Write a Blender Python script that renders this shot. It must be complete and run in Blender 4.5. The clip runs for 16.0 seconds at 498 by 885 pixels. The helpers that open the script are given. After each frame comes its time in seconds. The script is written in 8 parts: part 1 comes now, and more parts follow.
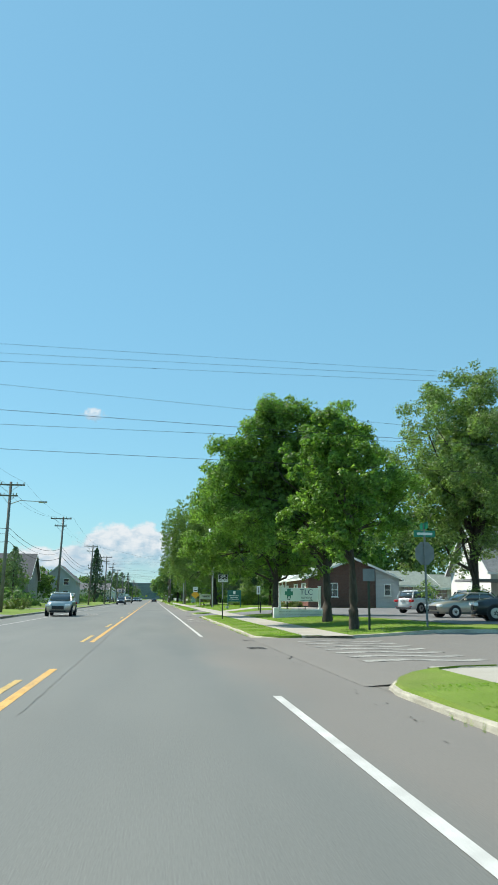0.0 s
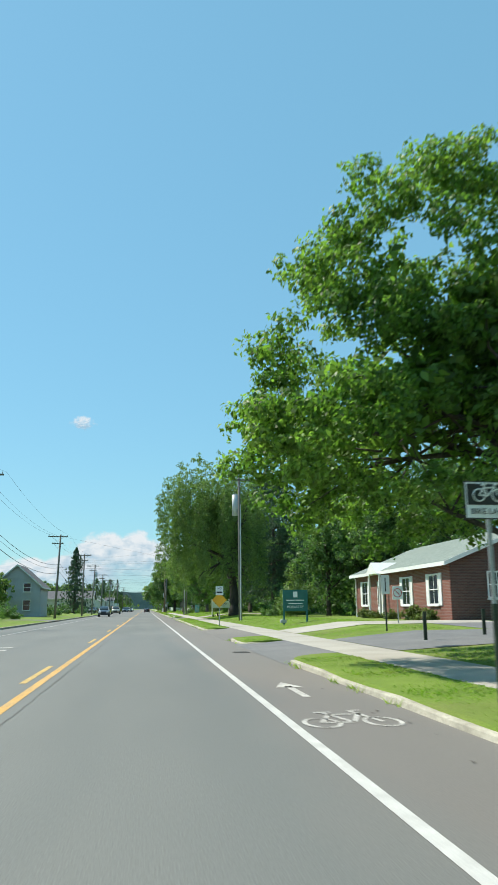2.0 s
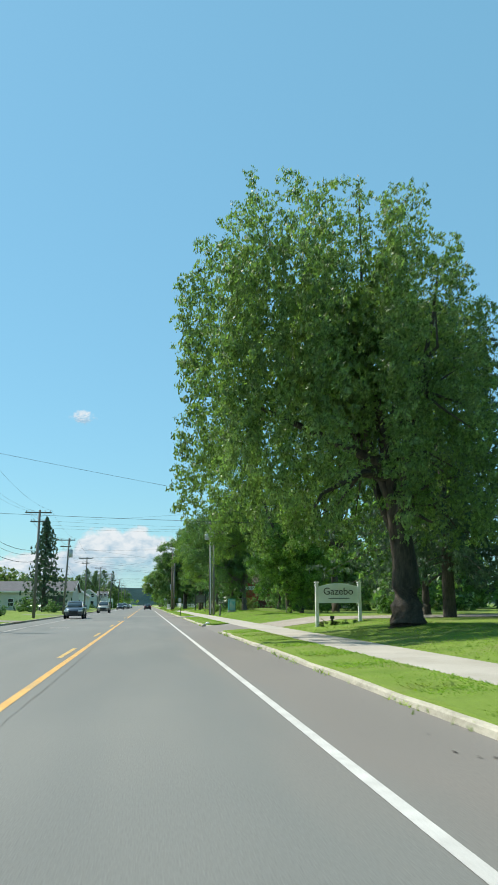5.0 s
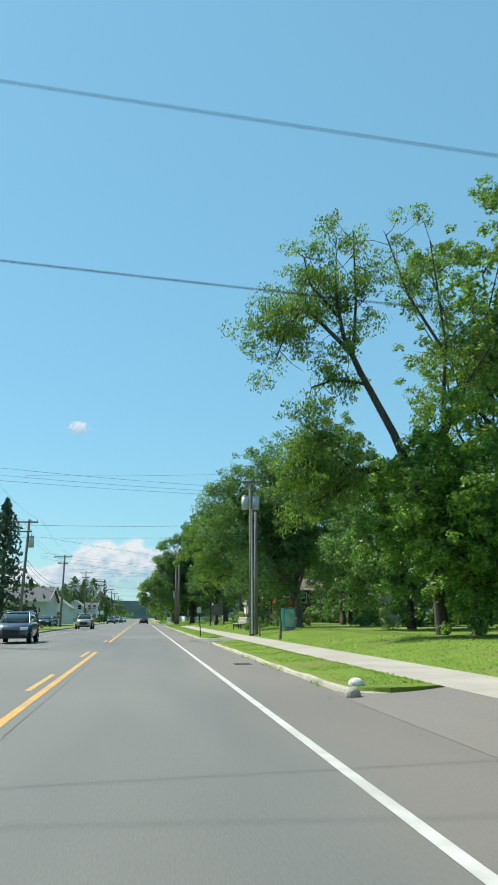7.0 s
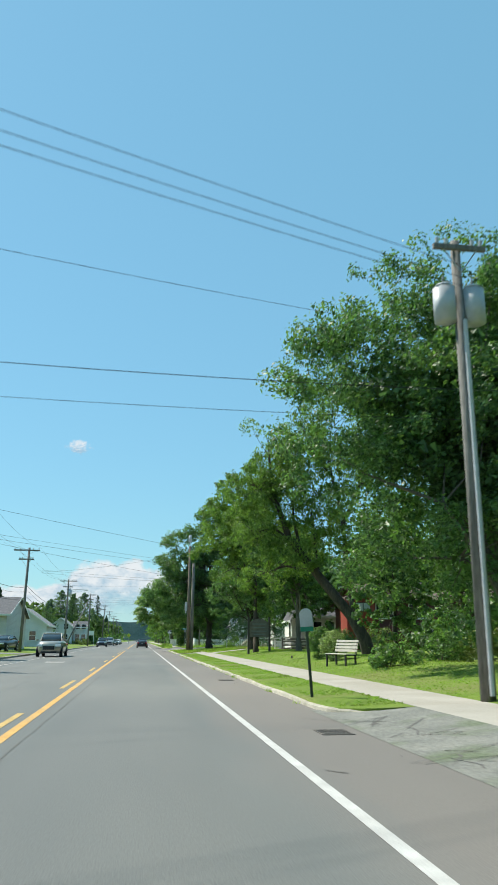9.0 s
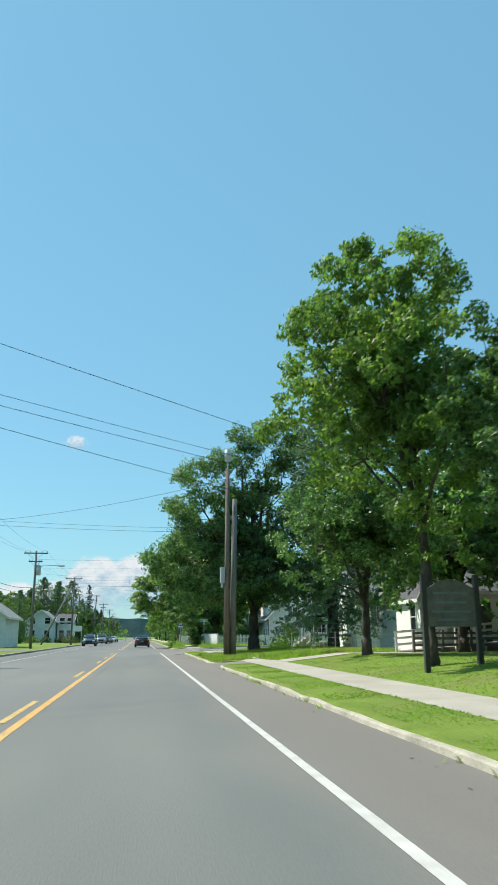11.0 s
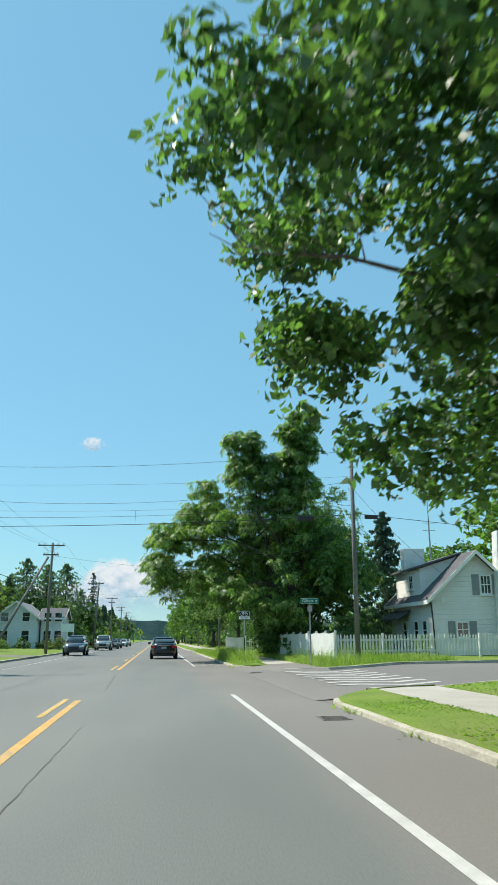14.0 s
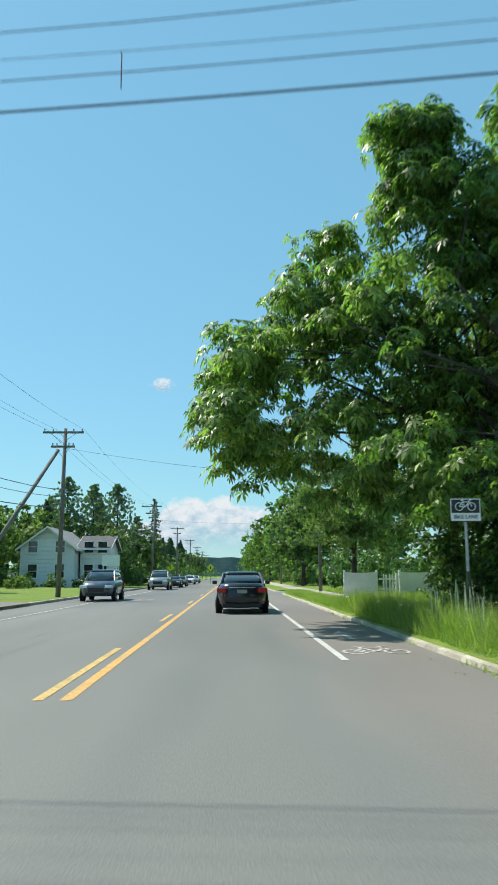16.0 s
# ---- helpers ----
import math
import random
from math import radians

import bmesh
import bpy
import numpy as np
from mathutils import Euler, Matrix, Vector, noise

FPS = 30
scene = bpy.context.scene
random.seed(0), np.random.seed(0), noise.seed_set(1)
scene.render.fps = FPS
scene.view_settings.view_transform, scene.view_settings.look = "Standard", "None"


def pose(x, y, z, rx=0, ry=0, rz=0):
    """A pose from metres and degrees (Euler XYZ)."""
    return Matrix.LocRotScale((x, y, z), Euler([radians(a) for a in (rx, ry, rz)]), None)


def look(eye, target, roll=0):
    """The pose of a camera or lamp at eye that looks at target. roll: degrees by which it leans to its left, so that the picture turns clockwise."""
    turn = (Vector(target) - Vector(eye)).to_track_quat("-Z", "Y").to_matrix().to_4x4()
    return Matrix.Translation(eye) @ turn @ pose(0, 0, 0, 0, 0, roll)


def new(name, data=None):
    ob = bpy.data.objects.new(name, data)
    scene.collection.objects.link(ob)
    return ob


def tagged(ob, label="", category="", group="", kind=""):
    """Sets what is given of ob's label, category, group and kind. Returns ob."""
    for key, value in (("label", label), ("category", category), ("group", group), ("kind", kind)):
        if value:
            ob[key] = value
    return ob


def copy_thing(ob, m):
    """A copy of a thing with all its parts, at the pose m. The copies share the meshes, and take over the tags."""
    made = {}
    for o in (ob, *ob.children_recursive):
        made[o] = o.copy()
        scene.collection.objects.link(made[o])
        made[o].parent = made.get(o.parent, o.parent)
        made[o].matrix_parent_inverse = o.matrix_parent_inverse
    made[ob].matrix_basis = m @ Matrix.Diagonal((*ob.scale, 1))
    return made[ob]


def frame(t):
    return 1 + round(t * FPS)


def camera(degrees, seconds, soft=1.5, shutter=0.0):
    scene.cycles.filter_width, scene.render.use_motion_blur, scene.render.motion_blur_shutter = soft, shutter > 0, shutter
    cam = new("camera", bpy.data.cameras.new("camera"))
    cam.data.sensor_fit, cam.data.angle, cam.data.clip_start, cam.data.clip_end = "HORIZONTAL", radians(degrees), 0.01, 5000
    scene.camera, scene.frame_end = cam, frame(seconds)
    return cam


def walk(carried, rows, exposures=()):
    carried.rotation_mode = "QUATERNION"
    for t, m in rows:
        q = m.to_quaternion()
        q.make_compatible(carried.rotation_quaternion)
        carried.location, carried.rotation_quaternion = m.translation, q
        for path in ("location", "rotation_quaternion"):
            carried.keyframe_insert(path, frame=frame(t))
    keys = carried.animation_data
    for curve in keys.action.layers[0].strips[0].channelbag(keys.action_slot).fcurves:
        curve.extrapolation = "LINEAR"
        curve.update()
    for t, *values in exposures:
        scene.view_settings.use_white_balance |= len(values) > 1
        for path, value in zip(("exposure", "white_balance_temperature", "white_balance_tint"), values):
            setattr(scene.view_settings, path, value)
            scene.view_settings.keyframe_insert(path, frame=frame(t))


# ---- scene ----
cam = camera(35.93, 16.0, 1.5, 0.15)
PATH = [
    (0, look((-0.043, 20.646, 1.3), (2.292, 40.1, 5.313), 0.63)),
    (0.5, look((0.014, 30.328, 1.3), (2.445, 49.757, 5.375), 0.33)),
    (1, look((0.041, 39.927, 1.3), (2.562, 59.334, 5.424), -0.08)),
    (1.5, look((0.069, 49.261, 1.3), (2.631, 68.656, 5.454), -0.33)),
    (2, look((0.031, 58.811, 1.3), (2.599, 78.194, 5.506), -0.39)),
    (2.5, look((0.013, 68.247, 1.3), (2.536, 87.631, 5.531), -0.39)),
    (3, look((-0.029, 77.609, 1.3), (2.43, 96.994, 5.565), -0.35)),
    (3.2, look((-0.038, 81.368, 1.3), (2.393, 100.753, 5.576), -0.35)),
    (5.3, look((0.023, 118.833, 1.3), (2.586, 138.239, 5.406), -0.35)),
    (5.5, look((0.018, 122.203, 1.3), (2.568, 141.606, 5.422), -0.36)),
    (6, look((-0.006, 130.567, 1.3), (2.587, 149.951, 5.489), -0.35)),
    (6.5, look((-0.064, 139.036, 1.3), (2.545, 158.392, 5.603), -0.31)),
    (7, look((-0.078, 147.353, 1.3), (2.566, 166.674, 5.739), -0.30)),
    (7.5, look((-0.058, 155.718, 1.3), (2.587, 175.0, 5.902), -0.16)),
    (8, look((-0.041, 164.011, 1.3), (2.574, 183.261, 6.053), 0.07)),
    (8.5, look((-0.007, 172.04, 1.3), (2.591, 191.253, 6.209), 0.22)),
    (9, look((-0.034, 180.635, 1.3), (2.575, 199.825, 6.292), 0.25)),
    (9.5, look((-0.036, 189.388, 1.3), (2.618, 208.575, 6.282), -0.19)),
    (10, look((-0.022, 198.512, 1.3), (2.667, 217.71, 6.22), -0.29)),
    (10.2, look((-0.023, 202.153, 1.3), (2.683, 221.355, 6.192), -0.28)),
    (12.3, look((-0.096, 238.178, 1.3), (2.368, 257.396, 6.26), 0.44)),
    (12.5, look((-0.114, 241.377, 1.3), (2.301, 260.582, 6.335), 0.42)),
    (13, look((-0.105, 249.146, 1.3), (2.293, 268.33, 6.422), 0.11)),
    (13.5, look((-0.123, 256.271, 1.3), (2.258, 275.464, 6.398), -0.25)),
    (14, look((-0.109, 262.843, 1.3), (2.128, 282.09, 6.255), -0.35)),
    (14.5, look((-0.124, 269.578, 1.3), (1.877, 288.916, 5.991), -0.35)),
    (15, look((-0.125, 276.259, 1.3), (1.519, 295.731, 5.556), -0.40)),
    (15.5, look((-0.063, 282.916, 1.3), (1.082, 302.507, 5.155), -0.40)),
    (16, look((-0.056, 290.036, 1.3), (0.394, 309.737, 4.717), -0.30)),
]
walk(cam, PATH)

# ---- light ----
scene.view_settings.exposure = 0.35
SUN_EL, SUN_AZ = 52.0, -50.0          # azimuth from +y towards +x, degrees
world = bpy.data.worlds.new("sky")
scene.world = world
world.use_nodes = True
wn = world.node_tree
sky = wn.nodes.new("ShaderNodeTexSky")
sky.sky_type, sky.sun_disc = "NISHITA", False
sky.sun_elevation, sky.sun_rotation = radians(SUN_EL), radians(SUN_AZ)
sky.air_density, sky.dust_density, sky.ozone_density, sky.altitude = 1.25, 0.3, 2.0, 100
hsv = wn.nodes.new("ShaderNodeHueSaturation")
hsv.inputs["Hue"].default_value, hsv.inputs["Saturation"].default_value = 0.5, 1.0
wn.links.new(sky.outputs[0], hsv.inputs["Color"])
back = wn.nodes["Background"]
back.inputs["Strength"].default_value = 0.099
tint = wn.nodes.new("ShaderNodeMix")
tint.data_type, tint.blend_type = "RGBA", "MULTIPLY"
tint.inputs[0].default_value, tint.inputs[7].default_value = 1.0, (0.78, 1.05, 1.06, 1)
wn.links.new(hsv.outputs[0], tint.inputs[6])
haze = wn.nodes.new("ShaderNodeMix")
haze.data_type = "RGBA"
haze.inputs[0].default_value, haze.inputs[7].default_value = 0.55, (1.95, 4.75, 6.55, 1)
wn.links.new(tint.outputs[2], haze.inputs[6])
wn.links.new(haze.outputs[2], back.inputs["Color"])
sun = new("sun", bpy.data.lights.new("sun", "SUN"))
sun.data.energy, sun.data.angle, sun.data.color = 5.0, radians(0.95), (1.0, 0.945, 0.85)
sun_dir = Vector((math.sin(radians(SUN_AZ)) * math.cos(radians(SUN_EL)), math.cos(radians(SUN_AZ)) * math.cos(radians(SUN_EL)), math.sin(radians(SUN_EL))))
sun.matrix_world = look(sun_dir * 100, (0, 0, 0))


# ---- materials ----
def mat(name, a, b=None, scale=4.0, rough=0.7, bump=0.0, bump_scale=60.0, metal=0.0, spread=0.0, trans=0.0, fine=0.35, c=None, big=0.15, spec=0.5, stretch=(1, 1, 1)):
    """Two colours mixed by noise at two scales, with fine relief; c: a third colour in large worn patches."""
    m = bpy.data.materials.new(name)
    m.use_nodes = True
    t, n = m.node_tree, m.node_tree.nodes
    bsdf = n["Principled BSDF"]
    bsdf.inputs["Roughness"].default_value, bsdf.inputs["Metallic"].default_value = rough, metal
    bsdf.inputs["Specular IOR Level"].default_value = spec
    b = b or tuple(min(1, v * 1.18 + 0.004) for v in a)
    geo = n.new("ShaderNodeNewGeometry")
    mapping = n.new("ShaderNodeMapping")
    mapping.inputs["Scale"].default_value = stretch
    t.links.new(geo.outputs["Position"], mapping.inputs[0])

    def noise_at(s, detail=4.0):
        k = n.new("ShaderNodeTexNoise")
        k.inputs["Scale"].default_value, k.inputs["Detail"].default_value = s, detail
        t.links.new(mapping.outputs[0], k.inputs["Vector"])
        return k.outputs["Fac"]

    def mix(kind, fac, p, q):
        k = n.new("ShaderNodeMix")
        k.data_type, k.blend_type = "RGBA", kind
        for sock, val in ((k.inputs[0], fac), (k.inputs[6], p), (k.inputs[7], q)):
            if isinstance(val, (float, int)):
                sock.default_value = val
            elif isinstance(val, tuple):
                sock.default_value = (*val, 1)
            else:
                t.links.new(val, sock)
        return k.outputs[2]

    def ramp(src, lo, hi):
        k = n.new("ShaderNodeMapRange")
        k.inputs[1].default_value, k.inputs[2].default_value = lo, hi
        t.links.new(src, k.inputs[0])
        return k.outputs[0]

    col = mix("MIX", ramp(noise_at(scale), 0.32, 0.68), a, b)
    if c:
        col = mix("MIX", ramp(noise_at(big, 5.0), 0.5, 0.68), col, c)
    if fine:
        grey = n.new("ShaderNodeMapRange")
        grey.inputs[1].default_value, grey.inputs[2].default_value = 0.3, 0.7
        grey.inputs[3].default_value, grey.inputs[4].default_value = 1 - fine, 1 + fine * 0.6
        t.links.new(noise_at(bump_scale, 3.0), grey.inputs[0])
        col = mix("MULTIPLY", 1.0, col, grey.outputs[0])
    if spread:
        isl = n.new("ShaderNodeMapRange")
        isl.inputs[3].default_value, isl.inputs[4].default_value = 1 - spread, 1 + spread
        t.links.new(geo.outputs["Random Per Island"], isl.inputs[0])
        col = mix("MULTIPLY", 1.0, col, isl.outputs[0])
    t.links.new(col, bsdf.inputs["Base Color"])
    if bump:
        k = n.new("ShaderNodeBump")
        k.inputs["Strength"].default_value, k.inputs["Distance"].default_value = min(1.0, bump), 0.02
        t.links.new(noise_at(bump_scale, 4.0), k.inputs["Height"])
        t.links.new(k.outputs[0], bsdf.inputs["Normal"])
    if trans:
        tr = n.new("ShaderNodeBsdfTranslucent")
        t.links.new(mix("MULTIPLY", 1.0, col, (1.25, 1.6, 0.62)), tr.inputs["Color"])
        ms = n.new("ShaderNodeMixShader")
        ms.inputs[0].default_value = trans
        t.links.new(bsdf.outputs[0], ms.inputs[1])
        t.links.new(tr.outputs[0], ms.inputs[2])
        t.links.new(ms.outputs[0], n["Material Output"].inputs["Surface"])
    return m


def siding(name, a, b, pitch=0.13, vertical=False):
    """Painted boards: a saw-tooth relief of the given pitch, with grime."""
    m = mat(name, a, b, scale=0.9, rough=0.6, fine=0.08, bump_scale=25)
    t, n = m.node_tree, m.node_tree.nodes
    geo = n.new("ShaderNodeNewGeometry")
    sep = n.new("ShaderNodeSeparateXYZ")
    t.links.new(geo.outputs["Position"], sep.inputs[0])
    if vertical:
        add = n.new("ShaderNodeMath")
        add.operation = "ADD"
        t.links.new(sep.outputs[0], add.inputs[0])
        t.links.new(sep.outputs[1], add.inputs[1])
        src = add.outputs[0]
    else:
        src = sep.outputs[2]
    div = n.new("ShaderNodeMath")
    div.operation, div.inputs[1].default_value = "DIVIDE", pitch
    fr = n.new("ShaderNodeMath")
    fr.operation = "FRACT"
    t.links.new(src, div.inputs[0])
    t.links.new(div.outputs[0], fr.inputs[0])
    k = n.new("ShaderNodeBump")
    k.inputs["Strength"].default_value, k.inputs["Distance"].default_value = 1.0, 0.03
    k.invert = not vertical
    t.links.new(fr.outputs[0], k.inputs["Height"])
    t.links.new(k.outputs[0], n["Principled BSDF"].inputs["Normal"])
    return m


def brick_mat(name, a, b, mortar):
    """Brickwork: running bond at true brick size on upright walls."""
    m = mat(name, a, b, rough=0.85, fine=0.2)
    t, n = m.node_tree, m.node_tree.nodes
    geo = n.new("ShaderNodeNewGeometry")
    sep = n.new("ShaderNodeSeparateXYZ")
    t.links.new(geo.outputs["Position"], sep.inputs[0])
    add = n.new("ShaderNodeMath")
    t.links.new(sep.outputs[0], add.inputs[0])
    t.links.new(sep.outputs[1], add.inputs[1])
    com = n.new("ShaderNodeCombineXYZ")
    t.links.new(add.outputs[0], com.inputs[0])
    t.links.new(sep.outputs[2], com.inputs[1])
    br = n.new("ShaderNodeTexBrick")
    br.inputs["Scale"].default_value = 1.0
    br.inputs["Brick Width"].default_value, br.inputs["Row Height"].default_value, br.inputs["Mortar Size"].default_value = 0.21, 0.075, 0.008
    br.inputs["Color1"].default_value, br.inputs["Color2"].default_value, br.inputs["Mortar"].default_value = (*a, 1), (*b, 1), (*mortar, 1)
    t.links.new(com.outputs[0], br.inputs["Vector"])
    bs = n["Principled BSDF"]
    t.links.new(br.outputs["Color"], bs.inputs["Base Color"])
    k = n.new("ShaderNodeBump")
    k.invert = True
    k.inputs["Distance"].default_value = 0.01
    t.links.new(br.outputs["Fac"], k.inputs["Height"])
    t.links.new(k.outputs[0], bs.inputs["Normal"])
    return m


def glass_mat(name, tint=(0.02, 0.025, 0.03), rough=0.04):
    m = mat(name, tint, tint, fine=0.0, rough=rough, spec=0.9)
    return m


def lit(name, colour, strength):
    m = bpy.data.materials.new(name)
    m.use_nodes = True
    bs = m.node_tree.nodes["Principled BSDF"]
    bs.inputs["Base Color"].default_value = (*colour, 1)
    bs.inputs["Emission Color"].default_value, bs.inputs["Emission Strength"].default_value = (*colour, 1), strength
    return m




def road_mat(name):
    """Street asphalt: brownish towards the kerb, greyer where wheels run, with stains, mends and fine cracks."""
    m = mat(name, (0.139, 0.144, 0.13), (0.165, 0.17, 0.153), scale=0.35, rough=0.82, bump=0.1, bump_scale=90, fine=0.2, c=(0.128, 0.135, 0.128), big=0.09, stretch=(1.0, 0.22, 1.0))
    t, n = m.node_tree, m.node_tree.nodes
    bs = n["Principled BSDF"]
    base = bs.inputs["Base Color"].links[0].from_socket
    geo = n.new("ShaderNodeNewGeometry")
    sep = n.new("ShaderNodeSeparateXYZ")
    t.links.new(geo.outputs["Position"], sep.inputs[0])

    def tex(scale, stretch, detail=4.0):
        mp = n.new("ShaderNodeMapping")
        mp.inputs["Scale"].default_value = stretch
        k = n.new("ShaderNodeTexNoise")
        k.inputs["Scale"].default_value, k.inputs["Detail"].default_value = scale, detail
        t.links.new(geo.outputs["Position"], mp.inputs[0])
        t.links.new(mp.outputs[0], k.inputs["Vector"])
        return k.outputs["Fac"]

    def rng_(src, lo, hi, a=0.0, b=1.0):
        k = n.new("ShaderNodeMapRange")
        for i, v in zip((1, 2, 3, 4), (lo, hi, a, b)):
            k.inputs[i].default_value = v
        t.links.new(src, k.inputs[0])
        return k.outputs[0]

    def calc(op, p, q):
        k = n.new("ShaderNodeMath")
        k.operation = op
        for s_, v in zip(k.inputs, (p, q)):
            if isinstance(v, (int, float)):
                s_.default_value = v
            else:
                t.links.new(v, s_)
        return k.outputs[0]

    def tone(col, fac, rgb):
        k = n.new("ShaderNodeMix")
        k.data_type, k.blend_type = "RGBA", "MULTIPLY"
        t.links.new(fac, k.inputs[0])
        t.links.new(col, k.inputs[6])
        k.inputs[7].default_value = (*rgb, 1)
        return k.outputs[2]

    across = calc("ADD", sep.outputs[0], rng_(tex(0.5, (1, 0.3, 1)), 0.3, 0.7, -0.45, 0.45))
    col = tone(base, rng_(across, 1.1, 2.1), (1.17, 1.04, 1.0))
    col = tone(col, calc("MULTIPLY", rng_(tex(0.22, (1, 0.16, 1), 6.0), 0.52, 0.66), rng_(across, 1.9, 0.9)), (0.84, 0.88, 0.9))
    col = tone(col, rng_(tex(0.11, (1.0, 0.35, 1), 7.0), 0.55, 0.7), (1.14, 1.1, 1.07))
    for lane in (-0.75, 0.9, -4.1, -5.6):
        d = calc("ABSOLUTE", calc("SUBTRACT", across, lane), 0)
        col = tone(col, calc("MULTIPLY", rng_(d, 0.5, 0.1), 0.7), (0.93, 0.945, 0.955))
    t.links.new(col, bs.inputs["Base Color"])
    return m


M_ROAD = road_mat("asphalt_worn")
M_SHOULDER = mat("asphalt_brownish", (0.168, 0.154, 0.133), (0.196, 0.18, 0.155), scale=0.5, rough=0.85, bump=0.08, bump_scale=80, fine=0.16, c=(0.153, 0.141, 0.125), big=0.2, stretch=(1, 0.3, 1))
M_DRIVE = mat("asphalt_drive", (0.14, 0.141, 0.138), (0.183, 0.18, 0.172), scale=0.8, rough=0.88, bump=0.4, bump_scale=60, fine=0.2)
M_BROKEN = mat("asphalt_broken", (0.17, 0.173, 0.15), (0.24, 0.24, 0.205), scale=1.4, rough=0.92, bump=0.7, bump_scale=20, fine=0.3, c=(0.13, 0.16, 0.09), big=0.9)
M_TAN = mat("tan_drive", (0.30, 0.26, 0.21), (0.36, 0.32, 0.26), scale=0.8, rough=0.9, bump=0.4, bump_scale=50)
M_CONC = mat("concrete", (0.36, 0.33, 0.27), (0.44, 0.41, 0.345), scale=0.7, rough=0.85, bump=0.3, bump_scale=70, fine=0.15, c=(0.36, 0.33, 0.27), big=0.6)
M_KERB = mat("kerb_concrete", (0.36, 0.335, 0.26), (0.5, 0.465, 0.365), scale=1.6, rough=0.9, bump=0.7, bump_scale=25, fine=0.3, c=(0.27, 0.25, 0.19), big=0.9)
M_GRASS = mat("lawn", (0.132, 0.212, 0.028), (0.19, 0.272, 0.045), scale=0.9, rough=0.95, bump=0.9, bump_scale=55, fine=0.35, c=(0.19, 0.225, 0.06), big=0.35, spec=0.2)
M_BLADE = mat("grass_blade", (0.155, 0.255, 0.032), (0.23, 0.33, 0.055), scale=0.8, rough=0.7, fine=0.0, spread=0.2, trans=0.5, c=(0.2, 0.215, 0.075), big=0.5, spec=0.3)
M_TALL = mat("weed_blade", (0.19, 0.28, 0.055), (0.33, 0.37, 0.14), scale=0.6, rough=0.75, fine=0.0, spread=0.4, trans=0.45, spec=0.3)
M_HALF = mat("half_grown_blade", (0.2, 0.3, 0.05), (0.3, 0.38, 0.09), scale=0.7, rough=0.75, fine=0.0, spread=0.35, trans=0.45, c=(0.4, 0.31, 0.15), big=0.45, spec=0.3)
M_UMBEL = mat("white_petals", (0.66, 0.68, 0.6), (0.76, 0.77, 0.7), rough=0.7, fine=0.0, trans=0.2)
M_FIELD = mat("far_field", (0.09, 0.13, 0.03), (0.12, 0.16, 0.045), scale=0.05, rough=0.95, fine=0.2, bump_scale=3, spec=0.2)
M_WHITE = mat("road_paint_white", (0.45, 0.445, 0.41), (0.6, 0.595, 0.55), scale=3, rough=0.7, fine=0.15, bump_scale=60, c=(0.44, 0.43, 0.395), big=0.7)
M_WORN = mat("road_paint_worn", (0.36, 0.345, 0.31), (0.55, 0.53, 0.48), scale=2.5, rough=0.8, fine=0.35, bump_scale=14)
M_FAINT = mat("road_paint_faint", (0.2, 0.195, 0.175), (0.36, 0.35, 0.31), scale=1.6, rough=0.8, fine=0.4, bump_scale=12)
M_YELLOW = mat("road_paint_yellow", (0.55, 0.29, 0.05), (0.66, 0.38, 0.09), scale=2.5, rough=0.7, fine=0.38, bump_scale=20, c=(0.46, 0.3, 0.11), big=0.8)
M_YWORN = mat("road_paint_yellow_worn", (0.45, 0.31, 0.1), (0.6, 0.4, 0.12), scale=2.0, rough=0.8, fine=0.4, bump_scale=16)
M_SEAM = mat("seam_filler", (0.125, 0.12, 0.108), (0.155, 0.148, 0.13), rough=0.85)
M_CRACK = mat("crack_filler", (0.035, 0.034, 0.032), rough=0.8)
M_IRON = mat("cast_iron", (0.12, 0.112, 0.1), (0.19, 0.17, 0.145), rough=0.7, metal=0.25)
M_BARK = mat("bark", (0.055, 0.045, 0.034), (0.11, 0.09, 0.07), scale=5, rough=0.95, bump=1.0, bump_scale=18, stretch=(1, 1, 0.25))
M_BARK_G = mat("bark_grey", (0.12, 0.105, 0.085), (0.2, 0.18, 0.15), scale=5, rough=0.95, bump=1.0, bump_scale=18, stretch=(1, 1, 0.25))
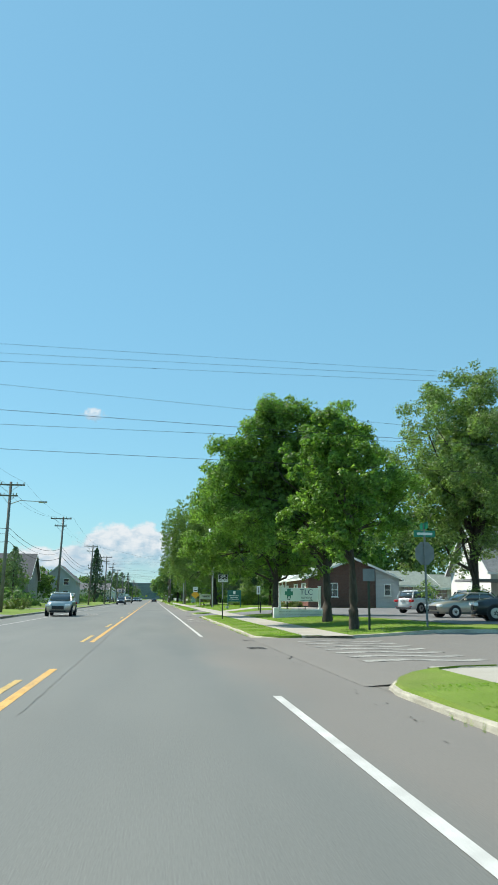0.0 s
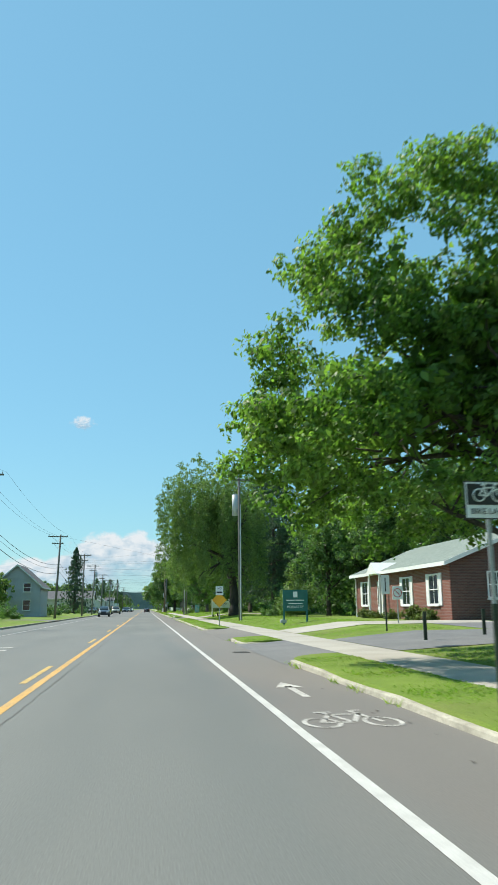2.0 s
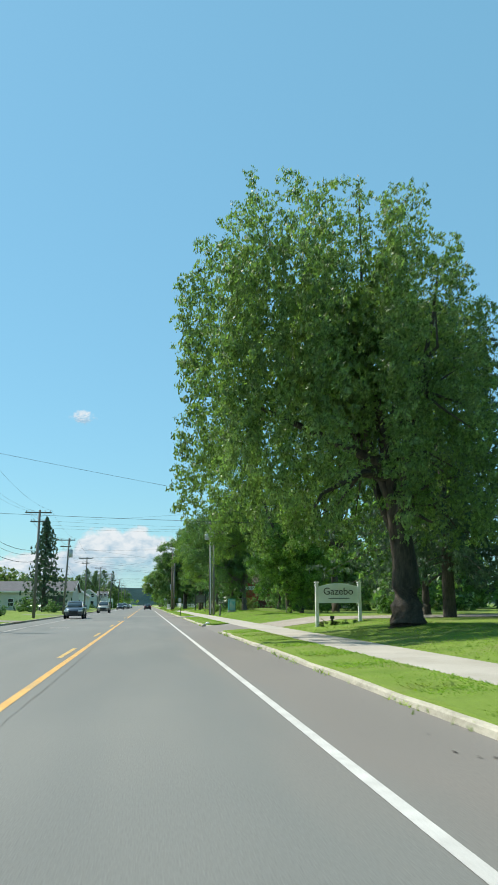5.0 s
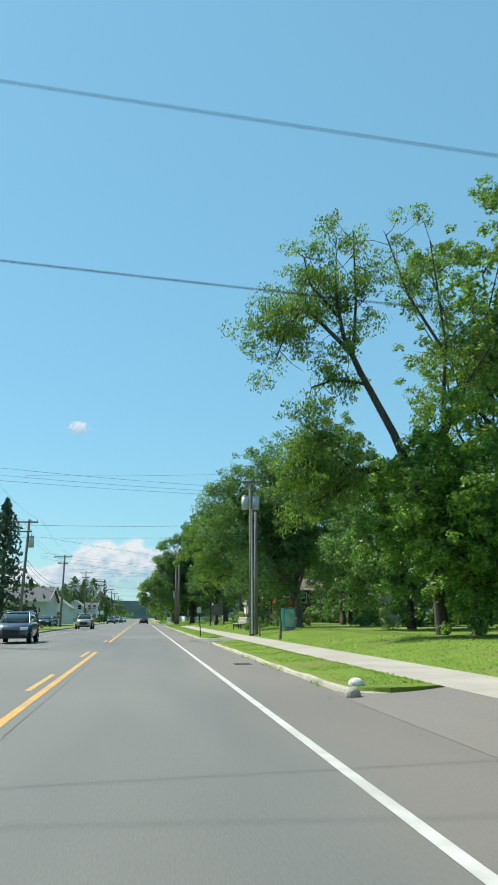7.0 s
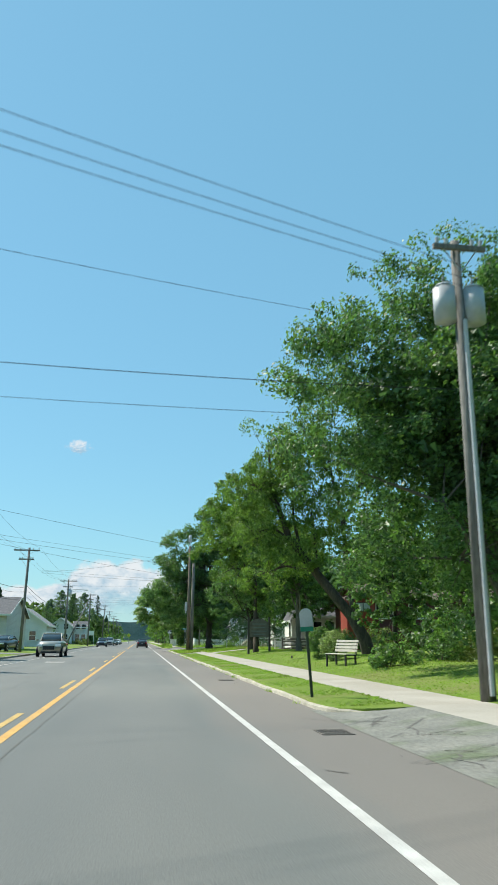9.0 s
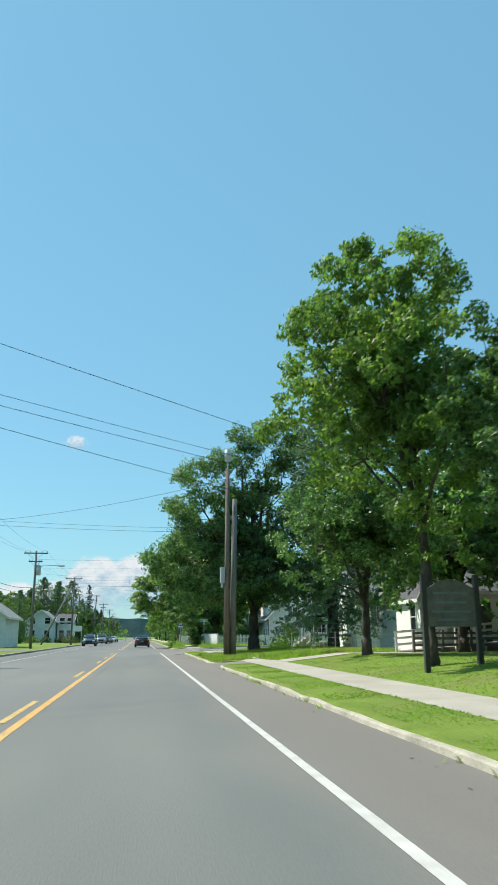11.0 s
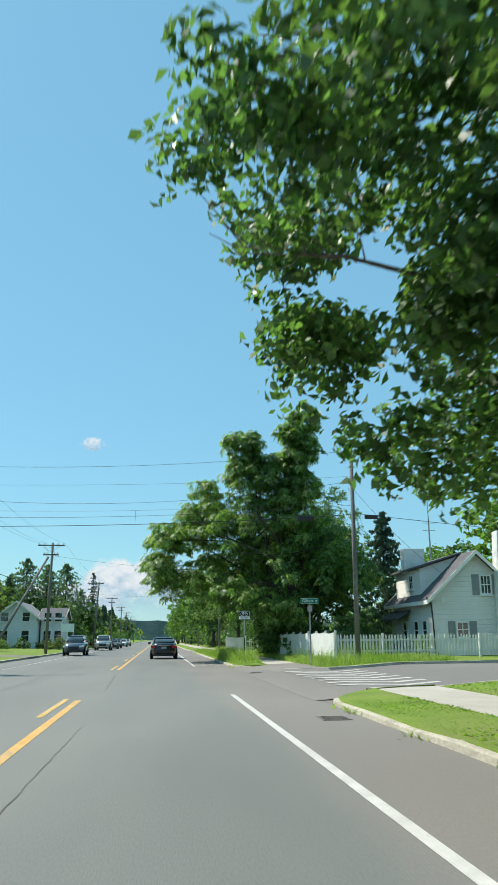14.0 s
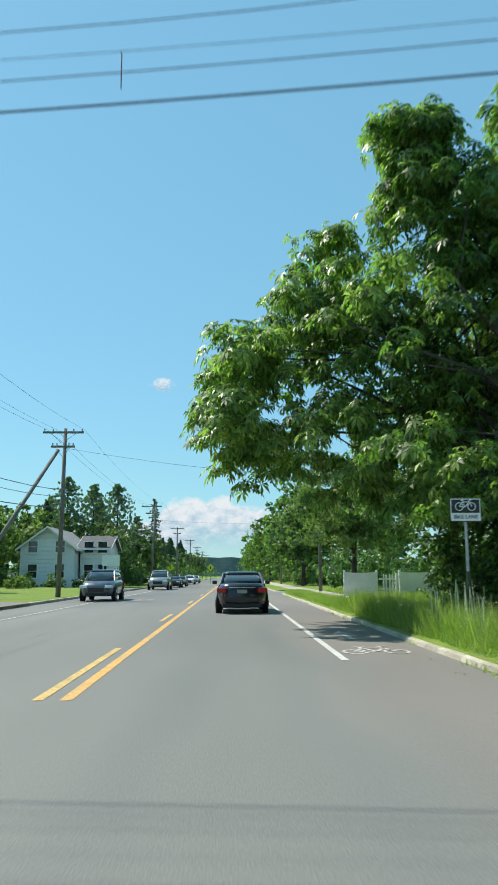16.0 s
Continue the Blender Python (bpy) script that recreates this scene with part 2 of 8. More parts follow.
LEAF = {
    "maple": mat("leaf_maple", (0.105, 0.19, 0.045), (0.205, 0.295, 0.078), scale=0.5, rough=0.5, fine=0.0, spread=0.5, trans=0.5, spec=0.3),
    "chestnut": mat("leaf_chestnut", (0.092, 0.172, 0.055), (0.215, 0.292, 0.09), scale=0.7, rough=0.42, fine=0.0, spread=0.6, trans=0.52, spec=0.4),
    "dark": mat("leaf_dark", (0.078, 0.148, 0.06), (0.152, 0.232, 0.09), scale=0.5, rough=0.46, fine=0.0, spread=0.55, trans=0.45, spec=0.4),
    "willow": mat("leaf_willow", (0.12, 0.18, 0.062), (0.215, 0.285, 0.105), scale=0.5, rough=0.48, fine=0.0, spread=0.5, trans=0.42, spec=0.35),
    "locust": mat("leaf_locust", (0.115, 0.185, 0.05), (0.19, 0.265, 0.08), scale=0.5, rough=0.5, fine=0.0, spread=0.35, trans=0.48, spec=0.3),
    "needle": mat("spruce_needles", (0.048, 0.092, 0.056), (0.086, 0.138, 0.084), scale=0.6, rough=0.55, fine=0.0, spread=0.35, trans=0.2, spec=0.4),
    "bluish": mat("blue_spruce_needles", (0.12, 0.185, 0.12), (0.19, 0.255, 0.165), scale=0.6, rough=0.5, fine=0.0, spread=0.4, trans=0.45, spec=0.4),
    "pale": mat("leaf_variegated", (0.2, 0.26, 0.11), (0.42, 0.46, 0.28), scale=3.0, rough=0.5, fine=0.0, spread=0.6, trans=0.35, spec=0.3),
    "shrub": mat("leaf_shrub", (0.1, 0.14, 0.04), (0.19, 0.22, 0.075), scale=1.2, rough=0.55, fine=0.0, spread=0.4, trans=0.35, spec=0.4),
}
M_POLE = mat("weathered_pole_wood", (0.135, 0.13, 0.116), (0.22, 0.212, 0.19), scale=3, rough=0.9, bump=0.6, bump_scale=30, stretch=(1, 1, 0.12))
M_POLEB = mat("brown_pole_wood", (0.13, 0.1, 0.075), (0.25, 0.19, 0.14), scale=3, rough=0.9, bump=0.6, bump_scale=30, stretch=(1, 1, 0.12))
M_STEEL = mat("galvanised_steel", (0.36, 0.37, 0.37), (0.48, 0.49, 0.49), scale=6, rough=0.5, metal=0.7, fine=0.15)
M_GREENPOST = mat("dark_green_post", (0.03, 0.045, 0.03), (0.05, 0.07, 0.045), rough=0.6, metal=0.3)
M_CABLE = mat("black_cable", (0.02, 0.02, 0.022), rough=0.6, fine=0)
M_CAN = mat("transformer_grey", (0.42, 0.44, 0.45), (0.52, 0.54, 0.55), scale=3, rough=0.45, fine=0.1)
M_WPAINT = mat("white_paint", (0.72, 0.72, 0.69), (0.82, 0.82, 0.79), scale=2, rough=0.55, fine=0.1, c=(0.62, 0.61, 0.56), big=1.5)
M_SIGNW = mat("sign_panel_white", (0.74, 0.77, 0.76), (0.8, 0.82, 0.81), scale=2, rough=0.4, fine=0.05)
M_SIGNBLK = mat("sign_black", (0.018, 0.018, 0.02), rough=0.4, fine=0)
M_SIGNTEAL = mat("sign_teal", (0.015, 0.12, 0.115), (0.02, 0.145, 0.135), rough=0.45, fine=0.05)
M_SIGNGRN = mat("sign_green", (0.01, 0.19, 0.12), (0.012, 0.22, 0.14), rough=0.35, fine=0.05)
M_SIGNYEL = mat("sign_yellow_green", (0.62, 0.68, 0.04), (0.66, 0.72, 0.05), rough=0.35, fine=0.05)
M_SIGNORG = mat("sign_amber", (0.75, 0.36, 0.02), rough=0.4, fine=0.05)
# pale pane colour that stands in for sky mirrored in glass
M_PANESKY = mat("pane_sky_reflection", (0.5, 0.53, 0.52), (0.58, 0.6, 0.58), scale=8, rough=0.3, fine=0.05)
M_NAVY = mat("lettering_navy", (0.045, 0.07, 0.16), rough=0.5, fine=0)
M_LGREEN = mat("emblem_green", (0.045, 0.2, 0.15), rough=0.5, fine=0)
M_GREYTXT = mat("lettering_grey", (0.16, 0.18, 0.19), rough=0.5, fine=0)
M_TEALBOX = mat("cabinet_teal", (0.02, 0.24, 0.25), (0.03, 0.3, 0.3), scale=1.5, rough=0.45, fine=0.1)
M_BRICK = brick_mat("red_brick", (0.17, 0.055, 0.038), (0.24, 0.08, 0.052), (0.24, 0.2, 0.17))
# the brick again, browner and darker: shade put into the colour
M_BRICK_SHADE = brick_mat("red_brick_shaded", (0.10, 0.05, 0.04), (0.15, 0.075, 0.055), (0.16, 0.13, 0.11))
M_SIDE_W = siding("white_clapboard", (0.70, 0.69, 0.63), (0.78, 0.77, 0.71))
M_SIDE_B = siding("cream_clapboard", (0.6, 0.56, 0.46), (0.66, 0.62, 0.52))
M_SIDE_G = siding("grey_clapboard", (0.42, 0.43, 0.42), (0.48, 0.49, 0.48))
M_SIDE_R = siding("red_board_siding", (0.30, 0.045, 0.03), (0.38, 0.07, 0.045), 0.22, True)
# dark red, deepened further to stand for the shade of the trees
M_SIDE_R_SHADE = siding("dark_red_siding_shaded", (0.11, 0.026, 0.023), (0.145, 0.036, 0.03), 0.2)
M_SIDE_S = siding("sage_clapboard", (0.44, 0.45, 0.36), (0.5, 0.51, 0.41))
M_SIDE_T = siding("taupe_clapboard", (0.27, 0.25, 0.22), (0.33, 0.3, 0.27))
M_ROOF = mat("asphalt_shingle_grey", (0.19, 0.20, 0.2), (0.27, 0.28, 0.28), scale=3, rough=0.95, bump=0.8, bump_scale=14, fine=0.35)
M_ROOFD = mat("asphalt_shingle_dark", (0.085, 0.085, 0.09), (0.13, 0.13, 0.135), scale=3, rough=0.95, bump=0.8, bump_scale=14, fine=0.35)
M_ROOFB = mat("asphalt_shingle_brown", (0.13, 0.095, 0.075), (0.19, 0.14, 0.11), scale=3, rough=0.95, bump=0.8, bump_scale=14, fine=0.35)
M_ROOFG = mat("asphalt_shingle_greenish", (0.17, 0.21, 0.18), (0.24, 0.28, 0.24), scale=3, rough=0.95, bump=0.8, bump_scale=14, fine=0.35)
M_TRIM = mat("trim_white", (0.76, 0.76, 0.73), (0.83, 0.83, 0.8), rough=0.5, fine=0.06)
M_SHUT = mat("shutter_grey", (0.22, 0.24, 0.25), rough=0.6)
M_DOOR = mat("door_dark", (0.05, 0.045, 0.045), rough=0.5)
M_PANE = glass_mat("window_pane")
M_FENCE = mat("fence_white", (0.66, 0.66, 0.64), (0.78, 0.78, 0.75), scale=2, rough=0.6, fine=0.12)
M_RAIL = mat("grey_rail_wood", (0.14, 0.13, 0.12), (0.22, 0.2, 0.18), scale=3, rough=0.9)
M_BENCH = mat("bench_slats_pale", (0.6, 0.56, 0.47), (0.7, 0.66, 0.56), rough=0.6)
M_TYRE = mat("tyre_rubber", (0.015, 0.015, 0.016), rough=0.85, fine=0.1)
M_RIM = mat("alloy_rim", (0.4, 0.41, 0.42), rough=0.3, metal=0.9, fine=0)
M_PLASTIC = mat("black_plastic", (0.02, 0.02, 0.022), rough=0.6, fine=0)
M_CARGLASS = glass_mat("car_glass", (0.04, 0.055, 0.06), 0.03)
M_CARGLASS.node_tree.nodes["Principled BSDF"].inputs["Coat Weight"].default_value = 1.0
M_CHROME = mat("chrome", (0.6, 0.6, 0.62), rough=0.15, metal=1.0, fine=0)
M_RED = mat("tail_lamp_red", (0.42, 0.015, 0.02), rough=0.15, fine=0)
M_HEAD = mat("head_lamp_clear", (0.75, 0.78, 0.8), rough=0.1, fine=0)
M_PLATE = mat("plate_pale", (0.34, 0.36, 0.37), rough=0.4, fine=0)
M_STONE = mat("white_rock", (0.72, 0.71, 0.68), (0.82, 0.81, 0.78), rough=0.8, bump=0.6, bump_scale=15)


def paint(name, c, metal=0.35):
    m = mat(name, c, tuple(v * 1.05 for v in c), rough=0.28, metal=metal, fine=0)
    m.node_tree.nodes["Principled BSDF"].inputs["Coat Weight"].default_value = 0.8
    return m


# ---- helpers for shapes ----
def mesh_ob(name, bm, material, parent=None, smooth=False):
    me = bpy.data.meshes.new(name)
    bm.to_mesh(me)
    bm.free()
    me.materials.append(material)
    if smooth:
        me.shade_smooth()
    ob = new(name, me)
    if parent:
        ob.parent = parent
    return ob


def part(name, bm, material, parent, label="", smooth=False):
    ob = mesh_ob(name, bm, material, parent, smooth)
    return tagged(ob, label)


def raw(name, verts, faces, material, parent=None, smooth=False):
    me = bpy.data.meshes.new(name)
    me.from_pydata([tuple(v) for v in verts], [], faces)
    me.materials.append(material)
    if smooth:
        me.shade_smooth()
    ob = new(name, me)
    if parent:
        ob.parent = parent
    return ob


def thing(name, x, y, z, rz=0, label="", category="", group="", kind=""):
    e = new(name)
    e.empty_display_size = 0.2
    e.matrix_basis = pose(x, y, z, 0, 0, rz)
    return tagged(e, label, category, group, kind)


def box(bm, x0, x1, y0, y1, z0, z1, bevel=0.0, m=None):
    r = bmesh.ops.create_cube(bm, size=1.0, matrix=Matrix.LocRotScale(((x0 + x1) / 2, (y0 + y1) / 2, (z0 + z1) / 2), None, (abs(x1 - x0), abs(y1 - y0), abs(z1 - z0))))
    vs = r["verts"]
    if bevel:
        es = list({e for v in vs for e in v.link_edges})
        out = bmesh.ops.bevel(bm, geom=es, offset=bevel, segments=2, affect="EDGES", profile=0.6)
        vs = out["verts"]
    if m is not None:
        bmesh.ops.transform(bm, matrix=m, verts=vs)
    return bm


def nb():
    return bmesh.new()


def cyl(bm, p, q, r0, r1=None, seg=10, caps=True):
    """A tapered round bar from p to q."""
    p, q = Vector(p), Vector(q)
    r1 = r0 if r1 is None else r1
    rot = (q - p).to_track_quat("Z", "Y").to_matrix().to_4x4()
    bmesh.ops.create_cone(bm, cap_ends=caps, segments=seg, radius1=r0, radius2=r1, depth=(q - p).length, matrix=Matrix.Translation((p + q) / 2) @ rot)
    return bm


def poly(bm, pts):
    """A flat face from points."""
    return bm.faces.new([bm.verts.new(p) for p in pts])


def prism(bm, outline, y0, y1):
    """An outline in x, z pulled from y0 to y1."""
    a = [bm.verts.new((x, y0, z)) for x, z in outline]
    b = [bm.verts.new((x, y1, z)) for x, z in outline]
    n = len(outline)
    bm.faces.new(a)
    bm.faces.new(b[::-1])
    for i in range(n):
        bm.faces.new((a[i], b[i], b[(i + 1) % n], a[(i + 1) % n]))
    bmesh.ops.recalc_face_normals(bm, faces=bm.faces)
    return bm


def text_ob(name, body, size, material, parent, m, extrude=0.004):
    """Letters as a mesh, centred, in the plane x, z and facing -y before m."""
    cu = bpy.data.curves.new(name, "FONT")
    cu.body, cu.size, cu.extrude, cu.align_x, cu.align_y = body, size, extrude, "CENTER", "CENTER"
    tmp = new("lettering_source", cu)
    me = bpy.data.meshes.new_from_object(tmp)
    bpy.data.objects.remove(tmp)
    me.materials.clear()
    me.materials.append(material)
    ob = new(name, me)
    ob.parent = parent
    ob.matrix_basis = m @ pose(0, 0, 0, 90, 0, 0)
    return ob


# ---- the lie of the land ----
KERB, WALK0, WALK1, LEFT = 3.45, 4.9, 6.5, -9.3
LIFT_Y = [-60, 60, 75, 95, 150, 200, 240, 262, 300, 800]
LIFT_Z = [0.36, 0.38, 0.3, 0.58, 0.54, 0.6, 0.6, 0.46, 0.36, 0.36]


def lift(y):
    return float(np.interp(y, LIFT_Y, LIFT_Z))


def zr(x, y):
    """Height of the ground on the right of the road."""
    return float(np.interp(x, [KERB, WALK0, WALK1, 9.5, 60], [0.1, 0.16, 0.185, lift(y), lift(y) + 0.35]))


def zd(x, y):
    """Height of drives and side streets, which meet the road without a step."""
    return float(np.interp(x, [KERB - 0.2, WALK0, WALK1, 9.5, 60], [0.004, 0.174, 0.196, lift(y) + 0.012, lift(y) + 0.362]))


def zl(x):
    return float(np.interp(-x, [9.3, 12, 20, 60], [0.12, 0.2, 0.35, 0.6]))


def sheet(name, xs, ys, zf, material, label="", cat="", kind="structure", parent=None):
    """A grid draped over the land."""
    verts = [(x, y, zf(x, y)) for y in ys for x in xs]
    n = len(xs)
    faces = [(j * n + i, j * n + i + 1, (j + 1) * n + i + 1, (j + 1) * n + i) for j in range(len(ys) - 1) for i in range(n - 1)]
    ob = raw(name, verts, faces, material, parent)
    return tagged(ob, label, cat, "", kind)


def span(a, b, step):
    n = max(1, int(round((b - a) / step)))
    return [a + (b - a) * i / n for i in range(n + 1)]


# ---- ground, road, verges ----
sheet("ground", [-3000, -400, -60, -20, 60, 400, 3000], [-500, -60, 100, 300, 700, 1500, 4800], lambda x, y: -0.08, M_FIELD, "green open land that reaches the horizon", "ground")
sheet("road", [LEFT, -5.6, -1.75, 0, 1.6, KERB], span(-60, 1500, 30), lambda x, y: 0.0, M_ROAD, "worn grey asphalt street, browner beside the kerb", "road")


def stripe(name, x, y0, y1, w, material, label="", z=0.004):
    bm = nb()
    ys = span(y0, y1, 12)
    for a, b in zip(ys, ys[1:]):
        poly(bm, [(x - w / 2, a, z), (x + w / 2, a, z), (x + w / 2, b, z), (x - w / 2, b, z)])
    return tagged(mesh_ob(name, bm, material), label, "road marking", "", "structure")


for a, b in ((-40, 31.6), (48.6, 282.2), (302.3, 900)):
    stripe("edge_line", 1.7, a, b, 0.118, M_WHITE, "solid white painted line beside the bike lane")
for a, b in ((-40, 35.8), (44.8, 179.0), (191.5, 281.0), (298.6, 900)):
    stripe("centre_line", -1.83, a, b, 0.14, M_YELLOW, "solid yellow painted centre line")
DASHES = [-12, 2, 16, 29.5, 44.8, 57.4, 73.5, 89.9, 104.8, 119.5, 134.2, 147.5, 162.5, 175.2, 191.5, 203.2, 215.4, 229.4, 243.6, 257.5, 266.3, 277.2] + [298.6 + 14.4 * i for i in range(24)]
for y in DASHES:
    stripe("centre_dash", -2.13, y, y + (6.0 if y == 298.6 else 4.3), 0.12, M_YWORN, "faded yellow centre dash", 0.005)
stripe("far_edge_line", -7.1, -40, 900, 0.1, M_WORN, "worn pale line along the far side of the street", 0.004)


def verge(y0, y1, r0, r1, name="verge"):
    """A grass strip between kerb and pavement with rounded ends, and its kerb stones."""
    pts = []
    for i in range(7):
        a = math.pi / 2 * i / 6
        pts.append((KERB + r0 - r0 * math.sin(a), y0 + r0 - r0 * math.cos(a)))
    pts += [(KERB, y) for y in span(y0 + r0, y1 - r1, 1.5)[1:-1]]
    for i in range(7):
        a = math.pi / 2 * i / 6
        pts.append((KERB + r1 - r1 * math.cos(a), y1 - r1 + r1 * math.sin(a)))
    bm = nb()
    rows = []
    for x, y in pts:
        yy = min(max(y, y0 + 0.02), y1 - 0.02)
        inner = max(WALK0, x + 0.03)
        rows.append([bm.verts.new((x + (inner - x) * f, y + (yy - y) * f, zr(x + (inner - x) * f, y) + 0.008 + (0.015 + 0.02 * math.sin(y * 1.7) if 0 < f < 1 else 0.0))) for f in (0.05, 0.4, 0.75, 1.0)])
        edge_x = x + (inner - x) * 0.01
        rows[-1].insert(0, bm.verts.new((edge_x, y, 0.02)))
    for end in (0, -1):
        skirt = [bm.verts.new((v.co.x, v.co.y, v.co.z - 0.14)) for v in rows[end]]
        rows.insert(0 if end == 0 else len(rows), skirt)
    for p, q in zip(rows, rows[1:]):
        for i in range(4):
            bm.faces.new((p[i], p[i + 1], q[i + 1], q[i]))
    bmesh.ops.recalc_face_normals(bm, faces=bm.faces)
    g = mesh_ob(name, bm, M_GRASS)
    tagged(g, "mown grass verge between kerb and pavement", "grass verge", "", "structure")
    bm = nb()
    rng = random.Random(int(y0 * 7))
    prof = []
    for i, (x, y) in enumerate(pts):
        a, b = Vector(pts[max(0, i - 1)]), Vector(pts[min(len(pts) - 1, i + 1)])
        d = (b - a).normalized()
        nrm = Vector((d.y, -d.x))
        h = 0.09 + rng.uniform(-0.025, 0.012)
        o = rng.uniform(-0.02, 0.02)
        c = Vector((x, y))
        ring = []
        for off, z in ((-0.05 + o, -0.02), (-0.03 + o, h - 0.02), (0.0 + o, h + 0.004), (0.1, h + 0.01), (0.13, 0.02)):
            q = c + nrm * off
            ring.append(bm.verts.new((q.x, q.y, z)))
        prof.append(ring)
    for p, q in zip(prof, prof[1:]):
        for i in range(4):
            bm.faces.new((p[i], p[i + 1], q[i + 1], q[i]))
    bmesh.ops.recalc_face_normals(bm, faces=bm.faces)
    k = mesh_ob("kerb", bm, M_KERB)
    tagged(k, "chipped pale concrete kerb with weeds in its joints", "kerb", "", "structure")


VERGES = [(-40, 34.2, 1.0, 2.6), (46.0, 78.2, 2.0, 1.0), (86.4, 91.4, 1.0, 0.9), (104.0, 150.6, 1.0, 1.0), (160.0, 188.0, 1.0, 1.0),
          (194.6, 251.2, 1.0, 0.9), (254.6, 281.4, 0.9, 3.0), (298.6, 345.0, 2.4, 1.0), (352.0, 470.0, 1.0, 1.0)]
for v in VERGES:
    verge(*v)
sheet("verge", [KERB, WALK0], span(478, 1500, 40), lambda x, y: zr(x, y), M_GRASS, "grass verge far along the street", "grass verge")
# drives that cross the verge
GAPS = [(78.0, 86.6, M_DRIVE, "patched dark asphalt driveway apron"), (91.2, 104.2, M_SHOULDER, "tan asphalt driveway apron"), (150.4, 160.2, M_SHOULDER, "tan asphalt driveway apron"),
        (187.8, 194.8, M_BROKEN, "cracked grey asphalt driveway apron"), (251.0, 254.8, M_SHOULDER, "worn asphalt driveway apron"), (344.5, 352.5, M_DRIVE, "asphalt driveway apron"), (469, 478, M_DRIVE, "asphalt driveway apron")]
for a, b, m, lab in GAPS:
    sheet("driveway_apron", [KERB - 0.2, KERB, 3.8, WALK0 + 0.02], [a - 1.1, (a + b) / 2, b + 1.1], lambda x, y: zd(x, y) - 0.006 * max(0, x - KERB) / 1.7, m, lab, "driveway")
# pavement
for a, b in ((-40, 34.4), (45.8, 281.5), (293.55, 900)):
    sheet("pavement", [WALK0, 5.7, WALK1], span(a, b, 3), lambda x, y: zr(x, y) + 0.006, M_CONC, "pale concrete pavement beside the grass", "pavement")
# the pavement comes down to the side street in a ramp
def ramp_z(x, y):
    low = zd(x, y) * 0.3
    f = min((x - WALK0 + 1.0) / 1.0, (y - 292.3) / 1.3, 1.0)
    return low + (zr(x, y) + 0.009 - low) * max(0.0, f)


sheet("pavement_ramp", [WALK0 - 1.0, WALK0 - 0.5, WALK0 + 0.02, 5.7, WALK1], [292.3, 292.95, 293.62, 296.0, 299.6], ramp_z, M_SHOULDER, "worn asphalt ramp at the street corner", "pavement")
# lawns
for a, b in ((-60, 34.2), (46.0, 281.4), (293.5, 1500)):
    sheet("lawn", [WALK1, 7.2, 8.3, 9.5, 14, 22, 40, 90], span(a, b, 3 if b < 1000 else 12), lambda x, y: zr(x, y), M_GRASS, "sunlit mown lawn with darker patches", "lawn")
# side streets
for a, b, near, far in ((34.2, 46.0, 29.5, 50.5), (281.4, 293.5, 276.0, 302.0)):
    sheet("side_street", [KERB - 0.2, KERB, 4.2, 5.2, 6.5, 9.5, 20, 90], span(a - 1.5, b + 1.5, 3), lambda x, y: zd(x, y) - 0.1 * min(1, max(0, (x - KERB) / 3)), M_ROAD, "grey asphalt side street", "road")
    sheet("street_corner", [KERB - 0.02, WALK0 + 0.1], span(near, far, 2), lambda x, y: zd(x, y) * 0.3 - 0.001, M_SHOULDER, "asphalt at the street corner", "road")
sheet("lawn", [6.6, 9.5, 20], [293.5, 296.5, 298], lambda x, y: zr(x, y) - 0.002, M_GRASS, "grass at the street corner", "lawn")
for y0, n, x0, x1 in ((36.4, 7, 4.3, 6.9), (283.4, 8, 4.6, 7.4)):
    for i in range(n):
        y = y0 + i * 1.22
        bm = nb()
        zz = lambda x, y: zd(x, y) - 0.1 * min(1, max(0, (x - KERB) / 3)) + 0.006
        xs = [x0, 5.2, 6.5, x1]
        for p, q in zip(xs, xs[1:]):
            poly(bm, [(p, y, zz(p, y)), (q, y, zz(q, y)), (q, y + 0.45, zz(q, y)), (p, y + 0.45, zz(p, y))])
        tagged(mesh_ob("crosswalk_bar", bm, M_FAINT if y < 100 else M_WORN), "white painted crosswalk bar on the side street", "road marking", "crosswalk bars", "structure")
# sloping kerbs along the side streets
for y, s in ((34.2, 1), (46.0, -1), (281.4, 1), (293.5, -1)):
    bm = nb()
    rng = random.Random(int(y))
    last = None
    for x in [WALK0 - 0.1, 5.4, 6.0] + span(WALK1, 60, 0.9):
        top = zr(x, y) + 0.012 + rng.uniform(-0.008, 0.012)
        low = zd(x, y) - 0.1 * min(1, max(0, (x - KERB) / 3)) - 0.03
        cur = [bm.verts.new((x, y - s * 0.16, top - 0.03)), bm.verts.new((x, y - s * 0.14, top)), bm.verts.new((x, y + s * 0.02, top - 0.004)), bm.verts.new((x, y + s * (0.07 + rng.uniform(-0.02, 0.02)), low))]
        if last:
            for i in range(3):
                bm.faces.new((last[i], last[i + 1], cur[i + 1], cur[i]))
        last = cur
    bmesh.ops.recalc_face_normals(bm, faces=bm.faces)
    tagged(mesh_ob("kerb", bm, M_KERB), "worn concrete kerb along a side street", "kerb", "", "structure")
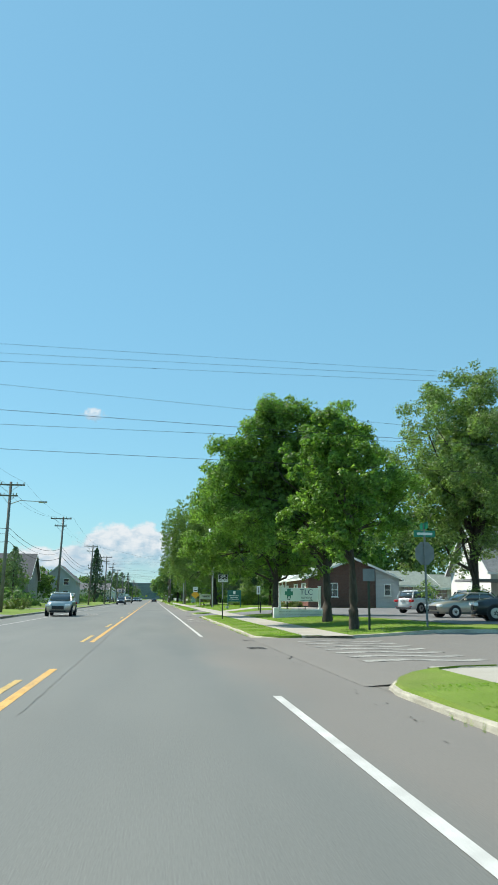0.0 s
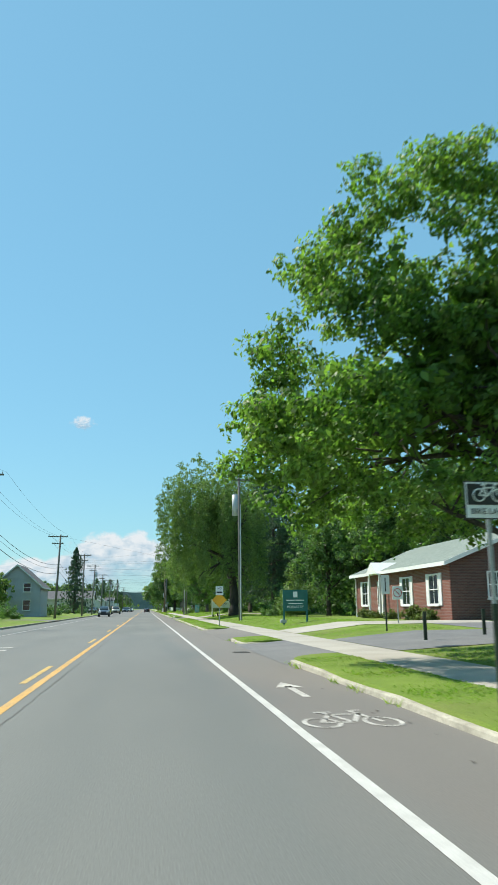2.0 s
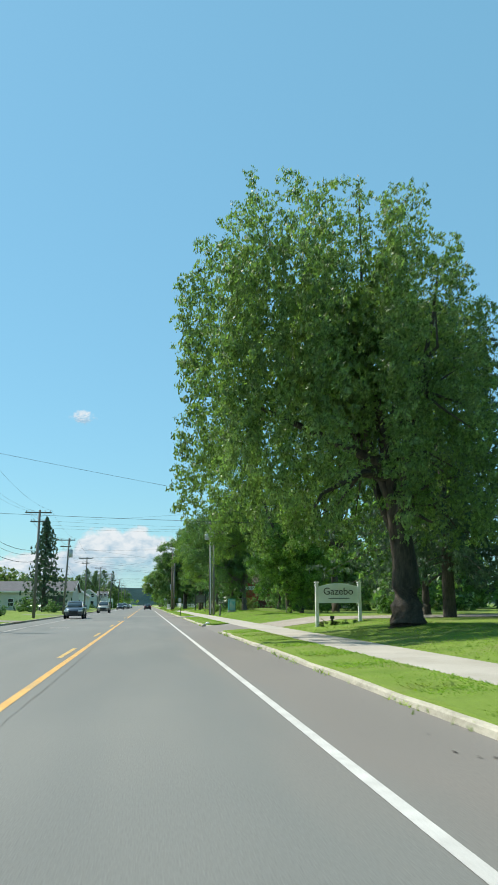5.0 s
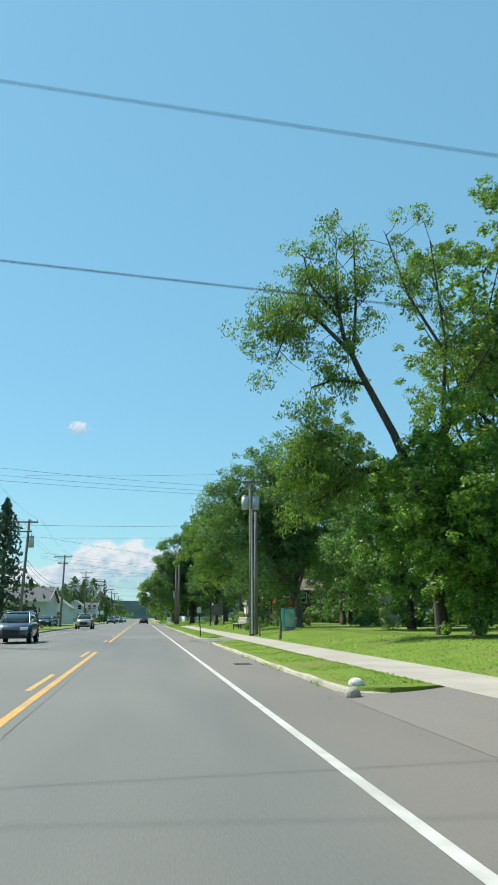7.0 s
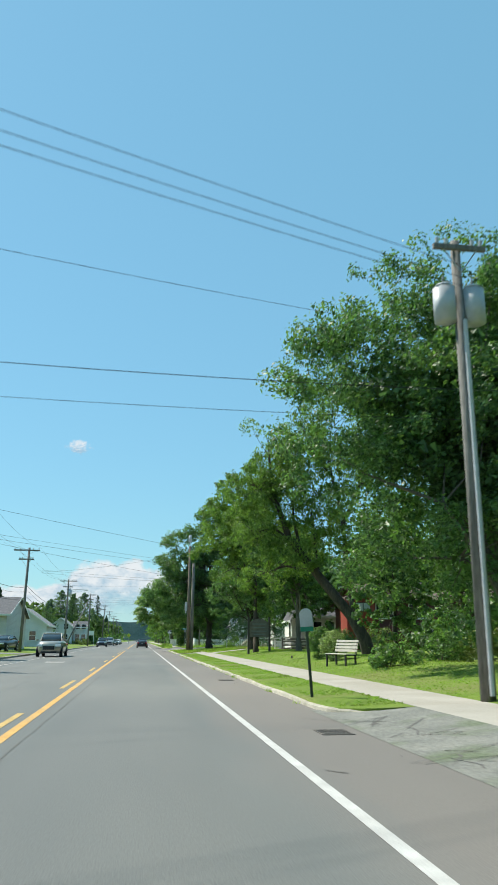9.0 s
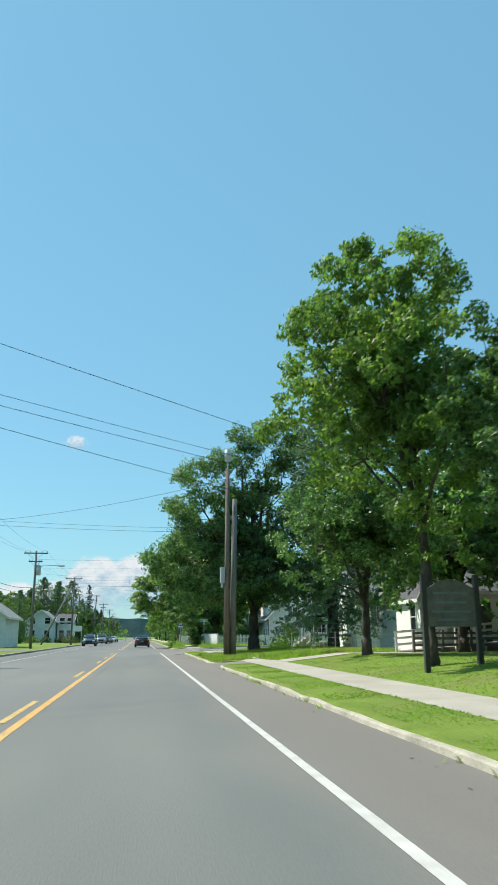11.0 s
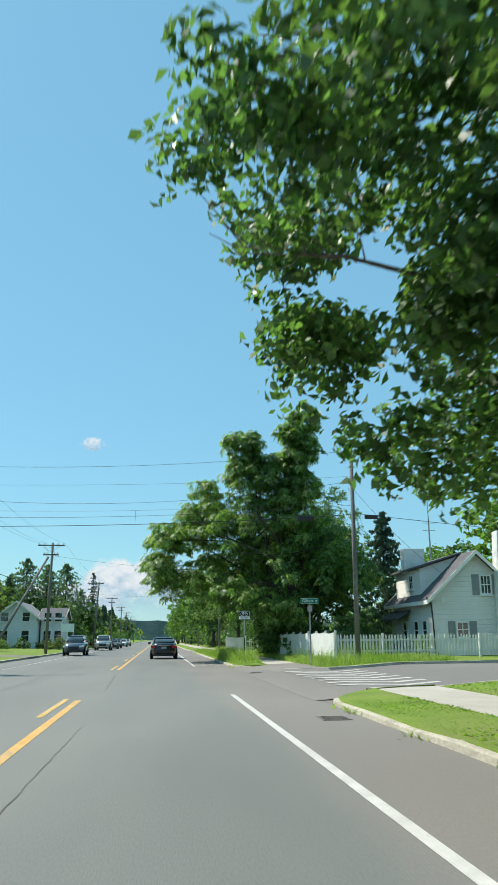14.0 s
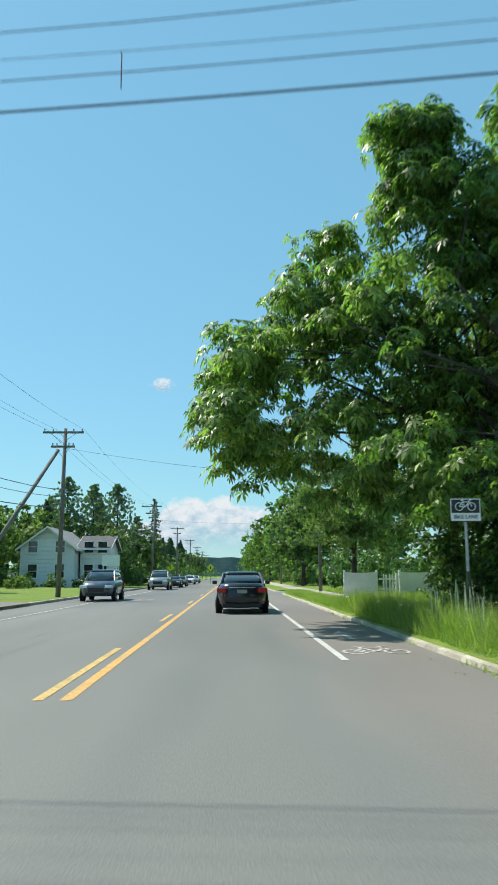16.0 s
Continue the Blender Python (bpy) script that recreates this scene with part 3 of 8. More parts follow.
# paved yards
over = lambda d: (lambda x, y: zr(x, y) + d)
sheet("parking_lot", [12.5, 20, 30, 48], span(52, 94, 6), over(0.012), M_DRIVE, "grey asphalt parking lot", "parking lot")
sheet("driveway", [WALK1, 8.3, 9.5, 14], span(78.6, 86.0, 2), over(0.016), M_DRIVE, "bluish grey asphalt driveway", "driveway")
sheet("driveway", [WALK1, 8.3, 9.5, 16], span(92.4, 97.0, 2), over(0.016), M_CONC, "pale concrete driveway", "driveway")
sheet("driveway", [WALK1, 8.3, 9.5, 14, 30], span(151.5, 158.5, 2), over(0.016), M_TAN, "tan gravelly driveway across the lawn", "driveway")
sheet("driveway", [WALK1, 8.3, 9.5, 14], span(251.6, 254.0, 2), over(0.016), M_CONC, "concrete driveway in long grass", "driveway")
# the far side of the street
sheet("lawn", [-90, -50, -20, -12, LEFT - 0.15], span(-60, 1500, 20), lambda x, y: zl(x), M_GRASS, "grass along the far side of the street", "lawn")
bm = nb()
box(bm, LEFT - 0.16, LEFT + 0.02, -60, 900, -0.05, 0.125)
tagged(mesh_ob("kerb", bm, M_KERB), "low concrete kerb along the far side", "kerb", "", "structure")
for y in (70, 101, 140, 171, 205, 246, 283, 321, 362, 412):
    sheet("driveway", [-26, -12, LEFT + 0.12], [y, y + 2.5, y + 5], lambda x, yy: zl(x) + 0.012, M_SHOULDER if y % 2 else M_DRIVE, "driveway on the far side of the street", "driveway")


# marks, cracks and grates on the asphalt
def bike_mark(x, y):
    """A bicycle and an arrow painted on the bike lane."""
    bm = nb()
    z = 0.006

    def bar(p, q, w):
        p, q = Vector(p), Vector(q)
        d = (q - p).normalized()
        nrm = Vector((-d.y, d.x)) * w / 2
        poly(bm, [(*(p - nrm), z), (*(q - nrm), z), (*(q + nrm), z), (*(p + nrm), z)])

    for cx in (-0.36, 0.36):
        for i in range(16):
            a, b = 2 * math.pi * i / 16, 2 * math.pi * (i + 1) / 16
            bar((x + cx + 0.2 * math.cos(a), y + 0.36 * math.sin(a)), (x + cx + 0.2 * math.cos(b), y + 0.36 * math.sin(b)), 0.06)
    for p, q in (((-0.36, 0), (-0.14, 0.66)), ((-0.14, 0.66), (0.24, 0.66)), ((-0.36, 0), (0.02, 0)), ((0.02, 0), (0.26, 0.72)), ((0.02, 0), (-0.18, 0.86)), ((0.36, 0), (0.2, 0.98)), ((0.2, 0.98), (0.36, 1.02)), ((-0.28, 0.88), (-0.06, 0.88))):
        bar((x + p[0], y + p[1]), (x + q[0], y + q[1]), 0.07)
    bar((x, y + 2.6), (x, y + 4.2), 0.12)
    poly(bm, [(x - 0.24, y + 4.0, z), (x + 0.24, y + 4.0, z), (x, y + 4.9, z)])
    tagged(mesh_ob("bike_lane_marking", bm, M_WORN), "faded white painted bicycle and arrow on asphalt", "road marking", "bike markings", "structure")


for y in (67.9, 303.6):
    bike_mark(2.42, y)


def turn_mark(x, y):
    bm = nb()
    z = 0.006
    poly(bm, [(x - 0.5, y, z), (x + 0.6, y, z), (x + 0.6, y + 0.5, z), (x - 0.5, y + 0.5, z)])
    poly(bm, [(x - 0.7, y + 1.8, z), (x + 0.5, y + 1.8, z), (x + 0.5, y + 2.2, z), (x - 0.7, y + 2.2, z)])
    tagged(mesh_ob("lane_marking", bm, M_WORN), "faded white paint marking on the far lane", "road marking", "", "structure")


for y in (85, 160, 228, 333):
    turn_mark(-5.0, y)


def crack(pts, w, seed, material=None):
    rng = random.Random(seed)
    bm = nb()
    full = []
    for (x0, y0), (x1, y1) in zip(pts, pts[1:]):
        n = max(2, int(math.hypot(x1 - x0, y1 - y0) / 0.35))
        for i in range(n):
            f = i / n
            jig = 0.015 if material else 0.05
            full.append((x0 + (x1 - x0) * f + rng.uniform(-jig, jig), y0 + (y1 - y0) * f + rng.uniform(-jig, jig)))
    last = None
    for i, (x, y) in enumerate(full):
        h = w * rng.uniform(0.3, 1.2)
        dx = 0.7
        cur = (bm.verts.new((x - h * dx, y - h * 0.6, 0.0055)), bm.verts.new((x + h * dx, y + h * 0.6, 0.0055)))
        if last:
            bm.faces.new((last[0], last[1], cur[1], cur[0]))
        last = cur
    bmesh.ops.recalc_face_normals(bm, faces=bm.faces)
    tagged(mesh_ob("road_crack", bm, material or M_CRACK), "dark irregular crack in the asphalt", "road crack", "", "structure")


crack([(-1.5, 30), (-1.62, 60), (-1.5, 95)], 0.011, 1, M_SEAM)
crack([(-1.55, 120), (-1.6, 170), (-1.45, 215)], 0.01, 2, M_SEAM)
crack([(-1.5, 240), (-1.35, 262), (-1.25, 276)], 0.01, 3, M_SEAM)
crack([(-1.5, 284.5), (-1.55, 288), (-1.68, 293.5)], 0.014, 15)
crack([(3.1, 38.5), (4.2, 42.5), (4.6, 44.8)], 0.05, 4)
crack([(2.9, 46.2), (3.9, 45.2)], 0.06, 5)
crack([(3.3, 287), (3.4, 292), (3.9, 296), (4.2, 298)], 0.05, 6)
crack([(0.2, 276.8), (0.9, 277.4)], 0.05, 8)
crack([(3.4, 82), (4.6, 80.5)], 0.05, 9)
crack([(3.3, 189.5), (4.8, 193.5)], 0.03, 10, M_SEAM)
crack([(3.4, 192.5), (4.8, 190.2)], 0.03, 11, M_SEAM)
crack([(1.9, 189), (2.3, 188.6)], 0.03, 12, M_SEAM)
for i in range(9):
    rk = random.Random(90 + i)
    x, y = rk.uniform(3.3, 4.4), rk.uniform(188.2, 193.8)
    bm = nb()
    pts_ = [(x + rk.uniform(-0.5, 0.5) * k * 0.5, y + rk.uniform(0.1, 0.4) * k) for k in range(5)]
    for (xa, ya), (xb, yb) in zip(pts_, pts_[1:]):
        za, zb = zd(xa, ya) + 0.004, zd(xb, yb) + 0.004
        w = rk.uniform(0.008, 0.02)
        poly(bm, [(xa - w, ya, za), (xa + w, ya, za), (xb + w, yb, zb), (xb - w, yb, zb)])
    tagged(mesh_ob("road_crack", bm, M_SEAM), "dark crack across a broken driveway apron", "road crack", "", "structure")
crack([(-4.4, 250), (-4.2, 282), (-4.4, 310)], 0.009, 13, M_SEAM)


def grate(x, y):
    e = thing("storm_drain", x, y, 0.003, 0, "dark iron storm drain grate beside the kerb", "storm drain", "storm drains")
    e.scale = (0.8, 0.72, 1)
    bm = nb()
    for a in ((-0.3, -0.27, -0.45, 0.45), (0.27, 0.3, -0.45, 0.45), (-0.3, 0.3, -0.45, -0.42), (-0.3, 0.3, 0.42, 0.45)):
        box(bm, a[0], a[1], a[2], a[3], -0.03, 0.008)
    part("frame", bm, M_IRON, e)
    for i in range(8):
        bm = nb()
        y0 = -0.4 + i * 0.105
        box(bm, -0.27, 0.27, y0, y0 + 0.05, -0.03, 0.008)
        part("bar", bm, M_IRON, e)
    # no hollow below: a near-black sheet stands for the pit's shade
    bm = nb()
    poly(bm, [(-0.28, -0.44, 0.001), (0.28, -0.44, 0.001), (0.28, 0.44, 0.001), (-0.28, 0.44, 0.001)])
    part("pit_shade", bm, M_CRACK, e)


for x, y in ((2.82, 42.2), (2.85, 82.3), (2.8, 170.0), (2.82, 192.3), (2.85, 207.4), (2.85, 276.2)):
    grate(x, y)


def manhole(x, y, z):
    e = thing("manhole_cover", x, y, z, 0, "round dark iron manhole cover in asphalt", "manhole cover")
    bm = nb()
    cyl(bm, (0, 0, -0.03), (0, 0, 0.006), 0.36, 0.36, 28)
    part("frame", bm, M_IRON, e)
    bm = nb()
    cyl(bm, (0, 0, -0.02), (0, 0, 0.011), 0.31, 0.3, 28)
    lid = part("lid", bm, M_CRACK, e)


manhole(3.75, 293.35, zd(3.75, 293.35) - 0.012)


# ---- trees ----
def leaf_mesh(name, centres, radii, per, size, rng, droop=0.0, flat=0.75, aspect=0.55, up=0.35, tri=False, lump=0.9):
    """Many small bent leaves in clumps, as one mesh."""
    per = np.broadcast_to(np.asarray(per), (len(centres),))
    home = np.repeat(np.arange(len(centres)), per)
    c = np.asarray(centres)[home]
    r = np.asarray(radii)[home][:, None]
    n = len(c)
    d = rng.normal(size=(n, 3))
    d /= np.linalg.norm(d, axis=1, keepdims=True)
    d *= rng.uniform(0.25, 1.0, (n, 1)) ** 0.6
    d[:, 2] *= flat
    if droop:
        d[:, 2] -= droop * rng.uniform(0, 1, n) ** 2 * 2
    twig = max(1, int(per.max() // 7))
    own = rng.integers(0, twig, n) + home * twig
    seat = rng.normal(size=(len(centres) * twig, 3))
    seat /= np.linalg.norm(seat, axis=1, keepdims=True)
    seat *= rng.uniform(0.3, 1.0, (len(seat), 1)) ** 0.6 * np.array([1, 1, flat])
    d = seat[own] * 0.82 + d * 0.27
    p = c + d * r
    nrm = rng.normal(size=(n, 3)) * 0.55 + d / (np.linalg.norm(d, axis=1, keepdims=True) + 1e-6) * lump + np.array([0, 0, up])
    nrm /= np.linalg.norm(nrm, axis=1, keepdims=True)
    a = np.cross(nrm, rng.normal(size=(n, 3)))
    if droop:
        a[:, 2] -= 1.2
    a /= np.linalg.norm(a, axis=1, keepdims=True)
    b = np.cross(nrm, a)
    s = np.broadcast_to(np.asarray(size, float), (len(centres),))[home][:, None] * rng.uniform(0.6, 1.35, (n, 1))
    v = np.empty((n, 4, 3))
    v[:, 0] = p - a * s * 0.5
    v[:, 1] = p + b * s * aspect * 0.5 + nrm * s * 0.1
    v[:, 2] = p + a * s * 0.5 - nrm * s * 0.12
    v[:, 3] = p - b * s * aspect * 0.5 + nrm * s * 0.1
    k = 4
    if tri:
        v, k = np.ascontiguousarray(v[:, [0, 1, 3]] + (v[:, 2:3] - v[:, 0:1]) * np.array([0.0, 0.45, 0.45])[None, :, None]), 3
    me = bpy.data.meshes.new(name)
    me.vertices.add(n * k)
    me.vertices.foreach_set("co", v.ravel())
    me.loops.add(n * k)
    me.loops.foreach_set("vertex_index", np.arange(n * k, dtype=np.int32))
    me.polygons.add(n)
    me.polygons.foreach_set("loop_start", np.arange(0, n * k, k, dtype=np.int32))
    me.update(calc_edges=True)
    return me


def fan_mesh(name, tufts, radii, per, length, rng, fingers=6):
    """Tufts of hand-shaped compound leaves: each leaf is a ring of narrow hanging leaflets round its stalk."""
    home = np.repeat(np.arange(len(tufts)), per)
    n = len(home)
    d = rng.normal(size=(n, 3))
    d[:, 2] = np.abs(d[:, 2]) * 0.9 - 0.35
    d /= np.linalg.norm(d, axis=1, keepdims=True)
    hub = tufts[home] + d * (radii[home] * rng.uniform(0.55, 1.0, n))[:, None] * np.array([1, 1, 0.75])
    nrm = d * 0.75 + rng.normal(size=(n, 3)) * 0.22 + np.array([0, 0, 0.55])
    nrm /= np.linalg.norm(nrm, axis=1, keepdims=True)
    e1 = np.cross(nrm, rng.normal(size=(n, 3)))
    e1 /= np.linalg.norm(e1, axis=1, keepdims=True)
    e2 = np.cross(nrm, e1)
    long_ = length * rng.uniform(0.7, 1.25, n)
    v = np.empty((n, fingers, 4, 3))
    for k in range(fingers):
        a = 2 * math.pi * k / (fingers + 0.8) + rng.uniform(-0.12, 0.12, (n, 1))
        out = e1 * np.cos(a) + e2 * np.sin(a)
        side = -e1 * np.sin(a) + e2 * np.cos(a)
        reach = (long_ * (1.0 - 0.12 * abs(k - fingers / 2)))[:, None]
        mid = hub + out * reach * 0.62 + np.array([0, 0, -0.06]) * reach
        v[:, k, 0] = hub
        v[:, k, 1] = mid + side * reach * 0.19
        v[:, k, 2] = hub + out * reach * 0.92 + np.array([0, 0, -0.42]) * reach
        v[:, k, 3] = mid - side * reach * 0.19
    count = n * fingers
    me = bpy.data.meshes.new(name)
    me.vertices.add(count * 4)
    me.vertices.foreach_set("co", v.ravel())
    me.loops.add(count * 4)
    me.loops.foreach_set("vertex_index", np.arange(count * 4, dtype=np.int32))
    me.polygons.add(count)
    me.polygons.foreach_set("loop_start", np.arange(0, count * 4, 4, dtype=np.int32))
    me.update(calc_edges=True)
    return me


def limb(bm, pts, r0, r1, seg=7):
    """A bent tapering limb through points."""
    rings = []
    n = len(pts)
    for i, p in enumerate(pts):
        d = (Vector(pts[min(i + 1, n - 1)]) - Vector(pts[max(i - 1, 0)])).normalized()
        q = d.to_track_quat("Z", "Y")
        r = r0 + (r1 - r0) * i / (n - 1)
        rings.append([bm.verts.new(Vector(p) + q @ Vector((r * math.cos(2 * math.pi * k / seg), r * math.sin(2 * math.pi * k / seg), 0))) for k in range(seg)])
    for a, b in zip(rings, rings[1:]):
        for k in range(seg):
            bm.faces.new((a[k], a[(k + 1) % seg], b[(k + 1) % seg], b[k]))


def broad_tree(x, y, z, h, rad, base, dia, seed, leaf="maple", label="", group="street trees", leaves=26000, size=0.165, full=0.95, shift=(0, 0), gap=0.0, droop=0.0, tops=0.6, lean=(0, 0), bark=None, clump=1.0, squash=1.0, limbs=9, name="tree", lobes=22, weep=0.0, cone=False, heads=(), also=()):
    """A broad-leaved tree: trunk, limbs to every part of an uneven crown, clumps of leaves at their ends."""
    rng = np.random.default_rng(seed)
    if group in ("trees behind the lawn", "far street trees", "far side trees"):
        # fewer and larger leaves where a tree stays far off
        leaves, size = int(leaves * 0.7), size * 1.18
    e = thing(name, x, y, z, 0, label, "tree", group)
    mid = (h + base) / 2
    half = (h - base) / 2
    n = max(340, lobes * 13)
    pts = []
    count = lobes
    seats = []
    for k in range(count):
        # lobes spread evenly round the crown, then loosened
        v = 1 - 2 * (k + 0.5) / count
        a = k * 2.39996 + seed
        d = np.array([math.cos(a) * math.sqrt(1 - v * v), math.sin(a) * math.sqrt(1 - v * v), v]) + rng.normal(size=3) * 0.1
        if -0.75 < d[2] < 0.2:
            flat_r = math.hypot(d[0], d[1]) + 1e-6
            wide = (1 - full) + full / flat_r * math.sqrt(max(0.05, 1 - 0.25 * min(1.0, d[2] ** 2)))
            d[0], d[1] = d[0] * wide, d[1] * wide
        f = 0.64 * rng.uniform(0.88, 1.04)
        zz = mid + d[2] * half * f * 1.06
        u = (zz - base) / (h - base)
        taper = 1.0 - tops * (max(0, u - 0.25) / 0.75 if cone else max(0, u - 0.4) ** 1.5 / 0.46)
        size_l = rng.uniform(0.3, 0.41) * (0.75 + 0.25 * taper) * (1.12 if d[2] < 0.1 else 1.0)
        if gap and rng.uniform() < gap and u < 0.6:
            continue
        seats.append((shift[0] * min(1, u + 0.4) + d[0] * rad * f * taper, shift[1] + d[1] * rad * f * taper * squash, zz, size_l))
    if heads:
        # a crown whose main masses of leaves are known one by one
        seats = []
        for hx, hz, hr in heads:
            deep = 0.55 * rad * max(0.15, 1 - hz / h)
            for dy in (-0.9, -0.3, 0.35, 1.0):
                seats.append((hx + rng.normal() * 0.3, shift[1] + dy * deep + (2.4 if leaf == "chestnut" and hx < -5 else 0.0), hz * (1 - 0.06 * abs(dy)) + rng.normal() * 0.3, hr * 0.84 / (0.96 * rad)))
    for hx, hz, hr in also:
        # overhanging sprays that show one by one
        seats.append((hx, 5.4 + rng.normal() * 0.3, hz, hr * 1.3 / (0.96 * rad)))
    while len(pts) < n:
        sx, sy, sz, sl = seats[int(rng.integers(0, len(seats)))]
        d = rng.normal(size=3)
        d /= np.linalg.norm(d)
        if d[2] < -0.35 and rng.uniform() < 0.75:
            continue
        f = rng.uniform(0.55, 1.0) ** 0.5
        pts.append((sx + d[0] * sl * rad * f, sy + d[1] * sl * rad * f * min(1, squash + 0.2), max(base * 0.85, sz + d[2] * sl * f * 0.5 * (rad + half))))
    for k in range(int(weep * 21)):
        # hanging strands of leaves
        a, q = rng.uniform(0, 6.2832), rng.uniform(0.3, 1.0) ** 0.6
        px_, py_ = shift[0] + math.cos(a) * q * rad * 0.95, shift[1] + math.sin(a) * q * rad * 0.9
        low = base + rng.uniform(0, 1) ** 2 * 3.0 + (0.9 if px_ < -5.5 else 0.0)
        pz_ = mid + half * (0.1 + 0.65 * math.sqrt(max(0.0, 1 - q * q))) * rng.uniform(0.55, 1.0)
        while pz_ > low:
            pts.append((px_ + rng.normal() * 0.14, py_ + rng.normal() * 0.14, pz_))
            pz_ -= rng.uniform(0.35, 0.7)
    n = len(pts)
    cen = np.array(pts)
    rr = (0.5 if weep else 1.0) * rng.uniform(0.3, 1.0, n) ** 1.4 * 0.11 * rad * clump + (0.028 if weep else 0.045) * rad
    per = np.maximum(12, (leaves / n * (rr / rr.mean()) ** 2 / np.mean((rr / rr.mean()) ** 2)).astype(int))
    # sprays of larger leaves fill the heart of the crown
    core = np.array([shift[0] * 0.8, shift[1], mid - 0.06 * (h - base)]) + (cen - np.array([shift[0] * 0.8, shift[1], mid - 0.06 * (h - base)])) * rng.uniform(0.25, 0.72, (n, 1))
    core = core[: int(340 * (1 - gap))]
    fill_n = int((14 + 8 * (rad - 4)) * (0.6 if size > 0.2 else 1.3))
    if leaf == "chestnut":
        tuft = np.concatenate([cen, core])
        me = fan_mesh("crown", tuft, np.r_[rng.uniform(0.34, 0.66, n), np.full(len(core), 0.8)], np.r_[np.full(n, leaves // (6 * n)), np.full(len(core), 9)], size, rng)
    else:
        me = leaf_mesh("crown", np.concatenate([cen, core]), np.concatenate([rr, np.full(len(core), 0.13 * rad)]), np.r_[per, np.full(len(core), fill_n)], np.r_[np.full(n, size), np.full(len(core), 0.3 if size < 0.2 else 0.4 if heads else 0.55)], rng, droop, tri=name == "tree" and seed not in (13, 31, 34))
    me.materials.append(LEAF[leaf])
    crown = new("crown", me)
    crown.parent = e
    bm = nb()
    top = Vector((shift[0] * 0.5 + lean[0], shift[1] * 0.5 + lean[1], base + (h - base) * 0.55))
    fork = Vector((lean[0] * 0.3, lean[1] * 0.3, max(1.6, base * 0.85)))
    limb(bm, [(0, 0, -0.15), (0.02, 0, 0.12), (0.0, 0.0, 0.7), tuple(fork * 0.6), tuple(fork)], dia * 0.72, dia * 0.42, 11)
    limb(bm, [tuple(fork * 0.97), tuple(fork.lerp(top, 0.45) + Vector((0.15, 0.1, 0))), tuple(top)], dia * 0.42, dia * 0.1, 8)
    part("trunk", bm, bark or M_BARK, e, smooth=True)
    order = rng.permutation(n)
    for i in order[:limbs]:
        bm = nb()
        t = Vector(cen[i])
        s = fork.lerp(top, float(rng.uniform(0.0, 0.5)))
        span_ = (t - s).length
        jit = [Vector(rng.normal(size=3) * 0.06 * span_) for _ in range(3)]
        m1 = s.lerp(t, 0.4) + Vector((0, 0, 0.07 * rad)) + jit[0]
        limb(bm, [tuple(s), tuple(s.lerp(m1, 0.5) + jit[1] * 0.6), tuple(m1), tuple(m1.lerp(t, 0.5) + jit[2]), tuple(t)], dia * 0.19, dia * 0.02, 6)
        for j in order[limbs:limbs + 90]:
            t2 = Vector(cen[j])
            if (t2 - m1).length < rad * 0.5 and rng.uniform() < 0.3:
                limb(bm, [tuple(m1), tuple(m1.lerp(t2, 0.5) + Vector(rng.normal(size=3) * 0.09 * rad * 0.5)), tuple(t2)], dia * 0.07, dia * 0.012, 4)
        part("limb", bm, bark or M_BARK, e, smooth=True)
    return e


def conifer(x, y, z, h, rad, seed, leaf="needle", label="", group="conifers", leaves=15000, sparse=0.0, base=0.08, size=0.3, plump=1.0, dens=13):
    """A spruce: upright trunk, whorls of drooping boughs, needles along them."""
    rng = np.random.default_rng(seed)
    e = thing("spruce_tree", x, y, z, 0, label, "tree", group)
    bm = nb()
    limb(bm, [(0, 0, -0.1), (0, 0, h * 0.5), (0, 0, h)], 0.022 * h, 0.01, 8)
    cen, rr = [], []
    count = int(h * dens)
    for i in range(count):
        u = (i + rng.uniform(-0.8, 0.8)) / count
        u = min(0.995, max(0.0, u))
        if rng.uniform() < sparse:
            continue
        zz = h * (base + (1 - base) * u)
        a = i * 2.39996 + rng.uniform(-0.4, 0.4)
        lobe = 0.86 + 0.2 * math.sin(a * 2 + u * 9) + 0.1 * math.sin(a * 5 - u * 17)
        rl = (rad * min(1.0, (1 - u) * plump) ** 0.85 * lobe + 0.1) * rng.uniform(0.68, 1.12)
        tip = Vector((math.cos(a) * rl, math.sin(a) * rl, zz - (0.3 - 0.35 * u) * rl + rng.uniform(-0.25, 0.25)))
        root = Vector((0, 0, zz))
        bend = Vector((0, 0, 0.1 * rl))
        if i % 3 == 0 or sparse:
            limb(bm, [(0, 0, zz), tuple(root.lerp(tip, 0.6) + bend * 0.7), tuple(tip)], 0.035, 0.008, 4)
        steps = 4 if size > 0.25 else 9
        for f in np.linspace(0.28, 1.0, steps):
            f = float(f)
            cen.append(tuple(root.lerp(tip, f) + bend * (1 - f) + Vector(rng.normal(size=3) * (0.0 if steps == 4 else 0.16))))
            rr.append(0.14 + 0.17 * rl * (1.2 - f) if steps == 4 else 0.14 + 0.11 * rl * (1.25 - f))
    part("trunk", bm, M_BARK, e, smooth=True)
    cen, rr = np.array(cen), np.array(rr)
    me = leaf_mesh("crown", cen, rr, max(6, leaves // len(cen)), size, rng, 0.15 if size > 0.25 else 0.4, 0.5, 0.34, 0.1, tri=True)
    me.materials.append(LEAF[leaf])
    c = new("crown", me)
    c.parent = e
    return e


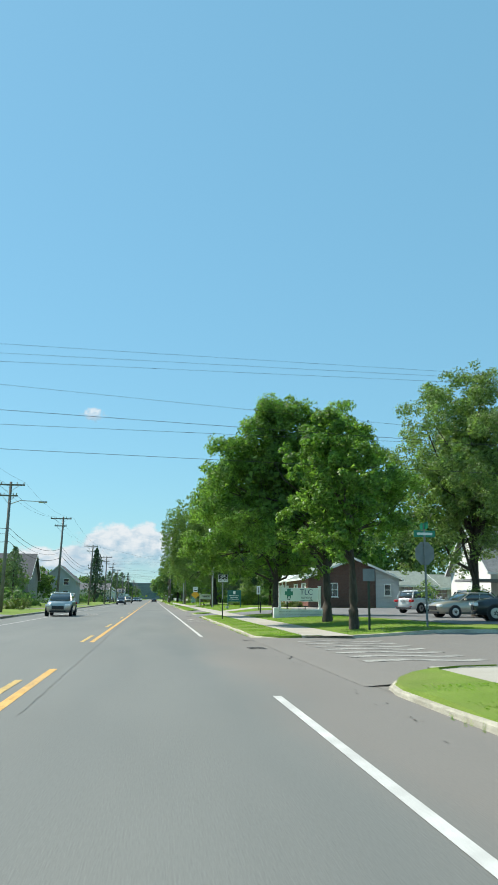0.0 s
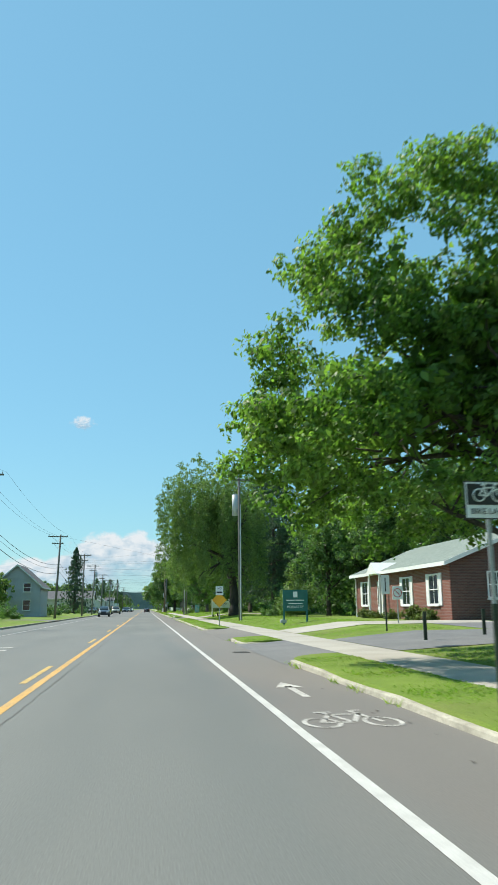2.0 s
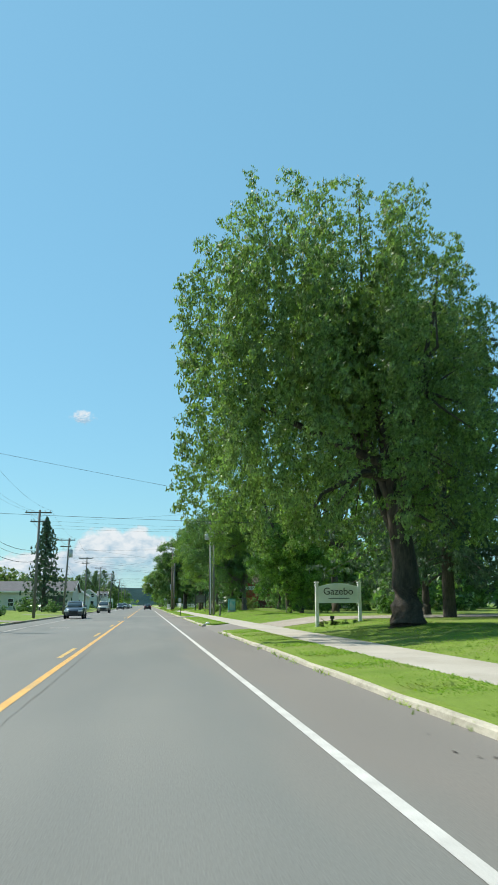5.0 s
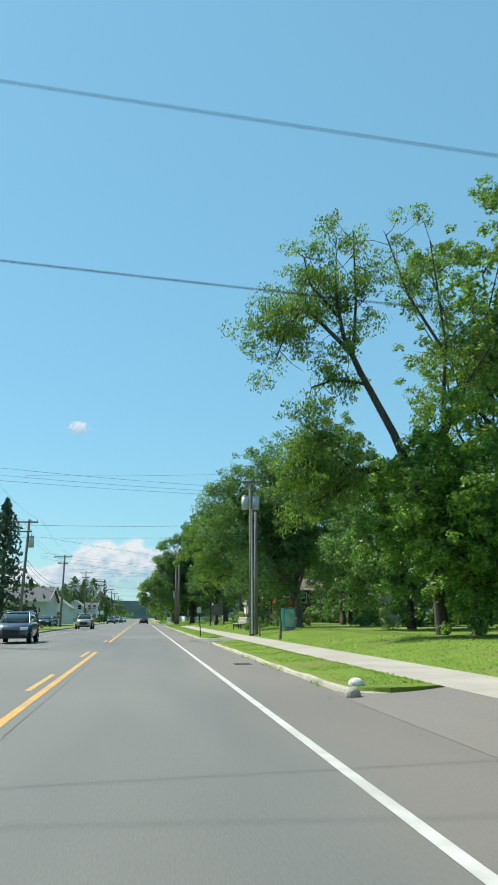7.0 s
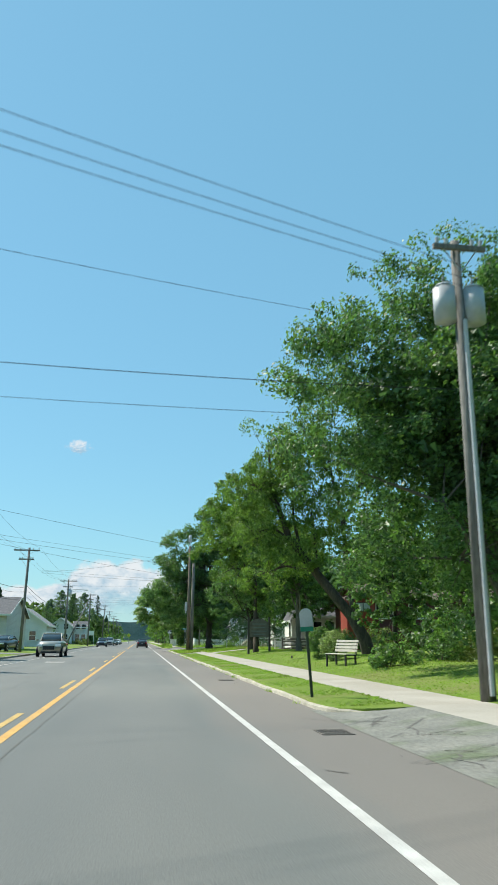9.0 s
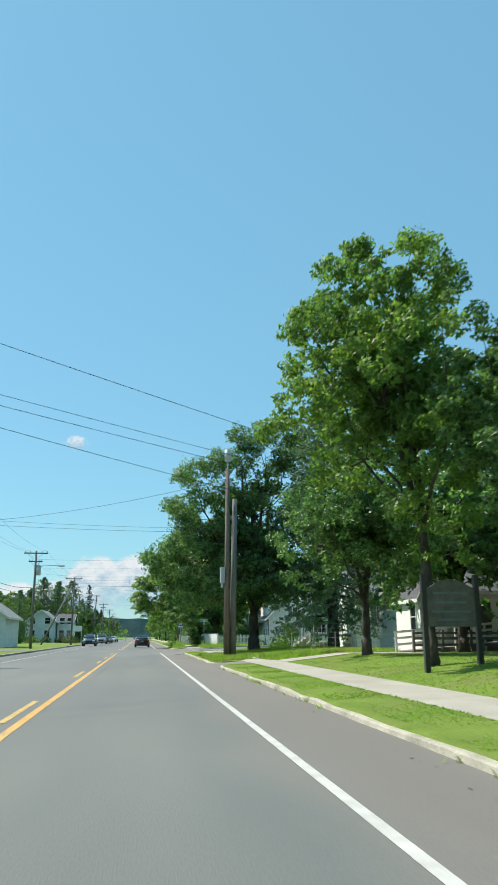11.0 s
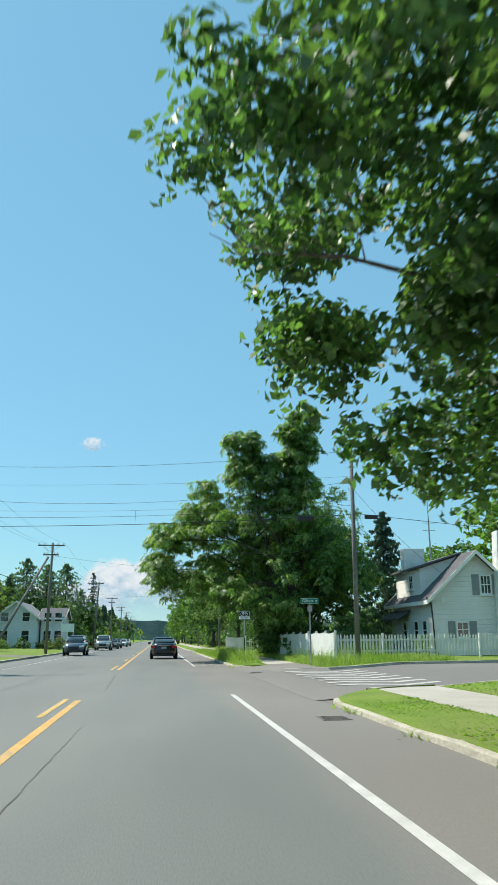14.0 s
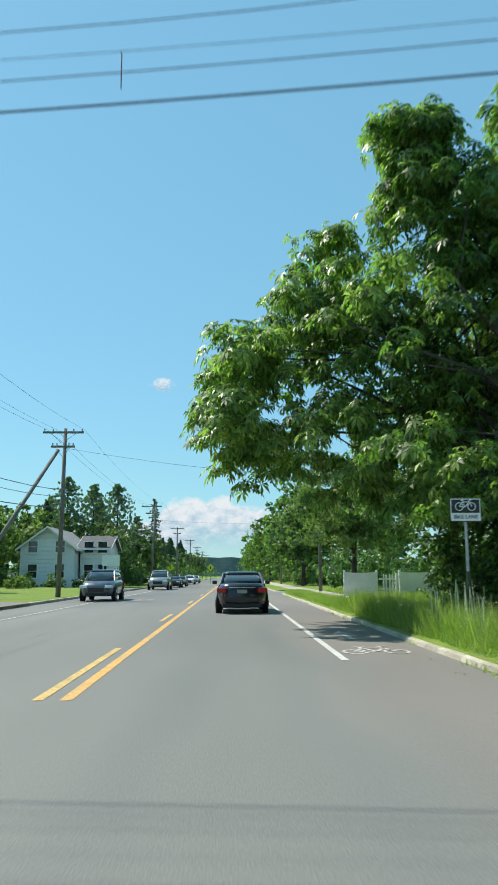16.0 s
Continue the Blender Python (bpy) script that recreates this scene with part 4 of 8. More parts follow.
def bush(x, y, z, rx, ry, h, seed, leaf="shrub", label="", leaves=2600, size=0.09, name="shrub", cat="shrub", group=""):
    rng = np.random.default_rng(seed)
    e = thing(name, x, y, z, 0, label, cat, group)
    n = 26
    d = rng.normal(size=(n, 3))
    d /= np.linalg.norm(d, axis=1, keepdims=True)
    d[:, 2] = np.abs(d[:, 2])
    f = rng.uniform(0.35, 0.9, (n, 1))
    cen = d * f * np.array([rx, ry, h * 0.85]) + np.array([0, 0, 0.08 * h])
    me = leaf_mesh("foliage", cen, np.full(n, 0.3 * (rx + ry + h) / 3 + 0.04), int(leaves * 0.78) // n, size * 1.13, rng, 0.0, 0.9, tri=name == "thicket")
    me.materials.append(LEAF[leaf])
    o = new("foliage", me)
    o.parent = e
    for i in range(2 if name == "thicket" else 4):
        bm = nb()
        limb(bm, [(0.06 * math.cos(i), 0.06 * math.sin(i), -0.05), tuple(cen[i] * 0.5), tuple(cen[i])], 0.02, 0.006, 4)
        part("stem", bm, M_BARK, e)
    return e


broad_tree(7.55, 49.9, zr(7.55, 49.9), 9.0, 2.5, 2.0, 0.34, 11, "maple", "full green maple on the lawn at the street corner", leaves=22000, shift=(-0.8, 0))
CORNER = [(-5.2, 4.6, 0.9), (-5.3, 6.0, 0.9), (-4.9, 7.1, 0.9), (-4.9, 8.2, 0.7), (-4.0, 5.2, 1.2), (-4.0, 7.7, 1.0), (-3.4, 9.2, 1.0), (-2.8, 10.6, 0.95), (-2.0, 9.0, 1.4), (-1.4, 10.5, 1.05), (-2.6, 6.6, 1.5), (-2.4, 4.6, 1.2), (-0.2, 8.2, 1.6), (-0.2, 6.0, 1.5),
          (0.4, 10.0, 1.1), (1.6, 8.7, 1.2), (2.0, 6.6, 1.4), (0.2, 4.2, 1.2), (2.6, 4.8, 1.2), (3.4, 7.0, 1.1)]
broad_tree(8.3, 57.8, zr(8.3, 57.8), 11.8, 5.8, 2.4, 0.42, 12, "maple", "full green maple on the lawn beside a parking lot", leaves=84000, size=0.15, shift=(-1.1, 0), lobes=46, clump=0.8, limbs=16, heads=CORNER)
SPRAYS = [(-4.7, 7.4, 0.3), (-4.1, 7.7, 0.4), (-3.4, 7.5, 0.45), (-2.7, 7.2, 0.45), (-4.2, 6.7, 0.35), (-3.5, 6.4, 0.4), (-2.7, 6.2, 0.45), (-3.4, 5.7, 0.3), (-2.6, 5.4, 0.35), (-2.0, 6.8, 0.5), (-1.8, 5.4, 0.4), (-3.4, 4.4, 0.4), (-2.8, 3.6, 0.35)]
CLINIC = [(-5.9, 4.9, 0.65), (-5.0, 4.6, 0.8), (-4.0, 5.2, 0.9), (-4.7, 7.4, 0.8), (-4.4, 8.6, 0.8), (-3.4, 9.6, 0.9), (-3.2, 7.6, 1.2), (-2.4, 10.6, 0.9), (-1.6, 9.2, 1.4), (-1.0, 11.0, 0.9), (0.6, 10.9, 1.0), (0.4, 9.2, 1.5), (-1.4, 7.0, 1.5),
          (-2.6, 5.4, 1.1), (-0.4, 5.2, 1.3), (1.0, 7.0, 1.5), (2.2, 9.5, 1.2), (2.8, 7.6, 1.3), (1.6, 5.0, 1.2), (3.4, 5.6, 1.2), (4.2, 7.0, 1.0), (3.4, 8.8, 1.0), (-5.0, 3.7, 0.6), (-3.8, 3.7, 0.8), (-2.2, 3.5, 0.9), (-0.6, 3.4, 0.9), (1.2, 3.3, 0.9), (2.8, 3.6, 1.0), (4.0, 4.4, 0.9)]
broad_tree(8.4, 74.4, zr(8.4, 74), 12.0, 5.8, 2.4, 0.5, 13, "maple", "bright green maple behind a clinic sign", leaves=84000, size=0.14, shift=(-0.3, 0.3), lobes=46, clump=0.75, limbs=20, gap=0.3, heads=CLINIC, also=SPRAYS)
broad_tree(20.2, 68.0, 0.35, 17.5, 6.8, 1.0, 0.6, 14, "willow", "tall grey-green locust beside the parking lot", leaves=90000, lobes=34, limbs=14, group="trees beside the parking lot")
broad_tree(28.5, 71.0, 0.4, 15.0, 6.0, 0.8, 0.6, 15, "dark", "dense green tree beside the parking lot", leaves=40000, group="trees beside the parking lot")
broad_tree(24.0, 117.0, 0.5, 17.0, 6.2, 1.2, 0.6, 16, "dark", "dark dense tree behind a brick clinic", leaves=24000, group="trees behind the lawn")
broad_tree(19.5, 127.0, 0.5, 13.2, 5.6, 0.8, 0.5, 17, "dark", "dense green tree behind a lawn sign", leaves=28000, group="trees behind the lawn")
broad_tree(27.0, 130.0, 0.5, 15.5, 6.0, 1.0, 0.6, 18, "dark", "tall dark green tree behind the lawn", leaves=22000, group="trees behind the lawn")
conifer(21.2, 136, 0.5, 16.0, 4.4, 19, "needle", "dark spruce among broad-leaved trees", leaves=22000, plump=1.3)
broad_tree(9.2, 140.7, zr(9.2, 140), 18.2, 6.1, 2.7, 1.05, 20, "willow", "huge willow with hanging grey-green leaves beside a lawn sign", leaves=165000, size=0.14, shift=(-2.6, 0), droop=0.35, full=0.95, limbs=14, tops=0.3, lobes=44, weep=6.5)
conifer(15.3, 152.0, 0.52, 16.8, 6.2, 21, "needle", "dense dark pine with a blunt crown behind a willow", leaves=80000, plump=3.0, size=0.24, dens=18, base=0.16)
bush(12.2, 121.5, 0.55, 1.7, 1.7, 4.6, 22, "willow", "small round ornamental tree on the lawn", 9000, 0.14, "ornamental_tree", "tree")


def open_tree(x, y, z, dia, boughs, seed, leaf, label, leaves=26000, size=0.15, dense=()):
    """A tree with few long bare boughs; each bough is a line of (across, up) with its root radius."""
    rng = np.random.default_rng(seed)
    e = thing("tree", x, y, z, 0, label, "tree", "street trees")
    cen, rr = [], []
    for k, (r0, line) in enumerate(boughs):
        bm = nb()
        sway = rng.uniform(-0.22, 0.22) if k else 0.0
        pts = [Vector((a, sway * abs(a - line[0][0]) * 1.6 + 0.12 * math.sin(a * 2 + k), b)) for a, b in line]
        limb(bm, [tuple(p) for p in pts], r0, 0.03, 9 if k == 0 else 7)
        total = len(pts) - 1
        for i in range(total):
            for f in np.linspace(0, 1, 7):
                s = (i + f) / total
                if s < (0.7 if k == 0 else 0.3):
                    continue
                p = pts[i].lerp(pts[i + 1], float(f))
                for _ in range(3 if k in dense else 2):
                    q = p + Vector(np.clip(rng.normal(size=3), -1.5, 1.5) * (0.5 + 0.3 * s)) + Vector((0, 0, 0.1))
                    limb(bm, [tuple(p), tuple(p.lerp(q, 0.5) + Vector(rng.normal(size=3) * 0.08)), tuple(q)], 0.022, 0.006, 4)
                    if rng.uniform() < 0.88:
                        cen.append(tuple(q))
                        rr.append(rng.uniform(0.45, 0.95))
        part("trunk" if k == 0 else "limb", bm, M_BARK, e, smooth=True)
    me = leaf_mesh("crown", np.array(cen), np.array(rr), max(10, leaves // len(cen)), size, rng, 0.12)
    me.materials.append(LEAF[leaf])
    c = new("crown", me)
    c.parent = e
    return e


open_tree(11.6, 177.0, 0.5, 0.6, [
    (0.27, [(0, -0.6), (-0.1, 2.6), (-0.6, 5.4), (-1.6, 8.12), (-2.9, 10.73), (-3.6, 12.22), (-3.9, 13.95), (-3.8, 16.68)]),
    (0.1, [(-3.4, 11.72), (-4.7, 13.21), (-5.35, 13.7), (-6.25, 13.58), (-6.85, 13.21)]),
    (0.05, [(-5.15, 13.7), (-5.95, 12.59), (-6.35, 11.47)]),
    (0.08, [(-3.2, 11.35), (-3, 13.95), (-3, 17.18)]),
    (0.08, [(-3.8, 13.21), (-4.9, 14.7), (-5.15, 15.94)]),
    (0.08, [(-2.6, 10.23), (-4, 10.48), (-4.85, 10.23)]),
    (0.13, [(-1, 6.3), (-2.8, 6.6), (-4.4, 6.3), (-5.25, 6.8), (-6.25, 6.3)]),
    (0.07, [(-2.6, 6.6), (-4.2, 5.6), (-5.55, 5)]),
    (0.07, [(-3.2, 6.5), (-4.5, 7.6), (-5.25, 8.5)]),
    (0.15, [(-0.3, 4.2), (0.5, 8), (0.9, 12.34), (0.5, 16.93)]),
    (0.08, [(0.8, 11.72), (-0.5, 14.45), (-1.3, 17.42)]),
    (0.09, [(0.5, 8), (1.9, 10.73), (3, 12.22)])], 23, "locust", "tall airy locust with long bare forking limbs", leaves=50000, size=0.12, dense=(6, 7, 8))
broad_tree(12.3, 175.4, 0.5, 9.2, 4.2, -0.6, 0.3, 56, "maple", "low leafy tree in front of a tall locust", leaves=42000, shift=(-0.5, 0), lobes=28)
broad_tree(16.0, 179.2, 0.5, 22.5, 5.2, 5.0, 0.6, 24, "locust", "tall airy locust on the lawn", leaves=34000, gap=0.42, clump=0.8, limbs=26, full=0.3, tops=0.3, shift=(0.3, 0))
broad_tree(14.2, 188.0, 0.5, 10.2, 4.9, -0.4, 0.42, 55, "dark", "low spreading green tree on the lawn", leaves=52000, lobes=30)
broad_tree(11.2, 203.6, 0.46, 14.6, 6.6, 1.3, 0.6, 25, "dark", "tall green tree spreading over shrubs and the lawn", leaves=100000, size=0.14, tops=0.25, lobes=40, limbs=14, bark=M_BARK_G, shift=(-1.2, 0), squash=0.5)
broad_tree(16.8, 212.5, 0.46, 19.0, 5.0, 3.0, 0.5, 26, "willow", "tall airy pale green tree in front of a dark red house", leaves=52000, lobes=28, limbs=14, gap=0.1)
broad_tree(10.8, 234.5, 0.46, 9.4, 3.2, 2.9, 0.4, 27, "dark", "small dark round tree on the lawn beside a wooden sign", leaves=30000, bark=M_BARK_G, shift=(-0.6, 0))
open_tree(12.3, 222.0, 0.46, 0.6, [
    (0.4, [(0, -0.6), (-0.4, 0.9), (-1.1, 2.1), (-2.8, 4.2), (-4.5, 6.3), (-5.2, 8.4), (-5.5, 10.0), (-5.6, 11.8)]),
    (0.17, [(-1.0, 2.0), (-1.3, 4.8), (-1.5, 7.5), (-2.2, 10.6), (-1.9, 13.6)]),
    (0.11, [(-1.5, 7.0), (-0.4, 9.4), (0.6, 11.6), (0.8, 13.6)]),
    (0.1, [(-3.8, 5.5), (-4.2, 7.6), (-4.2, 9.8), (-3.6, 12.0)]),
    (0.09, [(-4.5, 6.3), (-5.3, 6.8), (-6.0, 6.7), (-6.4, 6.2)]),
    (0.08, [(-5.2, 8.2), (-6.0, 8.9), (-6.6, 9.1)]),
    (0.09, [(-3.0, 4.5), (-4.6, 4.8), (-5.8, 4.4)]),
    (0.08, [(-2.8, 4.2), (-3.0, 6.0), (-3.2, 7.6)]),
    (0.1, [(-1.4, 5.4), (0.8, 7.0), (2.4, 8.0)]),
    (0.08, [(-1.2, 4.4), (0.8, 5.0), (2.4, 5.0)]),
    (0.08, [(-2.0, 9.8), (-3.2, 11.2), (-3.8, 13.0)])], 28, "locust", "leaning pale green tree in front of a red house", leaves=70000, size=0.13, dense=(1, 2, 3, 8))
broad_tree(8.4, 238.6, 0.45, 14.3, 4.2, 3.4, 0.36, 29, "locust", "tall pale green tree beside the pavement", leaves=38000, shift=(-1.0, 0), gap=0.12, lobes=26)
broad_tree(9.5, 249.0, 0.45, 9.6, 4.0, 1.8, 0.4, 30, "dark", "dark bluish green tree beside the pavement", leaves=22000)
MAPLE = [(-7.1, 6.3, 0.6), (-6.3, 6.9, 0.8), (-6.7, 5.4, 0.5), (-5.6, 5.5, 0.8), (-6.0, 10.4, 0.8), (-5.3, 8.7, 1.0), (-4.4, 10.6, 1.0), (-2.6, 11.0, 1.1), (-0.4, 10.9, 1.1), (-4.4, 6.5, 1.1),
         (-3.5, 8.3, 1.1), (-1.5, 8.2, 1.1), (0.5, 8.3, 1.2), (-2.7, 5.9, 1.0), (-0.9, 5.8, 1.0), (0.7, 5.9, 1.0), (-4.8, 12.8, 0.9), (-2.9, 13.7, 1.1), (-0.9, 14.3, 1.1), (1.3, 14.0, 1.1),
         (-1.8, 15.9, 0.9), (0.6, 16.3, 1.0), (3.0, 15.6, 1.1), (3.0, 12.2, 1.2), (3.0, 8.7, 1.2), (2.4, 5.9, 1.1), (4.1, 10.5, 1.1), (4.2, 7.4, 1.0), (-0.2, 4.1, 0.7), (1.6, 4.3, 0.8),
         (-4.6, 5.0, 0.9), (-3.2, 4.6, 1.0), (-1.6, 4.4, 1.0), (0.0, 4.2, 1.0), (1.6, 4.4, 0.9), (3.2, 5.0, 1.0), (4.6, 5.6, 1.0), (-3.6, 3.9, 0.7), (-2.0, 3.8, 0.7), (-5.4, 4.4, 0.6)]
great_maple = broad_tree(7.6, 269.4, 0.42, 14.6, 7.7, 2.6, 0.72, 31, "dark", "very large dark maple beside the pavement", heads=[(hx + 0.5, hz * 0.96, hr) for hx, hz, hr in MAPLE], leaves=95000, size=0.17, shift=(-0.2, 0.0), limbs=26, clump=0.7, gap=0.55, full=0.5, tops=0.25, lobes=74)
# dead leafless boughs that stick out of the maple's crown
rng = np.random.default_rng(88)
for root, tip in (((-4.6, 0.8, 4.6), (-7.0, 0.9, 4.9)), ((-4.4, 2.0, 9.0), (-6.3, 3.6, 10.1))):
    bm = nb()
    a, b = Vector(root), Vector(tip)
    limb(bm, [tuple(a), tuple(a.lerp(b, 0.5) + Vector((0, 0, 0.15))), tuple(b)], 0.035, 0.006, 6)
    for k in range(14):
        p = a.lerp(b, 0.4 + 0.6 * k / 14) + Vector((0, 0, 0.1))
        q = p + Vector((-rng.uniform(0.1, 0.6), rng.normal() * 0.25, rng.uniform(-0.1, 0.75)))
        limb(bm, [tuple(p), tuple(p.lerp(q, 0.5) + Vector(rng.normal(size=3) * 0.05)), tuple(q)], 0.012, 0.004, 4)
    part("dead_bough", bm, M_BARK_G, great_maple, "bare grey dead bough", True)
conifer(12.6, 267.2, 0.44, 18.8, 4.7, 33, "bluish", "tall blue-green spruce with hanging boughs", leaves=120000, base=0.1, size=0.17, plump=1.9, dens=22)
CHESTNUT = [(-3.2, 13.6, 0.85), (0.2, 14.3, 1.05), (0.2, 13.0, 1.0), (-3.0, 12.5, 0.9), (-0.7, 11.7, 1.4), (-3.0, 11.1, 1.5), (0.4, 10.0, 1.3), (-5.1, 9.9, 1.15), (-6.3, 8.5, 1.2), (-7.8, 7.2, 1.1), (-8.3, 5.4, 1.0), (-7.2, 4.5, 1.0), (-4.8, 7.1, 1.8),
            (-1.9, 8.5, 2.1), (1.0, 7.7, 1.7), (2.3, 6.1, 1.4), (-2.0, 4.7, 2.5), (1.2, 3.9, 2.2), (3.4, 4.2, 1.4), (-5.4, 5.0, 1.8), (-4.0, 3.5, 1.5), (-1.5, 2.8, 1.5)]
broad_tree(8.2, 309.0, 0.3, 14.6, 7.6, 1.9, 0.6, 34, "chestnut", "great horse chestnut with big hanging leaf fans", heads=CHESTNUT, leaves=126000, size=0.25, shift=(-1.7, 0.3), limbs=18, squash=0.75, lobes=88)
broad_tree(12.0, 322.0, 0.36, 13.0, 5.5, 1.2, 0.5, 35, "dark", "dark tree behind a white fence", leaves=24000, group="trees behind the lawn")
conifer(15.6, 316.0, 0.36, 9.6, 3.4, 36, "needle", "dark spruce beside a white house", leaves=14000)
broad_tree(7.5, 338.0, 0.3, 9.0, 4.4, 0.9, 0.4, 37, "willow", "rounded green tree beside the pavement", leaves=20000)
broad_tree(23.0, 328.0, 0.36, 8.5, 5.0, 1.2, 0.4, 38, "maple", "green tree behind a white house", leaves=16000, group="trees behind the lawn")
for x, y, hh, sd, kind in ((32.0, 113.0, 15.0, 61, "dark"), (39.0, 104.0, 14.0, 62, "maple"), (38.0, 76.0, 14.0, 63, "dark"), (31.0, 208.0, 14.0, 64, "dark"), (26.0, 188.0, 15.0, 65, "dark"), (22.0, 250.0, 13.0, 66, "dark"), (30.0, 262.0, 14.0, 67, "maple"), (15.5, 253.0, 11.0, 68, "dark"), (17.0, 160.0, 13.0, 69, "dark"), (27.0, 154.0, 15.0, 70, "maple")):
    broad_tree(x, y, 0.45, hh, 5.8, 1.2, 0.5, sd, kind, "dense tree behind houses and lawns", leaves=11000, size=0.32, group="trees behind the lawn", limbs=5)
# a row of far street trees, made once and copied
far_a = broad_tree(7.5, 372.0, 0.3, 11.0, 5.2, 0.5, 0.5, 41, "dark", "green street tree far along the pavement", leaves=6500, size=0.44, group="far street trees")
far_b = broad_tree(9.0, 384.0, 0.3, 13.0, 5.6, 0.5, 0.5, 42, "maple", "green street tree far along the pavement", leaves=6500, size=0.44, group="far street trees")
rng = random.Random(5)
for i in range(16):
    y = 396 + i * 13
    copy_thing((far_a, far_b)[i % 2], pose(8.0 + rng.uniform(-1, 3), y, 0.3, 0, 0, rng.uniform(0, 360)))
for i in range(15):
    copy_thing((far_a, far_b)[i % 2], pose(20 + rng.uniform(0, 22), 80 + i * 22 + rng.uniform(-6, 6) + (30 if 90 < 80 + i * 22 < 115 else 0), 0.4, 0, 0, rng.uniform(0, 360)) if i not in (0, 1, 7, 9, 10) else pose(46 + i, 100 + i * 20, 0.4, 0, 0, i * 40))
# the far side of the street
spr = conifer(-16.0, 239.5, 0.3, 14.6, 4.8, 51, "needle", "tall pointed spruce on the far side of the street", leaves=7400, size=0.55)
for x, y, s in ((-24, 106, 0.62), (-29, 111, 0.75), (-21, 121, 0.6), (-33, 124, 0.8), (-22, 306, 0.6), (-19, 401, 0.82), (-23, 386, 0.7), (-20, 430, 0.7), (-15, 455, 0.6), (-17, 480, 0.7), (-16, 520, 0.7)):
    c = copy_thing(spr, pose(x, y, 0.3, 0, 0, y * 37))
    c.scale = (s, s, s)
pine = conifer(-20.5, 386.0, 0.3, 13.2, 3.6, 57, "bluish", "shaggy grey-green pine behind a white house", group="far side pines", leaves=9000, plump=2.6, base=0.2, size=0.4)
for x, y, s in ((-17.6, 388, 0.95), (-15.0, 391, 0.98), (-23.5, 390, 0.85), (-13.2, 398, 0.7), (-19.0, 344, 0.62), (-23.0, 126, 0.7), (-17.5, 121, 0.55)):
    c = copy_thing(pine, pose(x, y, 0.3, 0, 0, y * 41))
    c.scale = (s, s, s)
gaunt = conifer(-13.2, 421.0, 0.3, 14.0, 2.8, 52, "needle", "gaunt half-bare spruce on the far side", leaves=5000, sparse=0.45, base=0.25)
lf = broad_tree(-26.0, 96.0, 0.4, 8.0, 4.6, 0.8, 0.4, 53, "willow", "dusty green tree on the far side of the street", leaves=6500, size=0.42, group="far side trees")
for x, y, s in ((-33, 84, 1.0), (-20, 128, 0.75), (-27, 141, 1.0), (-21, 166, 0.8), (-27, 186, 0.9), (-23, 205, 0.7), (-26, 232, 1.0), (-34, 252, 1.2), (-30, 285, 1.1), (-23, 318, 0.9), (-33, 340, 1.2), (-30, 372, 1.3), (-20, 408, 1.0), (-17, 440, 1.0), (-16, 470, 1.1), (-15, 505, 1.1), (-17, 540, 1.2), (-14, 580, 1.2)):
    c = copy_thing(lf, pose(x, y, 0.3, 0, 0, y * 53))
    c.scale = (s, s, s)

# thicket that closes the yards behind the houses
thick = bush(33.0, 118.0, 0.5, 4.2, 4.2, 5.0, 90, "dark", "dense dark thicket behind yards", 2300, 0.44, "thicket", "shrub", "thickets")
rng = random.Random(15)
for i in range(34):
    y = 126 + i * 7.2
    x = 33 + rng.uniform(-2, 4) if y < 300 else 25 + rng.uniform(-2, 4)
    c = copy_thing(thick, pose(x, y, 0.45, 0, 0, rng.uniform(0, 360)))
    s = rng.uniform(0.8, 1.4)
    c.scale = (s, s, s)
for x, y, s in ((10.5, 331.5, 0.5), (14.0, 333, 0.6), (12.5, 338, 0.6), (17.5, 336, 0.7), (10.0, 343, 0.55), (15, 346, 0.8), (20, 350, 0.9), (12, 356, 0.8), (11, 366, 0.8), (-27, 372, 0.9), (-31, 364, 1.0), (-26, 358, 0.6), (-34, 376, 1.1), (-12.5, 384, 0.5), (-24, 90, 0.7), (-30, 96, 0.9), (-36, 104, 1.1), (-20, 114, 0.55), (-28, 150, 0.9), (-24, 162, 0.7), (-22, 190, 0.6), (-20, 214, 0.5), (-22, 224, 0.6), (-30, 244, 0.9), (-20, 292, 0.6), (-26, 298, 0.8), (-24, 316, 0.7), (-21, 334, 0.6)):
    c = copy_thing(thick, pose(x, y, 0.3, 0, 0, y * 31))
    c.scale = (s, s, s)

for x, y, s in ((18.5, 121, 0.75), (22.5, 119, 0.9), (16.5, 127, 0.8), (20.5, 132, 0.9), (13.5, 131, 0.55), (14.0, 138, 0.7), (17.5, 142, 0.8), (25.5, 123, 1.0), (18.5, 166, 0.8), (20.5, 183, 0.8), (24.0, 176, 0.9), (19.0, 196, 0.7), (24.5, 204, 0.8)):
    c = copy_thing(thick, pose(x, y, 0.45, 0, 0, y * 23))
    c.scale = (s, s, s)
for x, y, s in ((21.0, 234, 0.75), (24.0, 233.5, 0.85), (27.5, 233, 0.9), (31.0, 232, 0.9), (20.5, 226, 0.7), (22.0, 210.5, 0.7)):
    c = copy_thing(thick, pose(x, y, 0.45, 0, 0, y * 19))
    c.scale = (s, s, s)
broad_tree(21.5, 229.0, 0.46, 12.5, 5.4, 0.4, 0.45, 73, "dark", "dense dark tree in front of a red house", leaves=26000, group="trees behind the lawn")
broad_tree(19.2, 219.0, 0.46, 11.5, 4.6, 0.6, 0.4, 74, "dark", "dense dark tree beside a pale house", leaves=24000, group="trees behind the lawn")
